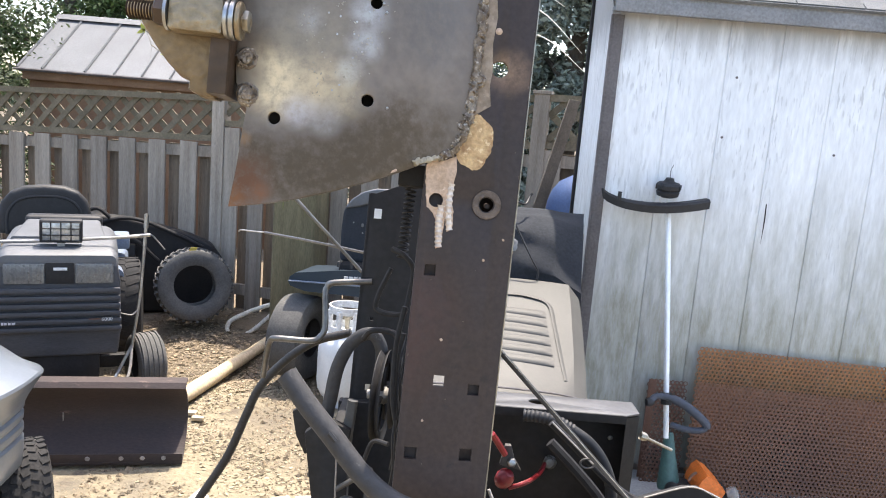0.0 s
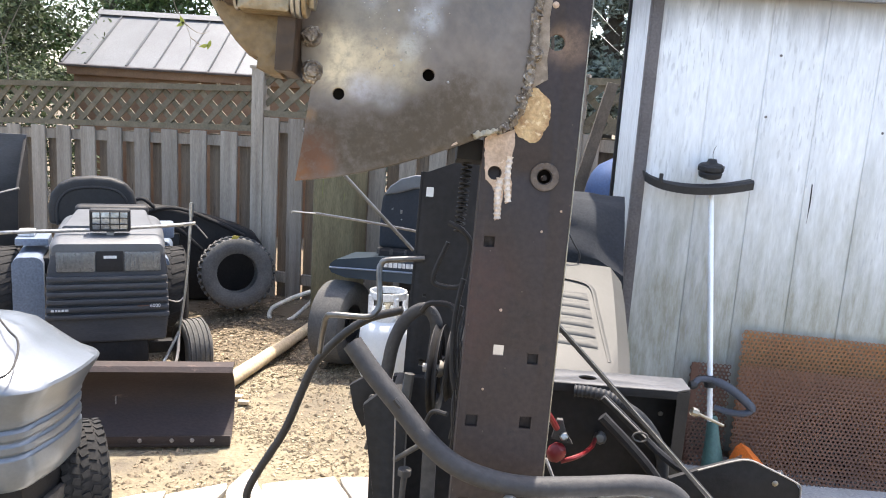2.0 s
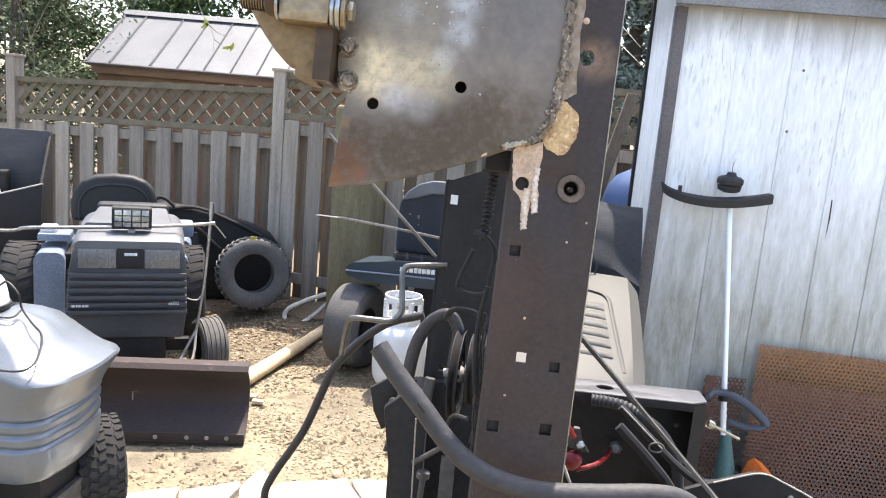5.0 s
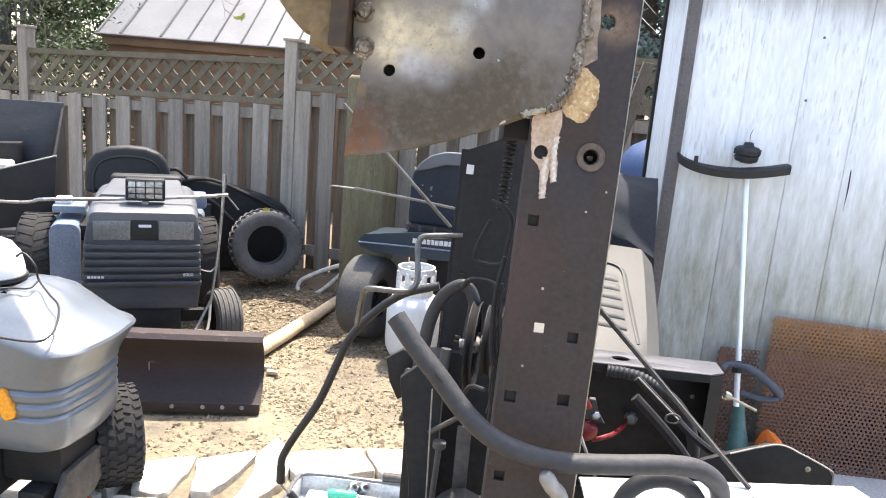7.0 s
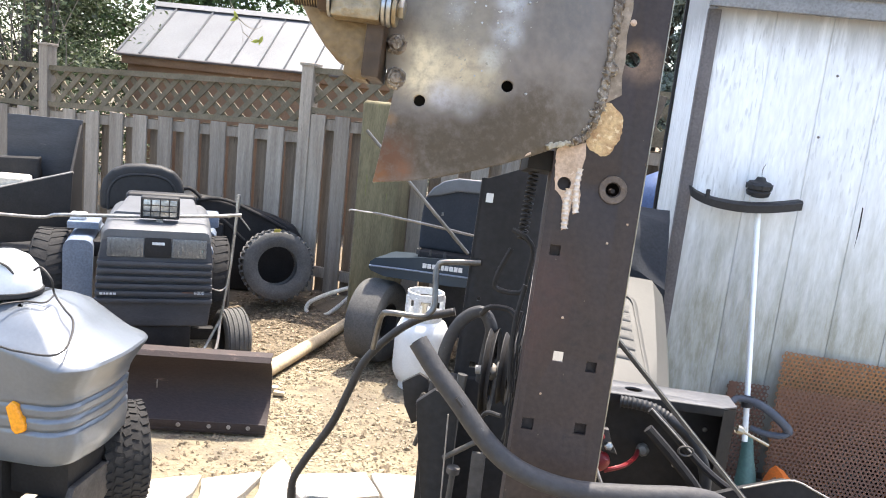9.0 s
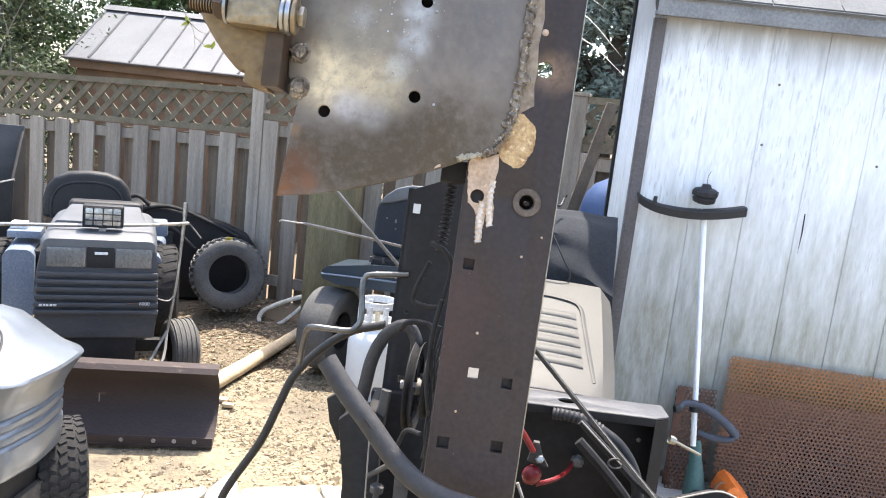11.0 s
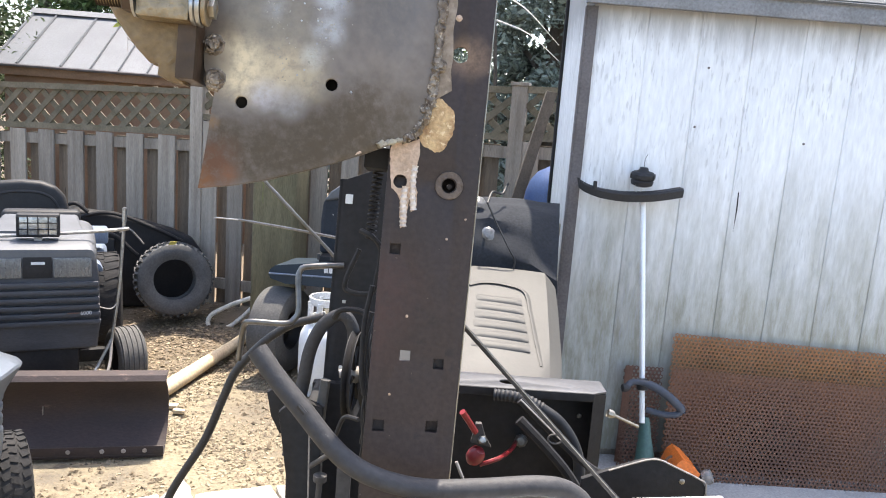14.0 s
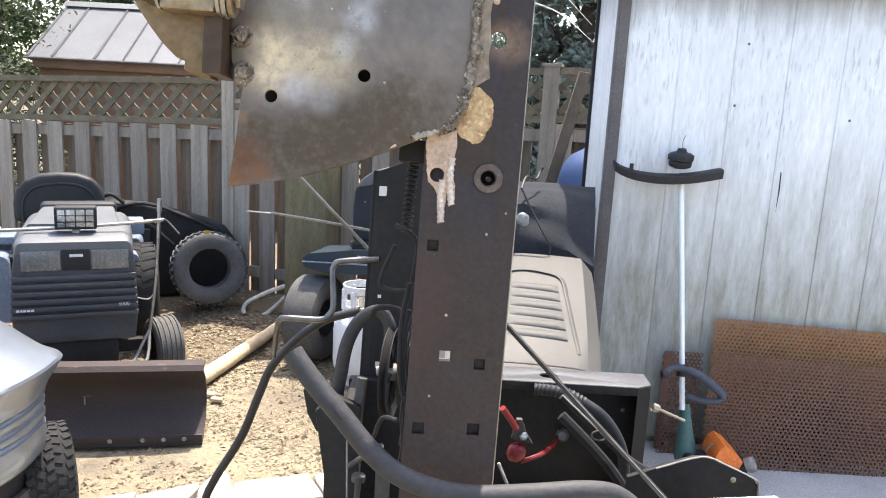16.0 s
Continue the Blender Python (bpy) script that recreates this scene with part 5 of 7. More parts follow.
for k in range(22):
    u = q.choice((0.0595, 0.0595, -0.0440, q.uniform(-0.042, 0.058)))
    v, r = q.uniform(-0.27, 0.2 if u < 0.0 else 0.42), q.uniform(0.0004, 0.0010)
    if -0.05 < u < 0.03 and v > 0.09:
        continue
    part("paint_chip", lathe([(0, 0.0005), (r * 0.7, 0.0004), (r, 0.0)], MAST @ Matrix.Translation((u, v, 0.0)) @ Matrix.Diagonal((1, q.uniform(0.6, 2.0), 1, 1)), 6), M_ring, rail)
# open electrics box behind the rail
bx = part("electrics_box", box(0.02, 0.378, 1.350, 1.356, 0.86, 1.117, 0.001), M_black, chassis, "open black steel box holding wiring")
# top is greyer than the box: its reflected light is put into the colour
part("box_top", sheet([[(0.02, 1.282), (0.352, 1.282), (0.378, 1.297), (0.378, 1.352), (0.02, 1.352)], [(0.196 + 0.017 * math.cos(2 * math.pi * k / 20), 1.316 + 0.013 * math.sin(2 * math.pi * k / 20)) for k in range(20)]], 0.004, 0.0006), mat("reflecting_black_sheet", (0.085, 0.085, 0.09), (0.05, 0.05, 0.052), 9, 0.35, 0.2, 0.1), bx, "black sheet top with a round hole, reflection painted grey", xf=Matrix.Translation((0, 0, 1.120)))
part("box_lip", box(0.02, 0.352, 1.2785, 1.2815, 1.106, 1.1215, 0.0008), M_black, bx)
part("box_side", box(0.375, 0.379, 1.297, 1.350, 0.86, 1.117, 0.0008), M_black, bx)
part("box_corner", prism([(0.352, 1.2800), (0.3785, 1.295), (0.3785, 1.298), (0.352, 1.283)], 0.86, 1.117, "xy"), M_black, bx)
part("box_floor", box(0.02, 0.375, 1.30, 1.350, 0.86, 0.864), M_black, bx)
part("box_leg", box(0.05, 0.36, 1.31, 1.35, 0.0, 0.86, 0.002), M_black, chassis, "black lower frame")
for x, z in ((0.345, 1.085), (0.345, 1.05), (0.155, 0.985), (0.30, 0.97)):
    part("screw", lathe([(0, 0.003), (0.004, 0.002), (0.005, 0)], aim((x, 1.349, z), (0, -1, 0)), 10), M_chrome, bx)
part("terminal", lathe([(0, 0.012), (0.008, 0.011), (0.013, 0.004), (0.013, 0)], aim((0.235, 1.340, 0.996), (-0.2, -1, 0.2)), 8), M_lens, bx, "pale grimy terminal")
sol = part("red_boot", lathe([(0, 0.018), (0.008, 0.017), (0.014, 0.010), (0.016, 0), (0.014, -0.010), (0.008, -0.018), (0, -0.021)], aim((0.136, 1.20, 1.024), (0.4, -0.4, 0.8)), 20), M_red, chassis, "glossy red rubber terminal boot")
part("red_cable", tube([(0.145, 1.20, 1.008), (0.165, 1.20, 1.016), (0.185, 1.22, 1.016), (0.208, 1.27, 1.008), (0.222, 1.32, 1.000)], 0.0042, 9), M_red, chassis, "red battery cable")
part("red_cable", tube([(0.105, 1.17, 1.115), (0.118, 1.18, 1.095), (0.132, 1.19, 1.072)], 0.0055, 9), M_red, chassis, "red battery cable")
part("solenoid_bracket", rough_up(prism([(0.125, 1.050), (0.132, 1.085), (0.142, 1.085), (0.150, 1.062), (0.162, 1.043)], 1.195, 1.205, "xz", 0.001), 0.001, 40), M_dusty, chassis, "dull metal solenoid bracket")
part("solenoid_nut", lathe([(0, 0.008), (0.006, 0.007), (0.008, 0.003), (0.008, 0)], aim((0.145, 1.194, 1.057), (0.1, -1, 0.3)), 6), M_chrome, chassis)
part("wire_loom", tube([(0.168, 1.27, 1.112), (0.195, 1.262, 1.114), (0.225, 1.258, 1.110), (0.252, 1.255, 1.098)], 0.0105, 10, 6, rings=0.12, pitch=0.006), M_plastic, chassis, "black corrugated wire loom")
part("black_hose", tube([(0.250, 1.255, 1.099), (0.285, 1.25, 1.078), (0.312, 1.245, 1.045), (0.328, 1.24, 1.005), (0.33, 1.23, 0.96)], 0.0105, 10), M_plastic, chassis, "black rubber hose")
part("gate_lever", tube([(0.200, 1.17, 1.142), (0.235, 1.165, 1.112), (0.272, 1.16, 1.080), (0.30, 1.15, 1.058), (0.335, 1.14, 1.038), (0.37, 1.135, 1.030), (0.41, 1.13, 1.031)], 0.0065, 8, 5), M_black, chassis, "bent black lever")
part("lever_edge", tube([(0.200, 1.163, 1.146), (0.235, 1.158, 1.116), (0.272, 1.153, 1.084)], 0.0016, 5, 3), M_pipe, chassis)
part("lever_ring", tube([(0.262 + 0.012 * math.cos(a), 1.150, 1.086 + 0.008 * math.sin(a)) for a in (2 * math.pi * k / 12 for k in range(13))], 0.0018, 6, 2), M_dusty, chassis)
part("lever_grip", tube([(0.36, 1.125, 1.034), (0.385, 1.12, 1.030), (0.418, 1.118, 1.035)], 0.007, 8), M_pipe, chassis, "bare worn lever end")
part("black_lever", tube([(0.205, 1.19, 1.10), (0.25, 1.18, 1.06), (0.29, 1.17, 1.02), (0.32, 1.16, 0.98)], 0.009, 8), M_black, chassis)
part("side_link", rod((0.392, 1.30, 1.078), (0.45, 1.31, 1.052), 0.0027), M_zinc, chassis, "bright link rod")
part("side_link_nut", lathe([(0, 0.008), (0.006, 0.007), (0.008, 0.002), (0.008, -0.006)], aim((0.392, 1.30, 1.078), (0.9, 0, -0.3)), 8), M_zinc, chassis)
part("black_guard", prism([(0.300, 1.045), (0.342, 1.063), (0.398, 1.084), (0.422, 1.086), (0.445, 1.077), (0.493, 1.056), (0.502, 1.044), (0.506, 0.85), (0.30, 0.85)], 1.095, 1.105, "xz", 0.002), M_black, chassis, "black steel guard plate")
part("guard_rim", tube([(0.342, 1.094, 1.0635), (0.398, 1.094, 1.0845), (0.422, 1.094, 1.0865), (0.445, 1.094, 1.0775), (0.493, 1.094, 1.0565), (0.502, 1.094, 1.044), (0.503, 1.094, 1.01)], 0.0016, 5, 3), M_pipe, chassis)
part("guard_bolt", lathe([(0, 0.002), (0.004, 0.001), (0.005, 0)], aim((0.462, 1.094, 1.052), (0, -1, 0)), 8), M_zinc, chassis)
base = part("base_plate", prism([(0.081, 0.86), (0.494, 1.02), (0.525, 0.96), (0.515, 0.74), (0.09, 0.70)], -0.002, 0.002, "xy", 0.0006), M_whitemetal, chassis, "white painted steel base plate")
for v in base.data.vertices:
    v.co.z += 1.126 - 0.118 * v.co.x
part("base_hole", lathe([(0, 0.0008), (0.0075, 0.0008), (0.008, 0)], aim((0.318, 0.905, 1.0905), (0.118, 0, 1)), 14), M_black, base, "dark bolt hole")
part("base_edge", box(0.09, 0.50, 0.742, 0.748, 0.80, 1.06, 0.001), M_black, chassis, "black frame under the base plate", xf=None)
part("thin_link", rod((0.085, 0.92, 1.145), (0.12, 0.91, 1.07), 0.0022), M_pipe, chassis)

# hoses and control cables
part("vent_hose", tube([(-0.157, 0.790, 1.326), (-0.132, 0.782, 1.297), (-0.101, 0.773, 1.266), (-0.066, 0.765, 1.229), (-0.034, 0.760, 1.206), (0.004, 0.758, 1.193), (0.048, 0.760, 1.187), (0.108, 0.768, 1.188), (0.165, 0.778, 1.190), (0.200, 0.788, 1.184), (0.224, 0.798, 1.168), (0.238, 0.810, 1.146), (0.250, 0.83, 1.10)], 0.0115, 14, 8), M_hose, chassis, "thick dusty grey rubber hose with open end")
part("hose_bore", lathe([(0, 0.0006), (0.0078, 0.0006), (0.0080, -0.0005)], aim((-0.1573, 0.7901, 1.3264), (-0.65, 0.2, 0.75)), 14), M_plastic, chassis)
part("hose_clip", tube([(-0.103, 0.759, 1.276), (-0.095, 0.757, 1.268)], 0.003, 6, 0), M_plastic, chassis)
part("hose_flange", lathe([(0.011, 0.0), (0.020, 0.0), (0.020, 0.003), (0.011, 0.003)], aim((0.243, 0.82, 1.128), (0.1, -0.1, 1)), 20, True), M_chrome, chassis, "bright metal hose ring")
part("loop_hose", tube([(0.118, 0.80, 1.09), (0.126, 0.80, 1.130), (0.143, 0.80, 1.152), (0.171, 0.80, 1.161), (0.198, 0.80, 1.152), (0.214, 0.80, 1.13), (0.225, 0.80, 1.09)], 0.0105, 12), M_plastic, chassis, "black looped rubber hose")
part("control_cable", tube([(-0.150, 1.295, 1.230), (-0.165, 1.295, 1.225), (-0.215, 1.30, 1.206), (-0.265, 1.30, 1.167), (-0.309, 1.30, 1.113), (-0.332, 1.30, 1.058), (-0.364, 1.30, 0.974), (-0.411, 1.30, 0.891), (-0.432, 1.30, 0.846), (-0.434, 1.30, 0.815)], 0.0078, 10, 6, rings=0.05, pitch=0.006), M_cable, chassis, "black corrugated control cable")
part("cable_ferrule", rod((-0.434, 1.30, 0.826), (-0.434, 1.30, 0.792), 0.0088), M_cable, chassis)
part("cable_wire", tube([(-0.434, 1.30, 0.792), (-0.428, 1.30, 0.781), (-0.415, 1.30, 0.771)], 0.0027, 6), M_zinc, chassis)
part("cable_end", rod((-0.415, 1.30, 0.771), (-0.392, 1.30, 0.745), 0.0078), M_plastic, chassis)
part("bent_bar", tube([(-0.280, 1.20, 1.170), (-0.272, 1.185, 1.215), (-0.264, 1.17, 1.242), (-0.250, 1.16, 1.250), (-0.198, 1.165, 1.249), (-0.184, 1.17, 1.256), (-0.178, 1.175, 1.272), (-0.183, 1.19, 1.318), (-0.181, 1.195, 1.332), (-0.170, 1.195, 1.340), (-0.11, 1.20, 1.346)], 0.0050, 10, 6), M_tarnish, chassis, "bent bright metal handle bar")
part("stay_rod", rod((-0.349, 1.315, 1.541), (-0.139, 1.309, 1.338), 0.0032), M_tarnish, chassis, "dull straight metal stay rod")
part("thin_rod", tube([(-0.345, 1.432, 1.375), (-0.24, 1.36, 1.377), (-0.130, 1.30, 1.374)], 0.0024, 8, 3), M_tarnish, chassis, "thin metal rod with wire tip")
part("wire_tip", tube([(-0.401, 1.455, 1.369), (-0.396, 1.452, 1.373), (-0.37, 1.44, 1.374), (-0.345, 1.432, 1.375)], 0.0014, 6, 4), M_chrome, chassis)
part("push_rod", rod((0.060, 0.955, 1.346), (0.318, 0.935, 1.092), 0.0036), M_cable, chassis, "thin black push rod")
part("push_rod_sheen", rod((0.062, 0.9512, 1.3475), (0.318, 0.9312, 1.0945), 0.0005, 5), M_zinc, chassis)
part("hand_lever", tube([(0.030, 0.75, 1.171), (0.036, 0.75, 1.162), (0.05, 0.752, 1.140), (0.07, 0.756, 1.05)], 0.0092, 12), M_pipe, chassis, "pale worn lever with rounded end")
part("hand_lever_tip", lathe([(0, 0.0095), (0.006, 0.0075), (0.0092, 0.001), (0.0092, -0.002)], aim((0.030, 0.75, 1.171), (-0.5, 0, 0.86)), 14), M_pipe, chassis)
# ---- wheels ----
def tyre(parent, at, axis, R, w, rim, material, lugs=0, lug_h=0.012, label="", ribs=0, rim_mat=None, name="wheel"):
    """A wheel: tyre with tread, rim and hub; the tyre is open where it has no rim."""
    m = aim(at, axis)
    h = w / 2
    prof = [(rim, -h * 0.75), (rim + (R - rim) * 0.35, -h * 0.98), (rim + (R - rim) * 0.7, -h), (R * 0.965, -h * 0.86), (R, -h * 0.6), (R * 1.004, 0), (R, h * 0.6), (R * 0.965, h * 0.86), (rim + (R - rim) * 0.7, h), (rim + (R - rim) * 0.35, h * 0.98), (rim, h * 0.75), (rim + 0.012, h * 0.6), (R - 0.03, h * 0.5), (R - 0.03, -h * 0.5), (rim + 0.012, -h * 0.6)]
    wheel = part(name, lathe(prof, m, 44, True), material, parent, label)
    if lugs:
        bms = []
        for k in range(lugs):
            a = 2 * math.pi * k / lugs
            if "block" in label:
                for j in range(5):
                    b = box(-0.30 * 2 * math.pi * R / lugs, 0.30 * 2 * math.pi * R / lugs, -0.01, lug_h, -h * 0.15, h * 0.15)
                    b.transform(Matrix.Rotation(a + math.pi / lugs * (j % 2), 4, "Z") @ Matrix.Translation((0, R - 0.001 - 0.0008 * (j - 2) ** 2, (j - 2) * h * 0.37)) @ Matrix.Rotation(0.35 * (-1) ** j, 4, "Y"))
                    bms.append(b)
                continue
            for sgn in (-1, 1):
                b = box(-0.35 * math.pi * R / lugs, 0.35 * math.pi * R / lugs, -0.02, lug_h, 0.0, h * 0.82)
                b.transform(Matrix.Rotation(a + (math.pi / lugs if sgn < 0 else 0), 4, "Z") @ Matrix.Translation((0, R - 0.004, 0)) @ Matrix.Rotation(sgn * 0.35, 4, "Y") @ Matrix.Scale(sgn, 4, (0, 0, 1)))
                bms.append(b)
        part("tread", join(*bms), material, wheel, smooth=False, xf=m)
    for k in range(ribs):
        z = -h * 0.7 + 1.4 * h * k / (ribs - 1)
        part("tread_rib", lathe([(R * 0.985, z - 0.006), (R + 0.006, z - 0.004), (R + 0.006, z + 0.004), (R * 0.985, z + 0.006)], m, 40), material, wheel)
    if rim_mat:
        part("rim", lathe([(rim + 0.006, h * 0.72), (rim - 0.004, h * 0.74), (rim - 0.012, h * 0.5), (rim * 0.75, h * 0.2), (rim * 0.4, h * 0.25), (0.03, h * 0.3), (0.03, -h * 0.3), (rim * 0.75, -h * 0.2), (rim - 0.012, -h * 0.5), (rim + 0.006, -h * 0.72)], m, 32, True), rim_mat, wheel)
        part("hub", lathe([(0, h * 0.5), (0.022, h * 0.48), (0.032, h * 0.28), (0.032, -h * 0.28), (0, -h * 0.3)], m, 14), M_black, wheel)
    return wheel


def local(c, yaw):
    return Matrix.Translation(c) @ Matrix.Rotation(radians(yaw), 4, "Z")


# ---- charcoal plough tractor ----
T1 = local((-1.72, 3.6, 0), 25)
AX1 = T1.to_3x3() @ Vector((1, 0, 0))
trac = thing("plough_tractor", "charcoal lawn tractor with headlights and a front blade", "lawn tractor", (-1.9, 4.1, 0))


def hood_section(y, x0, x1, z0, z1, r):
    n = 5
    pts = [(x0, y, z0)]
    for k in range(n + 1):
        a = math.pi - (math.pi / 2) * k / n
        pts.append((x0 + r + r * math.cos(a), y, z1 - r + r * math.sin(a)))
    for k in range(n + 1):
        a = math.pi / 2 - (math.pi / 2) * k / n
        pts.append((x1 - r + r * math.cos(a), y, z1 - r + r * math.sin(a)))
    pts.append((x1, y, z0))
    return pts


hood = part("hood", loft([hood_section(-0.005, -0.405, 0.105, 0.80, 0.842, 0.03), hood_section(0.03, -0.42, 0.115, 0.70, 0.862, 0.05), hood_section(0.3, -0.42, 0.115, 0.60, 0.885, 0.06), hood_section(0.62, -0.42, 0.11, 0.58, 0.895, 0.07), hood_section(0.72, -0.42, 0.11, 0.58, 0.87, 0.07)]), M_hoodgrey, trac, "faded grey hood", xf=T1)
part("hood_ridge", loft([hood_section(0.25, -0.38, 0.06, 0.87, 0.892, 0.015), hood_section(0.5, -0.36, 0.04, 0.88, 0.912, 0.02), hood_section(0.70, -0.35, 0.03, 0.86, 0.915, 0.02)]), M_hoodgrey, hood, xf=T1)
grille = part("grille", prism([(-0.43, 0.33), (0.115, 0.33), (0.13, 0.47), (0.125, 0.70), (0.105, 0.825), (-0.405, 0.825), (-0.43, 0.70), (-0.44, 0.47)], 0.0, 0.12, "xz", 0.012, 3), M_grille, trac, "charcoal plastic front grille", xf=T1)
part("engine_cover", box(-0.42, 0.11, 0.121, 0.72, 0.36, 0.70, 0.01), M_black, trac, xf=T1)
for k in range(6):
    z = 0.668 - k * 0.039
    part("slat", box(-0.432 - 0.002 * k, 0.122 + 0.002 * k, -0.022, 0.01, z - 0.012, z + 0.012, 0.006), M_grille, grille, xf=T1)
for x0, x1 in ((-0.388, -0.214), (-0.080, 0.092)):
    lens = part("headlight", box(x0, x1, -0.010, 0.012, 0.702, 0.802, 0.008), M_lens, grille, "ribbed clear headlight lens", xf=T1)
    for k in range(9):
        x = x0 + 0.014 + (x1 - x0 - 0.028) * k / 8
        part("lens_rib", box(x - 0.003, x + 0.003, -0.0125, -0.009, 0.71, 0.794, 0.001), M_lens, lens, xf=T1)
part("badge", box(-0.175, -0.115, -0.010, -0.001, 0.768, 0.782, 0.001), M_mark, grille, "pale badge of illegible letters", xf=T1)
part("centre_panel", box(-0.210, -0.085, -0.006, 0.004, 0.70, 0.806, 0.004), M_black, grille, xf=T1)
for x, w in ((-0.415, 0.014), (-0.396, 0.008), (-0.385, 0.012), (-0.368, 0.012), (-0.352, 0.014)):
    part("lettering", box(x, x + w, -0.025, -0.0215, 0.505, 0.516), M_mark, grille, xf=T1)
part("red_stripe", box(-0.02, 0.035, -0.025, -0.0215, 0.520, 0.525), M_rust, grille, xf=T1)
part("lettering", letters("6000", 0.026), M_mark, grille, "pale printed model number", smooth=False, xf=T1 @ Matrix.Translation((0.038, -0.0225, 0.513)) @ Matrix.Rotation(math.pi / 2, 4, "X"))
part("frame", box(-0.33, 0.03, 0.02, 1.3, 0.20, 0.34, 0.01), M_black, trac, xf=T1)
part("dashboard", box(-0.36, 0.04, 0.74, 0.86, 0.55, 0.93, 0.03, 3), M_plastic, trac, xf=T1)
seat = part("seat", rough_up(loft([hood_section(1.10, -0.46, -0.10, 0.70, 0.76, 0.03), hood_section(1.38, -0.46, -0.10, 0.72, 0.80, 0.03)]), 0.004, 8), M_plastic, trac, "black padded seat", xf=T1)
sb = [(-0.545, 0.74), (-0.548, 0.86), (-0.53, 0.94), (-0.48, 1.005), (-0.40, 1.040), (-0.29, 1.052), (-0.18, 1.045), (-0.10, 1.015), (-0.05, 0.955), (-0.03, 0.88), (-0.03, 0.74)]
part("seat_back", prism(sb, 1.22, 1.33, "xz", 0.035, 4), M_plastic, trac, "black rounded seat back", xf=T1)
part("seat_piping", tube([(p[0] * 0.80 - 0.058, 1.222, 0.74 + (p[1] - 0.74) * 0.78) for p in sb], 0.010, 8, 4), M_plastic, trac, xf=T1)
part("fender", loft([hood_section(0.80, -0.70, -0.535, 0.22, 0.615, 0.05), hood_section(1.45, -0.70, -0.535, 0.22, 0.63, 0.05)]), M_fender, trac, "pale blue-grey fender", xf=T1)
part("fender", loft([hood_section(0.85, 0.04, 0.16, 0.42, 0.60, 0.05), hood_section(1.45, 0.04, 0.20, 0.42, 0.62, 0.05)]), M_fender, trac, "pale blue-grey fender", xf=T1)
part("fender_deck", box(-0.56, 0.10, 0.86, 1.45, 0.50, 0.60, 0.02), M_black, trac, xf=T1)
part("console", box(-0.70, -0.52, 0.95, 1.15, 0.655, 0.70, 0.01), M_fender, trac, xf=T1)
part("console_top", box(-0.69, -0.60, 1.0, 1.1, 0.70, 0.74, 0.01), M_whitemetal, trac, xf=T1)
part("rear_cover", box(0.02, 0.20, 1.15, 1.3, 0.66, 0.76, 0.02), M_fender, trac, xf=T1)
tyre(trac, T1 @ Vector((-0.80, 1.15, 0.31)), AX1, 0.30, 0.22, 0.16, M_blockrubber, 28, 0.008, "black lugged rear tyre", rim_mat=M_black)
tyre(trac, T1 @ Vector((0.17, 1.05, 0.315)), AX1, 0.305, 0.20, 0.15, M_blockrubber, 28, 0.008, "black lugged rear tyre", rim_mat=M_black)
tyre(trac, T1 @ Vector((0.262, 0.28, 0.178)), T1.to_3x3() @ Vector((1, 0.25, 0)), 0.168, 0.150, 0.09, M_rubber, 0, 0, "ribbed black front tyre", ribs=5, rim_mat=M_black)
tyre(trac, T1 @ Vector((-0.60, 0.32, 0.188)), T1.to_3x3() @ Vector((1, 0.25, 0)), 0.180, 0.135, 0.09, M_rubber, 0, 0, "ribbed black front tyre", ribs=5, rim_mat=M_black)
part("front_axle", box(-0.54, 0.20, 0.29, 0.35, 0.16, 0.23, 0.01), M_black, trac, xf=T1)
lamp = part("work_lamp", box(-0.242, -0.050, 0.09, 0.16, 0.886, 1.002, 0.012, 3), M_plastic, trac, "rectangular work lamp with wire guard", xf=T1)
part("lamp_glass", box(-0.228, -0.064, 0.082, 0.092, 0.900, 0.988, 0.004), M_lampglass, lamp, "silvered lamp glass", xf=T1)
for k in range(5):
    x = -0.236 + 0.18 * k / 4
    part("guard_wire", tube([(x, 0.075, 0.892), (x, 0.072, 0.996)], 0.0028, 6, 0), M_black, lamp, xf=T1)
for k in range(4):
    z = 0.896 + 0.096 * k / 3
    part("guard_wire", tube([(-0.238, 0.074, z), (-0.054, 0.074, z)], 0.0028, 6, 0), M_black, lamp, xf=T1)
part("lamp_foot", box(-0.165, -0.13, 0.10, 0.15, 0.855, 0.887, 0.004), M_pipe, lamp, xf=T1)
part("cross_bar", tube([(-0.66, 0.12, 0.872), (-0.60, 0.11, 0.882), (-0.24, 0.12, 0.892), (0.10, 0.12, 0.912), (0.268, 0.14, 0.925)], 0.0095, 8, 3), M_chrome, trac, "bright metal lift bar", xf=T1)
part("cross_bar", tube([(-0.66, 0.13, 0.868), (-0.72, 0.13, 0.860), (-0.90, 0.15, 0.862)], 0.008, 8, 3), M_pipe, trac, xf=T1)
part("lift_rod", tube([(0.250, 0.15, 1.035), (0.248, 0.15, 0.96), (0.222, 0.15, 0.60), (0.185, 0.13, 0.32)], 0.009, 8, 3), M_chrome, trac, "upright bright lift rod", xf=T1)
part("lift_rod_cap", rod((0.250, 0.15, 1.03), (0.248, 0.15, 0.96), 0.0125), M_chrome, trac, xf=T1)
part("rod_brace", tube([(0.185, 0.13, 0.33), (0.12, 0.05, 0.22), (0.05, -0.05, 0.12)], 0.008, 8, 3), M_chrome, trac, xf=T1)
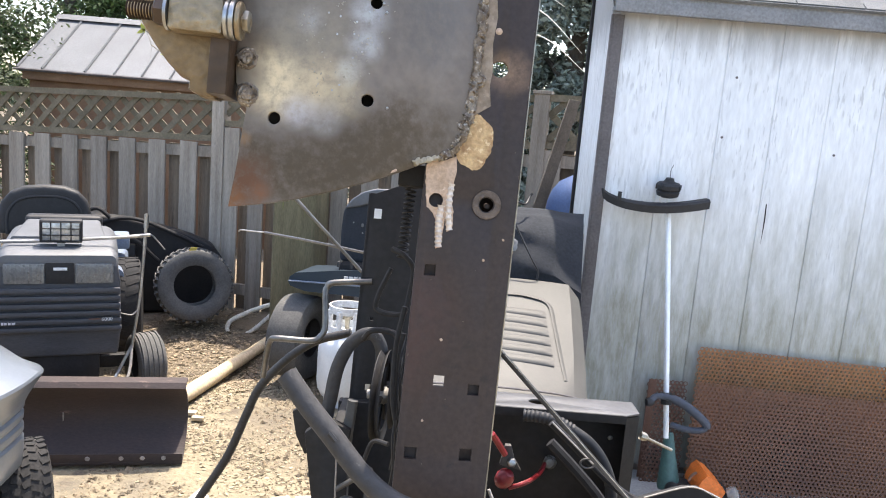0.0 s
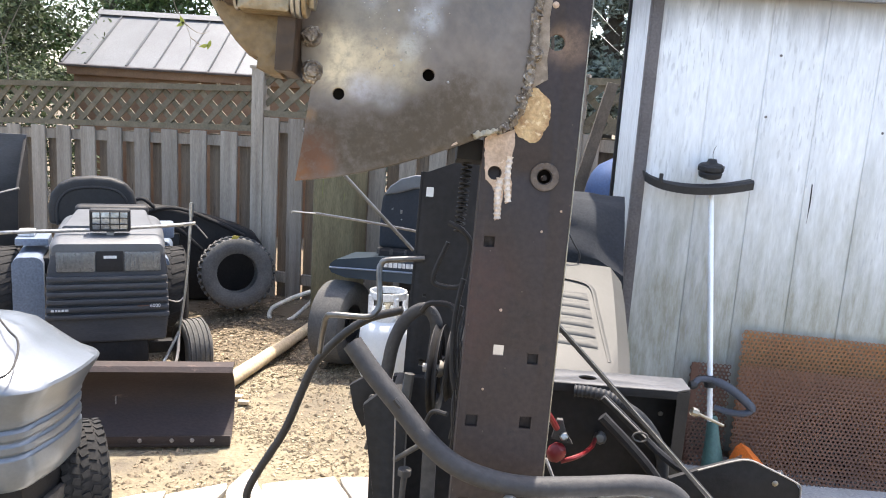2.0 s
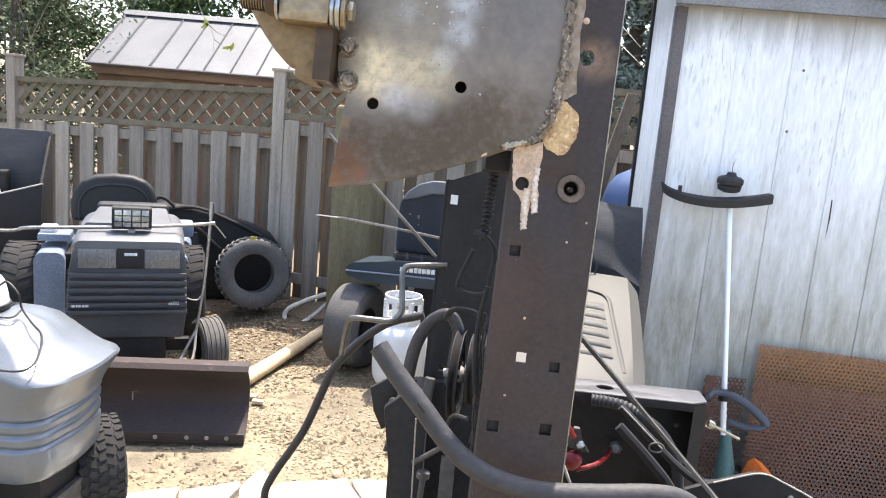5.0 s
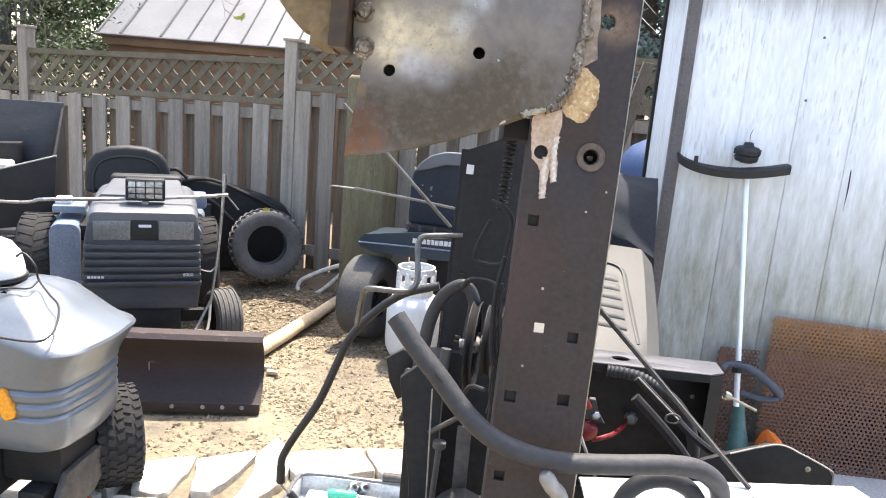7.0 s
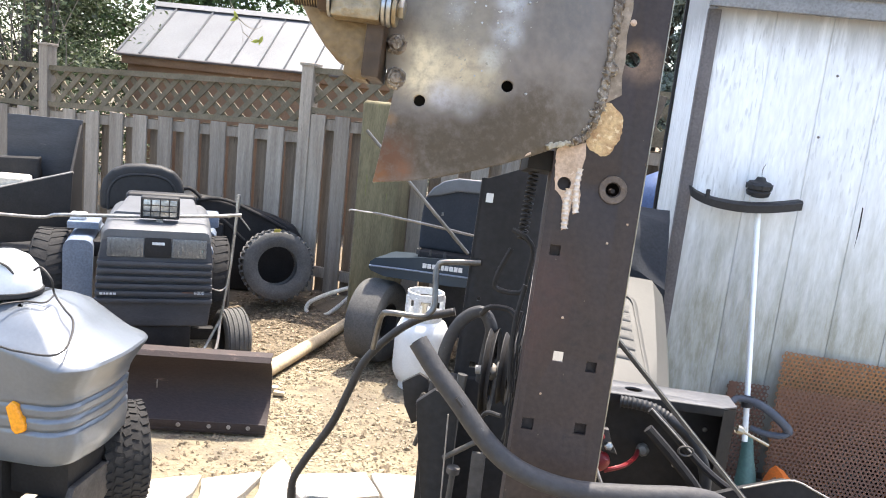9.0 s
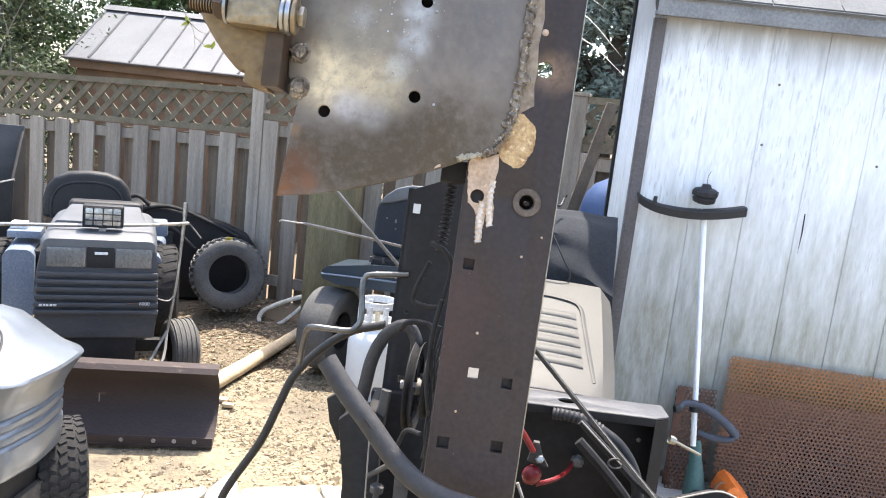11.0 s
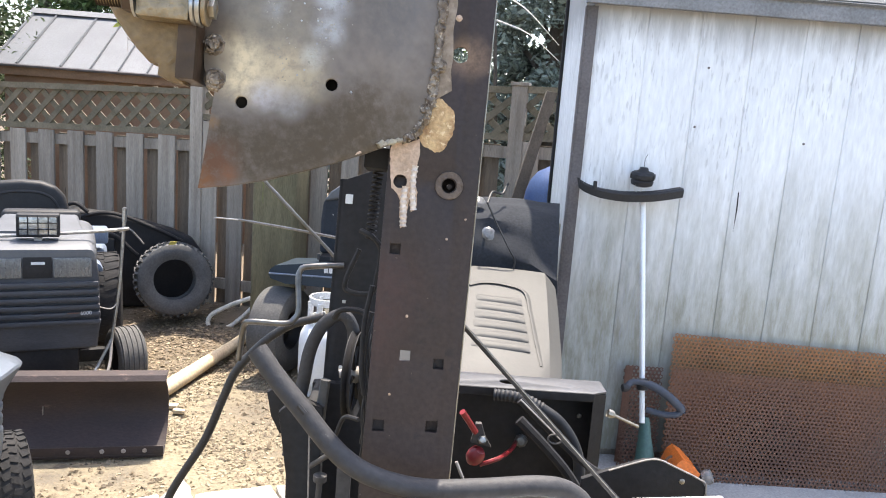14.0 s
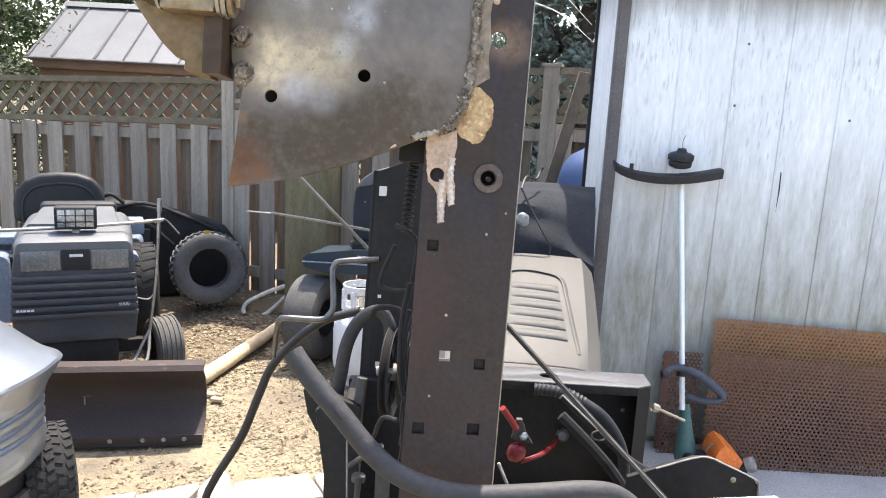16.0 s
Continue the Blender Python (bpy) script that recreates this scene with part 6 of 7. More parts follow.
part("rod_brace", tube([(0.185, 0.13, 0.33), (0.17, 0.05, 0.2), (0.11, -0.05, 0.12)], 0.008, 8, 3), M_pipe, trac, xf=T1)
part("rod_wire", tube([(0.21, 0.14, 0.52), (0.18, 0.12, 0.50), (0.12, 0.1, 0.52)], 0.004, 6, 4), M_pipe, trac, xf=T1)
# blade
TB = local((-1.45, 3.115, 0), 12)
prof = [(0.075, 0.352), (0.045, 0.356), (0.030, 0.340), (0.066, 0.29), (0.094, 0.22), (0.094, 0.16), (0.070, 0.09), (0.014, 0.03), (-0.012, 0.012), (-0.018, 0.012), (0.006, 0.035), (0.062, 0.092), (0.086, 0.16), (0.086, 0.22), (0.058, 0.288), (0.018, 0.342), (0.030, 0.364), (0.075, 0.366)]
blade = part("blade", loft([[(x, y * 1.45, z) for y, z in prof] for x in (-0.50, -0.2, 0.1, 0.335, 0.352)]), M_blade, trac, "curved dark rusty plough blade", xf=TB)
part("cutting_edge", rough_up(box(-0.50, 0.350, -0.024, -0.014, 0.0, 0.052, 0.002), 0.002, 12), M_blade, blade, "worn steel cutting edge", xf=TB)
for x in (-0.40, -0.24, -0.05, 0.09, 0.18, 0.27):
    part("bolt", lathe([(0, 0.006), (0.009, 0.005), (0.011, 0)], TB @ aim((x, -0.024, 0.032), (0, -1, 0.1)), 8), M_pipe, blade)
part("scratch", box(-0.19, -0.186, 0.116, 0.124, 0.15, 0.19), M_pipe, blade, xf=TB)
part("push_arm", box(-0.25, -0.17, 0.15, 0.5, 0.12, 0.20, 0.006), M_black, trac, xf=TB)

# ---- loose tyre and the black deck behind it ----
T2 = local((-1.95, 5.0, 0), 20)
loose = thing("spare_tyre", "worn grey lugged tyre leaning without a rim", "tyre", T2 @ Vector((0.235, 0, 0.10)))
tyre(loose, T2 @ Vector((0.240, 0.02, 0.372)), T2.to_3x3() @ Vector((0.10, -1, 0.14)), 0.252, 0.20, 0.140, M_rubber2, 34, 0.014, "grey weathered rubber carcass", name="carcass")
part("leaf", rough_up(prism([(0.20, 0.628), (0.245, 0.632), (0.26, 0.650), (0.215, 0.655)], -0.06, -0.055, "xz"), 0.006, 20), mat("yellow_leaf", (0.45, 0.38, 0.06), (0.3, 0.22, 0.04), 8, 0.6, 0, 0.1), loose, "yellow leaf on the tread", xf=T2)
deck = thing("mower_deck", "black steel mower deck leaning against the fence", "mower deck", T2 @ Vector((0, 0.32, 0.1)))
dk = [(-0.52, 0.10), (-0.52, 0.74), (-0.43, 0.815), (-0.2, 0.79), (0.04, 0.735), (0.22, 0.68), (0.37, 0.615), (0.45, 0.50), (0.44, 0.36), (0.36, 0.20), (0.25, 0.10)]
part("shell", rough_up(prism(dk, 0.28, 0.42, "xz", 0.03, 3), 0.008, 6), M_black, deck, "black pressed steel shell", xf=T2)
for pts in ([(-0.50, 0.25, 0.72), (-0.2, 0.24, 0.80), (0.1, 0.24, 0.70), (0.3, 0.25, 0.60)], [(-0.45, 0.25, 0.55), (-0.2, 0.22, 0.66), (0.0, 0.22, 0.5)], [(-0.48, 0.26, 0.83), (-0.40, 0.24, 0.86), (-0.32, 0.24, 0.80)]):
    part("tube", tube(pts, 0.014, 8), M_black, deck, xf=T2)
part("bolt_plate", rough_up(box(-0.38, -0.15, 0.23, 0.279, 0.35, 0.62, 0.02), 0.006, 9), M_plastic, deck, xf=T2)
part("bright_clip", tube([(-0.12, 0.235, 0.66), (-0.06, 0.23, 0.69), (0.0, 0.235, 0.63), (0.04, 0.23, 0.58)], 0.006, 6), M_pipe, deck, xf=T2)

# ---- black trailer tub ----
T3 = local((-3.2, 4.8, 0), 20)
cart = thing("garden_trailer", "black steel tipping trailer with raised side", "garden trailer", T3 @ Vector((-0.5, 0, 0)))
part("raised_panel", box(-0.345, 0.122, 0.0, 0.02, 0.80, 1.275, 0.004), M_grille, cart, "black raised side panel", xf=T3)
part("side_panel", prism([(-1.1, 0.34), (0.115, 0.50), (0.135, 0.945), (-1.1, 0.56)], -0.32, -0.30, "xz", 0.003), M_black, cart, "black sloping side panel", xf=T3)
part("end_panel", prism([(-0.30, 0.50), (0.02, 0.60), (0.02, 1.25), (0.0, 1.25), (-0.30, 0.90)], 0.105, 0.122, "yz", 0.002), M_black, cart, xf=T3)
part("tub_floor", box(-1.1, 0.11, -0.30, 0.02, 0.36, 0.40), M_black, cart, xf=T3)
part("top_edge", tube([(-1.1, -0.31, 0.563), (0.137, -0.31, 0.948)], 0.009, 6, 0), M_pipe, cart, xf=T3)
part("load", rough_up(box(-0.9, -0.14, -0.28, -0.12, 0.66, 0.90, 0.05, 3), 0.03, 5), M_rope, cart, "pale sacking in the trailer", xf=T3)
part("load", rough_up(box(-0.55, -0.10, -0.12, -0.02, 0.70, 0.99, 0.04, 3), 0.04, 6), M_black, cart, "dark scraps in the trailer", xf=T3)
tyre(cart, T3 @ Vector((-0.25, -0.36, 0.22)), T3.to_3x3() @ Vector((0, 1, 0)), 0.21, 0.10, 0.11, M_rubber, 0, 0, "small black trailer tyre", rim_mat=M_black)
tyre(cart, T3 @ Vector((-0.25, 0.08, 0.22)), T3.to_3x3() @ Vector((0, 1, 0)), 0.21, 0.10, 0.11, M_rubber, 0, 0, "small black trailer tyre", rim_mat=M_black)

# ---- silver tractor ----
T4 = local((-1.28, 2.19, 0), 0)
silver = thing("silver_tractor", "silver-grey lawn tractor nose with ribbed cowl", "lawn tractor", (-1.7, 2.2, 0))
GROOVES = (0.570, 0.528, 0.484)


def nose(z, front, near, far, r=0.10, back=-1.1):
    """Plan of the cowl: straight flanks, rounded corners and a slightly bowed front; the shoulder climbs along the flanks."""
    pts = [(back, near), (-0.55, near), (-0.40, near), (-0.30, near)]
    for k in range(9):
        a = -math.pi / 2 + math.pi / 2 * k / 8
        pts.append((front - r + r * math.cos(a), near + r + r * math.sin(a)))
    for k in range(1, 5):
        u = k / 5
        pts.append((front + 0.012 * math.sin(math.pi * u), near + r + (far - near - 2 * r) * u))
    for k in range(9):
        a = math.pi / 2 * k / 8
        pts.append((front - r + r * math.cos(a), far - r + r * math.sin(a)))
    pts += [(-0.30, far), (-0.40, far), (-0.55, far), (back, far)]
    rise = 0.055 * max(0.0, min(1.0, (z - 0.60) / 0.08))
    cut = max([0.0] + [1 - abs(z - g) / 0.011 for g in GROOVES])
    out = []
    for x, y in pts:
        t = max(0.0, min(1.0, (-0.09 - x) / 0.14))
        zz = z + rise * t * t * (3 - 2 * t)
        if cut > 0 and x > -0.24:
            k = 0.011 * cut * min(1.0, (x + 0.24) / 0.06)
            mid = (near + far) / 2
            x, y = x - k * (0.7 if x > -0.1 else 0.0), y + math.copysign(k, mid - y) * min(1.0, abs(mid - y) / 0.1)
        out.append((x, y, zz))
    return out


lev = [(0.365, -0.075, -0.195, 0.20, 0.09), (0.38, -0.062, -0.205, 0.21, 0.10), (0.44, -0.058, -0.210, 0.215, 0.10)]
z = 0.465
while z < 0.596:
    lev.append((z, -0.060 + 0.09 * max(0.0, z - 0.54), -0.212, 0.218, 0.10))
    z += 0.0036
lev += [(0.62, -0.045, -0.217, 0.222, 0.10), (0.66, -0.022, -0.223, 0.228, 0.10), (0.690, -0.004, -0.228, 0.233, 0.10), (0.700, 0.000, -0.228, 0.233, 0.10), (0.709, -0.004, -0.223, 0.228, 0.10), (0.722, -0.032, -0.205, 0.212, 0.10), (0.748, -0.082, -0.175, 0.185, 0.10), (0.772, -0.135, -0.145, 0.158, 0.10), (0.792, -0.19, -0.110, 0.125, 0.09), (0.806, -0.26, -0.07, 0.085, 0.07), (0.812, -0.34, -0.025, 0.03, 0.026)]
cowl = part("cowl", loft([nose(*v) for v in lev]), M_silver, silver, "silver-grey rounded cowl with moulded grooves", xf=T4)
part("cowl_scratch", box(-0.0585, -0.0565, -0.052, -0.046, 0.425, 0.462), M_mark, cowl, "pale scratch", xf=T4)
part("cowl_scratch", box(-0.0585, -0.0565, -0.040, -0.036, 0.420, 0.445), M_mark, cowl, "pale scratch", xf=T4)
part("bumper", box(-0.33, -0.125, -0.10, 0.19, 0.20, 0.362, 0.012), M_black, silver, "black lower bumper", xf=T4)
part("axle_bracket", prism([(-0.16, 0.17), (-0.10, 0.25), (0.16, 0.25), (0.18, 0.19), (0.05, 0.10), (-0.12, 0.10)], -0.124, -0.10, "yz", 0.004), M_dusty, silver, "dusty front axle bracket", xf=T4)
part("chassis", box(-1.1, -0.335, -0.13, 0.13, 0.14, 0.36, 0.01), M_black, silver, xf=T4)
part("axle", box(-0.24, -0.15, -0.16, 0.24, 0.13, 0.199, 0.01), M_black, silver, xf=T4)
WHEEL_AXIS = Vector((0.80, 0.60, 0))
tyre(silver, Vector((-1.434, 2.470, 0.195)), WHEEL_AXIS, 0.186, 0.17, 0.095, M_blockrubber, 32, 0.007, "block-tread front tyre", rim_mat=M_black)
tyre(silver, Vector((-1.80, 1.98, 0.192)), WHEEL_AXIS, 0.170, 0.13, 0.095, M_blockrubber, 32, 0.007, "block-tread front tyre", rim_mat=M_black)
for y in (-0.42, 0.42):
    tyre(silver, T4 @ Vector((-1.45, y, 0.27)), Vector((0, 1, 0)), 0.265, 0.2, 0.13, M_blockrubber, 30, 0.008, "block-tread rear tyre", rim_mat=M_black)
part("rear_body", box(-1.75, -1.1, -0.35, 0.35, 0.30, 0.62, 0.06, 3), M_silver, silver, xf=T4)
part("marker_lamp", prism([(-0.256, 0.560), (-0.236, 0.582), (-0.220, 0.572), (-0.190, 0.505), (-0.196, 0.486), (-0.222, 0.474), (-0.236, 0.486)], -0.224, -0.200, "xz", 0.006, 3), M_amber, silver, "amber marker lamp", xf=T4)
cap = thing("work_light", "white domed light resting on the silver cowl", "work light", (-1.67, 2.16, 0.862))
DM = Matrix.Translation((-1.672, 2.158, 0.872))
part("dome", lathe([(0, 0.135), (0.03, 0.132), (0.068, 0.113), (0.092, 0.080), (0.102, 0.035), (0.104, 0.010)], DM, 30), M_white, cap, "white plastic dome")
part("rim", lathe([(0.100, 0.012), (0.110, 0.010), (0.110, -0.004), (0.07, -0.016), (0, -0.016)], DM, 30), M_plastic, cap, "dark rim")
part("strap", tube([(-1.72, 2.075, 0.985), (-1.655, 2.075, 0.985), (-1.625, 2.09, 0.972), (-1.605, 2.10, 0.945)], 0.008, 8, 4, flat=0.5), M_plastic, cap, "black plastic strap")
part("cord", tube([(-1.56, 2.13, 0.955), (-1.542, 2.144, 0.965), (-1.502, 2.138, 0.930), (-1.500, 2.150, 0.882), (-1.444, 2.118, 0.846), (-1.408, 2.106, 0.818), (-1.374, 2.045, 0.786), (-1.362, 1.985, 0.760), (-1.398, 1.962, 0.748), (-1.496, 1.955, 0.752), (-1.56, 1.955, 0.76), (-1.7, 1.956, 0.76)], 0.0035, 8), M_cable, cap, "thin dark cord")
part("cord", tube([(-1.500, 2.150, 0.878), (-1.499, 2.098, 0.866), (-1.557, 2.080, 0.866), (-1.60, 2.03, 0.862), (-1.66, 2.0, 0.835)], 0.003, 8), M_cable, cap, "thin dark cord")
# ---- heavy post and the blue tractor ----
gate_post = rough_up(prism([(-1.14, 4.86), (-0.86, 4.90), (-0.80, 5.10), (-1.10, 5.12)], -0.05, 1.62, "xy", 0.03, 3), 0.008, 4)
solo("timber_post", gate_post, M_post, "thick mossy olive-brown timber post standing in dirt", "post")

T5 = local((-0.6, 4.3, 0), -6)
blue = thing("blue_tractor", "dark blue lawn tractor with rounded hood and seat", "lawn tractor", (-0.45, 4.4, 0))
part("hood", loft([[(x, y, z - max(0.0, z - 0.62) * y * 1.2) for x, z in ((-0.29, 0.60), (-0.305, 0.622), (-0.298, 0.655), (-0.265, 0.682), (0.0, 0.722), (0.3, 0.745), (0.62, 0.75), (0.64, 0.70), (0.63, 0.60), (0.2, 0.575), (-0.2, 0.575))] for y in (0.0, 0.05, 0.42, 0.46)]), M_blue, blue, "dark blue rounded hood", xf=T5)
part("hood_line", tube([(-0.30, -0.006, 0.632), (0.0, -0.008, 0.640), (0.3, -0.008, 0.645), (0.6, -0.008, 0.648)], 0.006, 6, 3), M_fender, blue, "paler moulding line", xf=T5)
for k, (x, w) in enumerate(((0.035, 0.022), (0.064, 0.022), (0.093, 0.022), (0.122, 0.020), (0.148, 0.016), (0.170, 0.022), (0.198, 0.022), (0.226, 0.022), (0.254, 0.022))):
    part("lettering", box(x, x + w, -0.012, -0.002, 0.665 + 0.0006 * k, 0.692 + 0.0006 * k), M_mark, blue, "white bar of lettering", xf=T5)
sbk = [(-0.055, 0.74), (-0.055, 0.95), (-0.045, 1.06), (0.0, 1.125), (0.07, 1.175), (0.16, 1.20), (0.34, 1.205), (0.42, 1.16), (0.45, 1.05), (0.46, 0.74)]
part("seat_back", prism(sbk, 0.20, 0.32, "xz", 0.03, 4), mat("navy_vinyl", (0.012, 0.016, 0.023), (0.022, 0.026, 0.034), 8, 0.75, 0, 0.15), blue, "dark navy seat back", xf=T5)
part("seat_crest", prism([(-0.035, 1.07), (0.005, 1.13), (0.07, 1.18), (0.16, 1.208), (0.34, 1.212), (0.42, 1.168), (0.40, 1.13), (0.16, 1.125), (0.06, 1.09)], 0.185, 0.215, "xz", 0.012, 3), M_hoodgrey, blue, "pale grey seat crest", xf=T5)
for x, z, sx, sz in ((0.075, 0.965, 0.012, 0.022), (0.02, 0.985, 0.009, 0.009), (0.08, 0.925, 0.008, 0.008)):
    part("seat_mark", box(x, x + sx, 0.192, 0.199, z, z + sz, 0.002), M_lens, blue, xf=T5)
part("engine", rough_up(box(-0.03, 0.5, 0.10, 0.35, 0.66, 0.745, 0.012), 0.006, 12), M_black, blue, xf=T5)
for x in (-0.02, 0.06, 0.15):
    part("engine_fitting", lathe([(0, 0.016), (0.008, 0.014), (0.010, -0.02), (0, -0.022)], T5 @ Matrix.Translation((x, 0.06, 0.750)), 10), M_dusty, blue)
part("body", box(0.10, 0.5, 0.12, 0.40, 0.22, 0.58, 0.03), M_black, blue, xf=T5)
tyre(blue, Vector((-0.835, 4.42, 0.268)), Vector((0.96, -0.28, 0)), 0.258, 0.22, 0.12, M_rubber, 0, 0, "worn dusty smooth tyre", rim_mat=M_black)
tyre(blue, Vector((-0.10, 4.62, 0.268)), Vector((0.96, -0.28, 0)), 0.258, 0.22, 0.12, M_rubber, 0, 0, "worn dusty smooth tyre", rim_mat=M_black)

# ---- white gas bottle ----
tank = thing("gas_bottle", "white steel gas bottle with collar", "gas bottle", (-0.505, 4.08, 0))
TM = Matrix.Translation((-0.505, 4.08, 0.0)) @ Matrix.Diagonal((1, 1, 1.15, 1))
part("cylinder", lathe([(0, 0.03), (0.10, 0.03), (0.13, 0.045), (0.150, 0.08), (0.156, 0.12), (0.156, 0.27), (0.150, 0.31), (0.13, 0.345), (0.09, 0.365), (0, 0.372)], TM, 36), M_white, tank, "white rounded steel body")
part("foot_ring", lathe([(0.105, 0.0), (0.112, 0.0), (0.112, 0.05), (0.105, 0.05)], TM, 28, True), M_white, tank)
part("collar", lathe([(0.098, 0.35), (0.104, 0.35), (0.106, 0.40), (0.098, 0.40)], TM, 24, True), M_whitemetal, tank, "steel collar")
part("collar_rim", lathe([(0.098, 0.465), (0.106, 0.465), (0.108, 0.50), (0.098, 0.50)], TM, 24, True), M_whitemetal, tank)
for a in (0.3, 2.2, 3.6, 4.4, 5.3):
    part("collar_post", rod(TM @ Vector((0.102 * math.cos(a), 0.102 * math.sin(a), 0.38)), TM @ Vector((0.102 * math.cos(a), 0.102 * math.sin(a), 0.48)), 0.016), M_whitemetal, tank)
part("valve", lathe([(0, 0.47), (0.026, 0.465), (0.03, 0.44), (0.014, 0.42), (0.014, 0.37)], TM, 12), M_zinc, tank)

# ---- timber, rope ----
solo("timber_pole", rough_up(tube([(-1.375, 3.72, 0.042), (-1.339, 3.917, 0.044), (-1.248, 4.40, 0.046), (-1.137, 4.94, 0.06)], lambda u: 0.047 - 0.012 * u, 16, 6), 0.005, 9), M_log, "pale peeled timber pole lying on the dirt", "pole")
for at, s in (((-1.27, 3.72), 0.045), ((-1.20, 3.66), 0.03)):
    solo("wood_scrap", rough_up(box(at[0] - s, at[0] + s, at[1] - s * 0.5, at[1] + s * 0.5, 0.0, 0.02, 0.006), 0.006, 20), M_log, "small split scrap of pale wood on dirt", "wood scrap", "scraps by the pole")
hs = thing("garden_hose", "dirty white coiled hose lying by the post", "hose", (-1.4, 5.2, 0.05))
part("coil", tube([(-1.10, 5.13, 0.29), (-1.153, 5.12, 0.279), (-1.273, 5.12, 0.232), (-1.359, 5.12, 0.190), (-1.465, 5.11, 0.125), (-1.480, 5.09, 0.062), (-1.425, 5.07, 0.035), (-1.36, 5.08, 0.04)], 0.016, 9, 8), M_rope, hs)
part("coil", tube([(-1.10, 5.13, 0.25), (-1.15, 5.12, 0.224), (-1.242, 5.11, 0.130), (-1.31, 5.09, 0.068), (-1.36, 5.08, 0.04)], 0.015, 9, 8), M_rope, hs)

# ---- beige tractor under a cover ----
beige = thing("beige_tractor", "beige lawn tractor hood with louvres beside the shed", "lawn tractor", (0.3, 2.7, 0))


def bh(y, z, xl, xr, drop):
    """Cross section of the hood: crowned top, rolled edges, side skirts."""
    out = [(xl, y, z - drop), (xl, y, z - 0.06)]
    for k in range(13):
        u = k / 12
        e = min(u, 1 - u)
        out.append((xl + (xr - xl) * u, y, z - 0.05 * max(0.0, 1 - e / 0.07) ** 2 + 0.012 * math.sin(math.pi * u)))
    out += [(xr, y, z - 0.06), (xr + 0.006, y, z - drop)]
    return out


hood = part("hood", loft([bh(2.265, 0.60, -0.05, 0.505, 0.25), bh(2.27, 0.70, -0.05, 0.506, 0.35), bh(2.285, 0.752, -0.05, 0.508, 0.42), bh(2.31, 0.770, -0.05, 0.512, 0.44), bh(2.5, 0.858, -0.045, 0.532, 0.40), bh(2.75, 0.966, -0.02, 0.550, 0.42), bh(2.88, 1.018, 0.0, 0.556, 0.44), bh(2.905, 1.024, 0.0, 0.556, 0.44), bh(2.91, 1.00, 0.0, 0.556, 0.42)]), M_beige, beige, "beige painted hood")


def on_hood(x, y, up=0.0):
    zs = ((2.31, 0.782), (2.5, 0.870), (2.75, 0.978), (2.88, 1.030))
    for (a, za), (b, zb) in zip(zs, zs[1:]):
        if y <= b:
            return Vector((x, y, za + (zb - za) * (y - a) / (b - a) + up))
    return Vector((x, y, zs[-1][1] + up))


for k in range(6):
    y = 2.70 - k * 0.048
    x0, x1 = 0.225 - 0.004 * k, 0.400 + 0.002 * k
    secs = []
    for u in (0.0, 0.06, 0.16, 0.35, 0.65, 0.84, 0.94, 1.0):
        h = min(1.0, min(u, 1 - u) / 0.16) ** 0.7
        c = on_hood(x0 + (x1 - x0) * u, y - 0.012 * u, 0.0055)
        secs.append([c + Vector((0, dy, 0.43 * dy + up * h - 0.006 * (1 - h))) for dy, up in ((0.021, -0.0065), (0.010, -0.0012), (-0.002, 0.0006), (-0.010, -0.0006), (-0.017, -0.0045), (-0.018, -0.009), (0.021, -0.010))])
    part("louvre", loft(secs), M_beige, hood, "raised louvre")
part("hood_crease", tube([on_hood(0.20, 2.775, -0.003), on_hood(0.26, 2.795, -0.002), on_hood(0.34, 2.79, -0.002), on_hood(0.42, 2.755, -0.0055), on_hood(0.435, 2.64, -0.009), on_hood(0.442, 2.5, -0.010), on_hood(0.452, 2.38, -0.013)], 0.016, 12, 6, flat=0.22), M_beige, hood, "moulded crease")
part("hood_lip", tube([(-0.05, 2.30, 0.79), (0.2, 2.30, 0.795), (0.42, 2.30, 0.786), (0.50, 2.31, 0.765)], 0.004, 6, 4), M_trim, hood, "dark seam line")
part("body", box(0.0, 0.50, 2.32, 3.35, 0.18, 0.72, 0.03), M_black, beige)
for x in (-0.08, 0.58):
    tyre(beige, Vector((x, 2.55, 0.188)), Vector((1, 0, 0)), 0.182, 0.12, 0.09, M_rubber, 0, 0, "black front tyre", rim_mat=M_black)
    tyre(beige, Vector((x if x < 0 else 0.60, 3.2, 0.235)), Vector((1, 0, 0)), 0.23, 0.14, 0.11, M_rubber, 0, 0, "black rear tyre", rim_mat=M_black)


def cover(y, pts):
    return [(x, y, z) for x, z in pts]


cv = [cover(2.93, ((0.02, 0.70), (0.02, 0.98), (0.12, 1.06), (0.30, 1.08), (0.46, 1.05), (0.57, 0.99), (0.58, 0.70))), cover(3.0, ((0.0, 0.68), (0.02, 1.10), (0.12, 1.20), (0.28, 1.225), (0.44, 1.18), (0.575, 1.08), (0.59, 0.68))), cover(3.14, ((0.0, 0.66), (0.02, 1.20), (0.12, 1.262), (0.28, 1.265), (0.46, 1.258), (0.59, 1.22), (0.605, 0.66))), cover(3.27, ((0.0, 0.66), (0.02, 1.22), (0.12, 1.278), (0.28, 1.282), (0.46, 1.280), (0.61, 1.278), (0.63, 0.66))), cover(3.40, ((0.0, 0.66), (0.02, 1.20), (0.12, 1.25), (0.28, 1.25), (0.46, 1.25), (0.61, 1.25), (0.63, 0.66)))]
bm = loft(cv)
bmesh.ops.subdivide_edges(bm, edges=bm.edges[:], cuts=5, use_grid_fill=True)
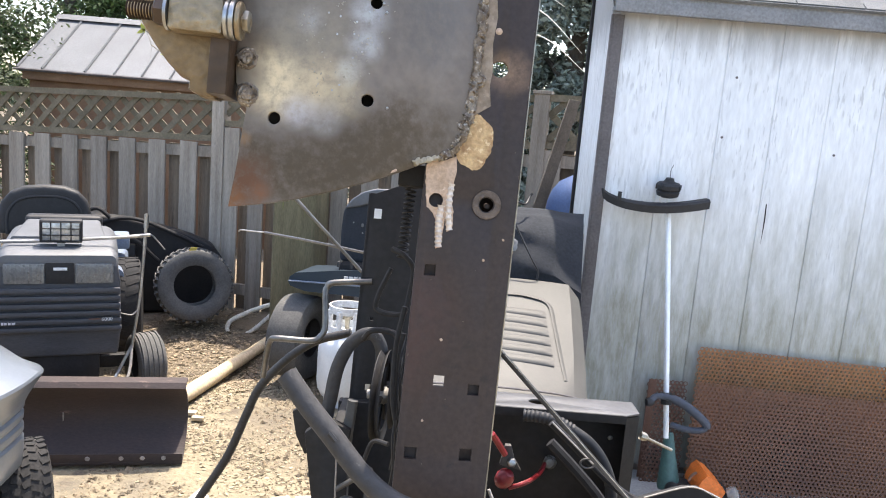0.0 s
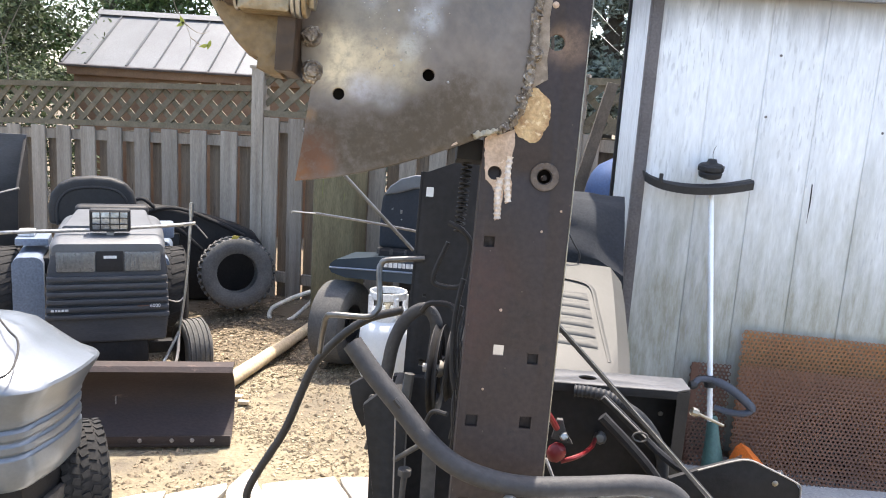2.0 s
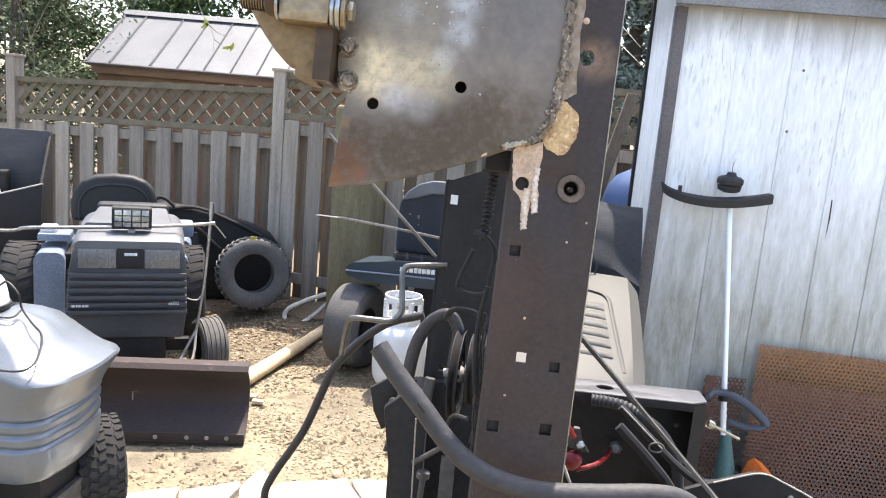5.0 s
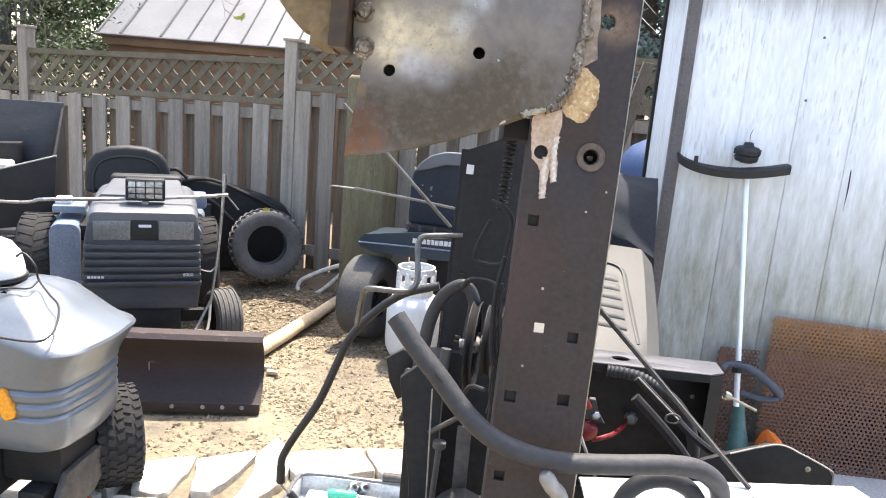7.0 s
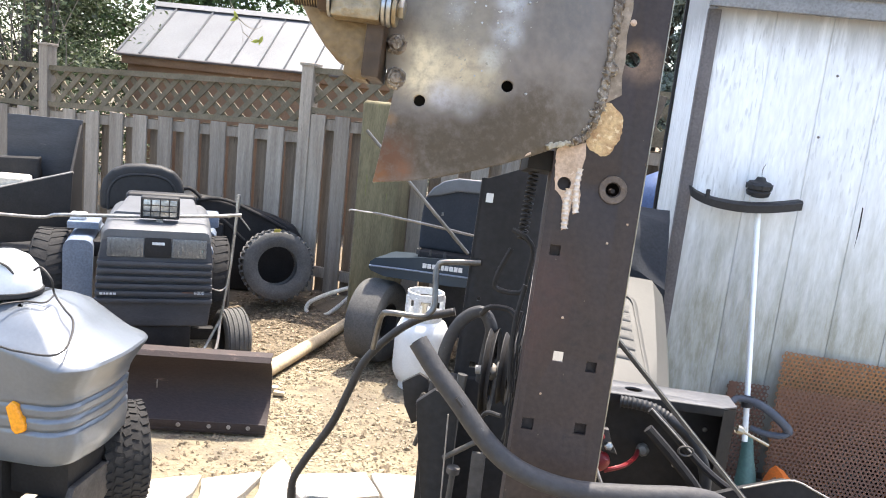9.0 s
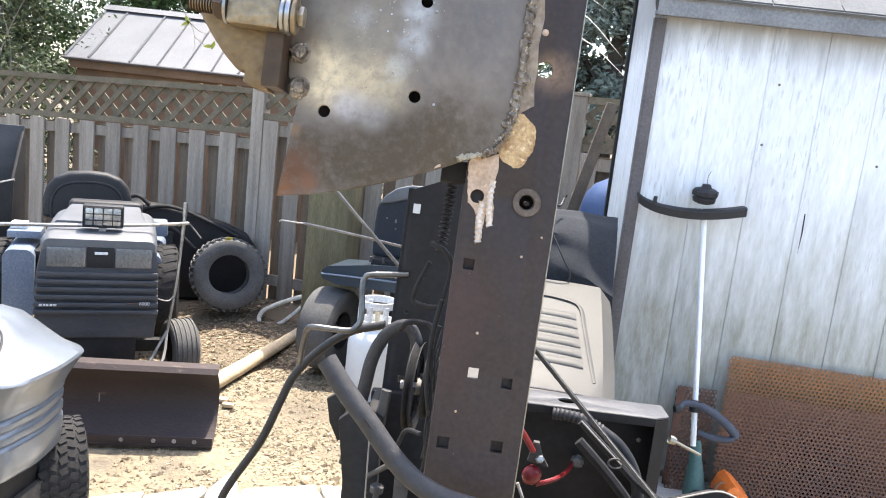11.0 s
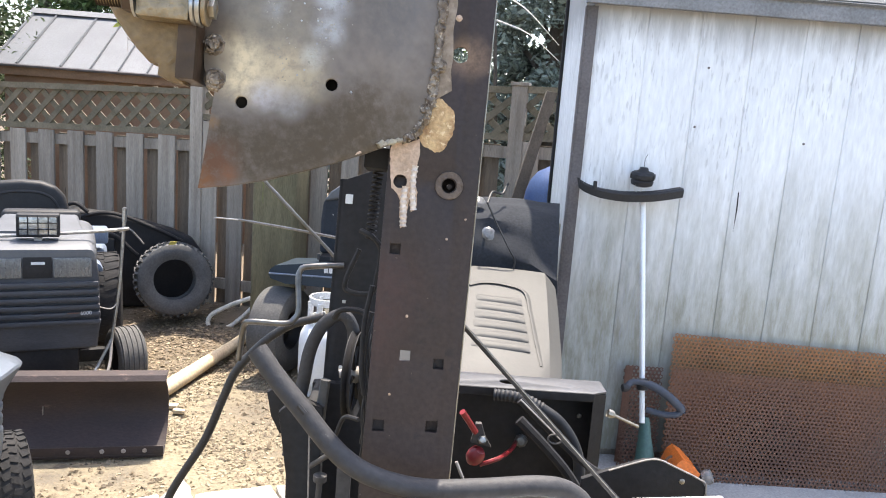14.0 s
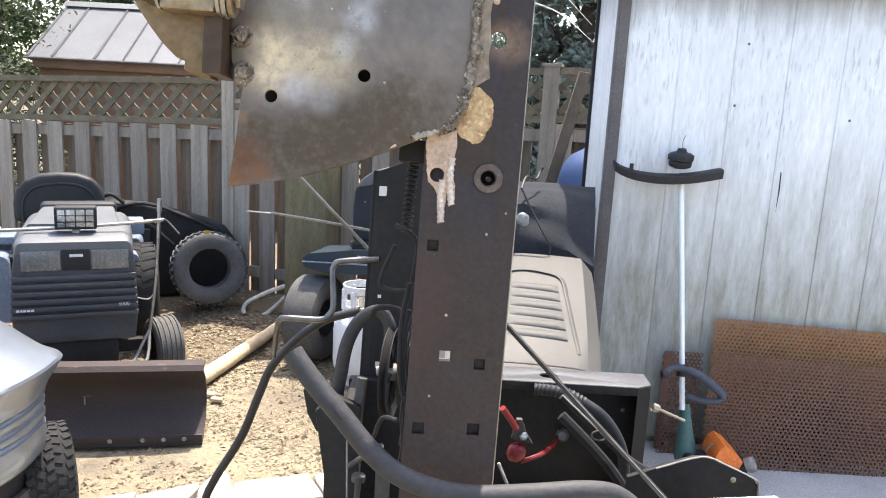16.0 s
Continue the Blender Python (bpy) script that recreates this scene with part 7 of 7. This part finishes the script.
for v in bm.verts:
    f = math.sin(v.co.x * 16 + v.co.z * 26) * 0.007 + noise.noise(v.co * 9) * 0.014
    v.co.y -= f * 1.2
    v.co.z += f * 0.5
cvr = thing("seat_cover", "slate-grey cloth cover draped over the tractor seat", "cover", (0.3, 3.1, 0.72))
part("cloth", bm, M_tarp, cvr)
part("cord", tube([(0.262, 2.965, 1.285), (0.30, 2.945, 1.215), (0.355, 2.91, 1.12), (0.385, 2.905, 1.07), (0.38, 2.905, 1.02)], 0.0045, 6, 5), M_plastic, cvr, "dark draw cord")
part("cord", tube([(0.262, 2.97, 1.285), (0.285, 3.05, 1.325), (0.33, 3.10, 1.315), (0.35, 3.14, 1.345), (0.36, 3.14, 1.36)], 0.005, 6, 5), M_plastic, cvr, "dark draw cord")
part("clear_patch", rough_up(lathe([(0, 0.008), (0.018, 0.006), (0.028, 0.0)], aim((0.275, 2.955, 1.165), (0, -1, 0.5)), 12), 0.008, 40), M_lens, cvr, "crumpled clear plastic")
part("clear_patch", rough_up(lathe([(0, 0.022), (0.018, 0.018), (0.03, 0.0)], aim((0.235, 3.1, 1.275), (0, 0, 1)), 12), 0.008, 40), M_lens, cvr, "crumpled clear plastic")

barrel = thing("blue_barrel", "blue plastic drum with domed top behind the shed corner", "drum", (0.86, 4.45, 0.04))
part("drum", lathe([(0, 0.0), (0.25, 0.0), (0.26, 0.03), (0.262, 1.10), (0.255, 1.18), (0.232, 1.25), (0.19, 1.305), (0.10, 1.355), (0, 1.37)], Matrix.Translation((0.86, 4.45, 0.04)), 36), M_bluetarp, barrel)
part("drum_band", lathe([(0.26, 0.60), (0.268, 0.605), (0.268, 0.635), (0.26, 0.64)], Matrix.Translation((0.86, 4.45, 0.04)), 36), M_bluetarp, barrel)
solo("plank", rough_up(prism([(0.30, 0.08), (0.375, 0.06), (0.772, 1.83), (0.705, 1.84)], 4.66, 4.70, "xz", 0.005), 0.004, 6), mat("dark_damp_wood", (0.11, 0.09, 0.07), (0.07, 0.055, 0.042), 5, 0.85, 0, 0.4), "dark damp plank leaning against the fence", "plank")
latch = part("hasp", box(SX0 - 0.024, SX0 - 0.017, SY0 + 0.03, SY0 + 0.05, 1.10, 1.16, 0.002), M_zinc, shed, "small grey metal hasp")

# ---- string trimmer against the shed ----
trim = thing("string_trimmer", "string trimmer standing head-up against the shed wall", "string trimmer", (1.09, 3.1, 0.022))
S0, S1 = Vector((1.010, 3.39, 1.345)), Vector((1.056, 3.135, 0.325))
part("shaft", rod(S0, S1, 0.0125, 14), M_shaft, trim, "satin aluminium shaft")
head = part("cutting_head", lathe([(0, 0.070), (0.018, 0.068), (0.022, 0.056), (0.030, 0.050), (0.046, 0.047), (0.055, 0.036), (0.055, 0.020), (0.046, 0.013), (0.052, 0.006), (0.048, -0.012), (0.030, -0.020), (0, -0.022)], aim((0.998, 3.385, 1.392), (0.0, -0.12, 1)), 26), M_plastic, trim, "round black line head")
for k in range(8):
    a = 2 * math.pi * k / 8
    part("head_notch", box(-0.004, 0.004, 0.050, 0.058, 0.016, 0.040, 0.001), M_plastic, head, xf=aim((0.998, 3.385, 1.392), (0.0, -0.12, 1)) @ Matrix.Rotation(a, 4, "Z"))
part("cutting_line", tube([(1.0, 3.37, 1.45), (0.995, 3.37, 1.49), (1.005, 3.37, 1.52)], 0.0013, 5), M_plastic, head)
part("cutting_line", tube([(0.965, 3.36, 1.385), (0.955, 3.35, 1.36), (0.975, 3.345, 1.345), (0.995, 3.35, 1.36)], 0.0013, 5), M_rope, head)
gp = [(0.705, 3.37, 1.366), (0.735, 3.35, 1.348), (0.80, 3.33, 1.330), (0.90, 3.32, 1.322), (1.0, 3.32, 1.327), (1.09, 3.33, 1.340), (1.178, 3.345, 1.358)]
part("guard", loft([[(p.x, p.y - 0.012, p.z - 0.020), (p.x, p.y - 0.016, p.z + 0.012), (p.x, p.y - 0.004, p.z + 0.022), (p.x, p.y + 0.05, p.z + 0.024), (p.x, p.y + 0.05, p.z + 0.016), (p.x, p.y, p.z - 0.020)] for p in spline(gp, 6)]), M_plastic, trim, "curved black plastic guard")
part("guard_tab", box(0.762, 0.778, 3.32, 3.335, 1.345, 1.385, 0.003), M_plastic, trim)
hm = [(0.955, 3.10, 0.500), (0.985, 3.12, 0.520), (1.035, 3.11, 0.522), (1.090, 3.09, 0.508), (1.145, 3.07, 0.476), (1.190, 3.06, 0.438), (1.196, 3.06, 0.418), (1.17, 3.06, 0.402), (1.11, 3.08, 0.396), (1.055, 3.10, 0.404)]
part("loop_handle", tube(hm, lambda u: 0.019 if 0.25 < u < 0.65 else 0.014, 10, 5), M_slate, trim, "slate-blue plastic loop handle")
part("handle_clamp", lathe([(0.011, -0.03), (0.024, -0.028), (0.026, 0.02), (0.011, 0.024)], aim((1.046, 3.17, 0.498), S0 - S1), 16), M_plastic, trim)
part("handle_knob", lathe([(0, 0.02), (0.016, 0.018), (0.02, 0.006), (0.014, -0.012), (0, -0.014)], aim((0.955, 3.10, 0.498), (-1, -0.2, 0)), 12), M_plastic, trim)
part("coupling", lathe([(0.016, 0.235), (0.022, 0.225), (0.030, 0.14), (0.042, 0.06), (0.050, 0.005), (0.046, -0.012), (0.030, -0.016)], aim((1.083, 3.10, 0.118), S0 - S1), 24), M_green, trim, "dark green flared coupling")
part("coupling_bore", lathe([(0, 0.055), (0.028, 0.05), (0.034, 0.03), (0.03, 0.0)], aim((1.083, 3.058, 0.128), (0, -1, 0.15)), 16), M_plastic, trim)
eng = part("engine_cover", rough_up(loft([[(x, y, z) for x, z in ((1.165, 0.165), (1.185, 0.212), (1.208, 0.232), (1.245, 0.212), (1.292, 0.168), (1.275, 0.13), (1.25, 0.10), (1.17, 0.12))] for y in (2.98, 3.0, 3.12, 3.14)]), 0.006, 10), M_orange, trim, "bright orange engine cover")
part("engine", rough_up(box(1.08, 1.33, 3.0, 3.13, 0.022, 0.15, 0.02, 3), 0.006, 12), M_plastic, trim, "black engine block")
part("engine_cap", lathe([(0, 0.02), (0.03, 0.018), (0.034, 0.0), (0.03, -0.02)], aim((1.33, 3.0, 0.15), (0.7, -0.3, 0.4)), 16), M_pipe, trim)
part("starter_cord", tube([(1.15, 2.97, 0.25), (1.13, 2.97, 0.235), (1.12, 2.97, 0.21)], 0.006, 6), M_rust, trim)


# ---- perforated rusty sheets ----
def perforated(name, w, h, m, label, at, lean, roll=0.0):
    """A steel sheet of hexagonal cells, each with its own open hole."""
    p = 0.0202
    R = p / math.sqrt(3)
    vs, fs = [], []
    rows, cols = int(h / (R * 1.5)), int(w / p)
    for j in range(rows):
        for i in range(cols):
            cx, cz = (i + 0.5 * (j % 2)) * p, j * R * 1.5
            k = len(vs)
            for q in range(6):
                a = math.pi / 6 + q * math.pi / 3
                vs.append((cx + R * math.cos(a), 0, cz + R * math.sin(a)))
            for d in (0.0, 0.003):
                for q in range(6):
                    a = math.pi / 6 + q * math.pi / 3
                    vs.append((cx + R * 0.56 * math.cos(a), d, cz + R * 0.56 * math.sin(a)))
            for q in range(6):
                n = (q + 1) % 6
                fs += [(k + q, k + n, k + 6 + n, k + 6 + q), (k + 6 + q, k + 6 + n, k + 12 + n, k + 12 + q)]
    me = bpy.data.meshes.new(name)
    me.from_pydata(vs, [], fs)
    me.materials.append(m)
    ob = new(name, me)
    ob.matrix_basis = Matrix.Translation(at) @ Matrix.Rotation(radians(roll), 4, "Y") @ Matrix.Rotation(radians(lean), 4, "X")
    return tagged(ob, label, "metal sheet", "rusty sheets against the shed")


perforated("perforated_sheet", 1.25, 0.53, M_rust, "dark rusty perforated steel sheet leaning on the shed", (1.205, 3.215, 0.035), -8.5, 1.9)
perforated("perforated_sheet", 1.2, 0.68, M_rust2, "orange rusty perforated steel sheet behind the darker one", (1.235, 3.315, 0.03), -8.5, 1.8)
perforated("perforated_sheet", 0.20, 0.49, M_rust, "narrow rusty perforated steel strip leaning on the shed", (1.03, 3.33, 0.03), -9.0, 0.5)
solo("steel_strip", rough_up(box(1.02, 1.055, 3.345, 3.349, 0.025, 0.515, 0.0005), 0.002, 9), M_rust, "narrow rusty steel strip leaning at the shed corner", "metal strip", xf=Matrix.Translation((0, 0.02, 0)))

# ---- flagstones ----
rnd = random.Random(21)
STONES = ([(-1.33, 2.385), (-1.375, 2.60), (-1.195, 2.70), (-1.185, 2.615), (-1.19, 2.405), (-1.22, 2.375)], [(-1.12, 2.43), (-1.185, 2.65), (-0.985, 2.785), (-0.972, 2.74), (-1.015, 2.50), (-1.05, 2.43)], [(-0.945, 2.40), (-0.935, 2.586), (-0.975, 2.766), (-0.938, 2.935), (-0.870, 2.845), (-0.805, 2.71), (-0.805, 2.57), (-0.86, 2.41)],
          [(-0.845, 2.81), (-0.555, 2.918), (-0.458, 2.738), (-0.715, 2.595), (-0.80, 2.66)], [(-0.540, 2.92), (-0.32, 2.965), (-0.325, 2.72), (-0.448, 2.73)], [(-0.305, 2.96), (-0.02, 2.99), (-0.03, 2.70), (-0.31, 2.72)], [(-1.40, 2.36), (-1.385, 2.44), (-1.388, 2.62), (-1.455, 2.73), (-1.60, 2.66), (-1.64, 2.42)],
          [(-1.98, 2.36), (-1.66, 2.40), (-1.62, 2.64), (-1.78, 2.72), (-1.96, 2.62)], [(-1.80, 2.06), (-1.46, 2.08), (-1.40, 2.345), (-1.65, 2.38), (-1.82, 2.33)], [(-1.43, 2.07), (-1.12, 2.10), (-1.10, 2.33), (-1.22, 2.36), (-1.36, 2.345)], [(-1.09, 2.10), (-0.80, 2.12), (-0.82, 2.385), (-1.02, 2.40), (-1.08, 2.36)], [(-0.77, 2.12), (-0.40, 2.14), (-0.43, 2.56), (-0.69, 2.57), (-0.79, 2.40)],
          [(-0.37, 2.14), (0.02, 2.16), (-0.02, 2.67), (-0.40, 2.68)], [(0.05, 2.16), (0.42, 2.18), (0.40, 2.66), (0.01, 2.67)], [(0.01, 2.71), (0.30, 2.70), (0.28, 2.99), (0.01, 2.99)], [(0.33, 2.69), (0.59, 2.68), (0.58, 2.98), (0.31, 2.98)], [(0.45, 2.2), (0.6, 2.2), (0.6, 2.65), (0.43, 2.65)])
patio = thing("flagstone_path", "pale crazy-paved flagstones let into the dirt", "pavement", (-0.6, 2.6, 0), kind="structure")
for st in STONES:
    cx, cy = sum(p[0] for p in st) / len(st), sum(p[1] for p in st) / len(st)
    ring = []
    for i, p in enumerate(st):
        q = st[(i + 1) % len(st)]
        for k in range(4):
            x, y = p[0] + (q[0] - p[0]) * k / 4, p[1] + (q[1] - p[1]) * k / 4
            n = noise.noise_vector(Vector((x * 16, y * 16, 1))) * 0.014
            ring.append((x + (cx - x) * 0.02 + n.x, y + (cy - y) * 0.02 + n.y))
    part("flagstone", prism(ring, -0.03, 0.024 + rnd.uniform(0, 0.01), "xy", 0.005, 1), M_stone, patio)

# ---- clear tray with tools on the flagstones ----
tray = thing("plastic_tray", "milky clear plastic tray standing on the flagstones", "tray", (-0.46, 2.32, 0.034))
TY = Matrix.Translation((-0.44, 2.32, 0.034))
part("tray_floor", box(-0.26, 0.22, -0.17, 0.17, 0.0, 0.008, 0.002), M_clear, tray, xf=TY)
part("tray_insert", rough_up(box(-0.225, 0.20, -0.15, 0.130, 0.009, 0.052, 0.012, 3), 0.003, 9), M_white, tray, "white plastic insert", xf=TY)
for x0, x1, y0, y1 in ((-0.27, 0.23, 0.162, 0.176), (-0.27, 0.23, -0.176, -0.162), (-0.274, -0.26, -0.162, 0.162), (0.22, 0.234, -0.162, 0.162)):
    part("tray_wall", box(x0, x1, y0, y1, 0.0, 0.085, 0.004), M_clear, tray, xf=TY)
part("tray_rim", tube([(-0.272, -0.17, 0.088), (-0.272, 0.12, 0.088), (-0.22, 0.172, 0.088), (0.0, 0.174, 0.088), (0.18, 0.172, 0.088), (0.232, 0.12, 0.088), (0.232, -0.17, 0.088)], 0.009, 8, 5), M_lens, tray, xf=TY)
drv = thing("screwdriver", "screwdriver with green plastic handle lying in the tray", "screwdriver", TY @ Vector((-0.13, 0.085, 0.07)))
part("handle", lathe([(0, 0.0), (0.014, 0.003), (0.017, 0.02), (0.016, 0.06), (0.013, 0.075), (0.016, 0.095), (0.010, 0.108), (0, 0.11)], TY @ aim((-0.145, 0.085, 0.069), (1, 0.06, 0)), 12), M_brightgreen, drv, "green plastic handle")
part("shank", rod(TY @ Vector((-0.036, 0.091, 0.069)), TY @ Vector((0.10, 0.099, 0.058)), 0.004), M_chrome, drv)
for k, (x, y) in enumerate(((-0.055, 0.122), (-0.015, 0.128))):
    solo("socket", lathe([(0.010, 0.012), (0.018, 0.010), (0.019, -0.03), (0.012, -0.032)], TY @ aim((x, y, 0.081), (0.4, -0.5, 0.7)), 14), M_chrome, "bright steel wrench socket lying in the tray", "socket", "sockets in the tray")
solo("handle_stub", tube([TY @ Vector((0.045, 0.172, 0.113)), TY @ Vector((0.11, 0.172, 0.113)), TY @ Vector((0.20, 0.176, 0.114))], 0.016, 10, 4), M_dusty, "grey tool handle resting across the tray", "tool handle")

# scrap of orange plastic by the tractor's wheel
scrap = thing("plastic_scrap", "small orange and white plastic scrap on the flagstones", "scrap", (-1.40, 2.26, 0.034))
part("strip", rough_up(prism([(-1.475, 2.235), (-1.405, 2.225), (-1.385, 2.262), (-1.43, 2.285), (-1.475, 2.27)], 0.030, 0.046, "xy", 0.004), 0.004, 30), M_orange, scrap, "bent orange strip")
part("peg", tube([(-1.455, 2.285, 0.036), (-1.452, 2.29, 0.070), (-1.448, 2.29, 0.098)], lambda u: 0.009 * (1.1 - u * 0.6), 8, 4), M_white, scrap, "white plastic peg")
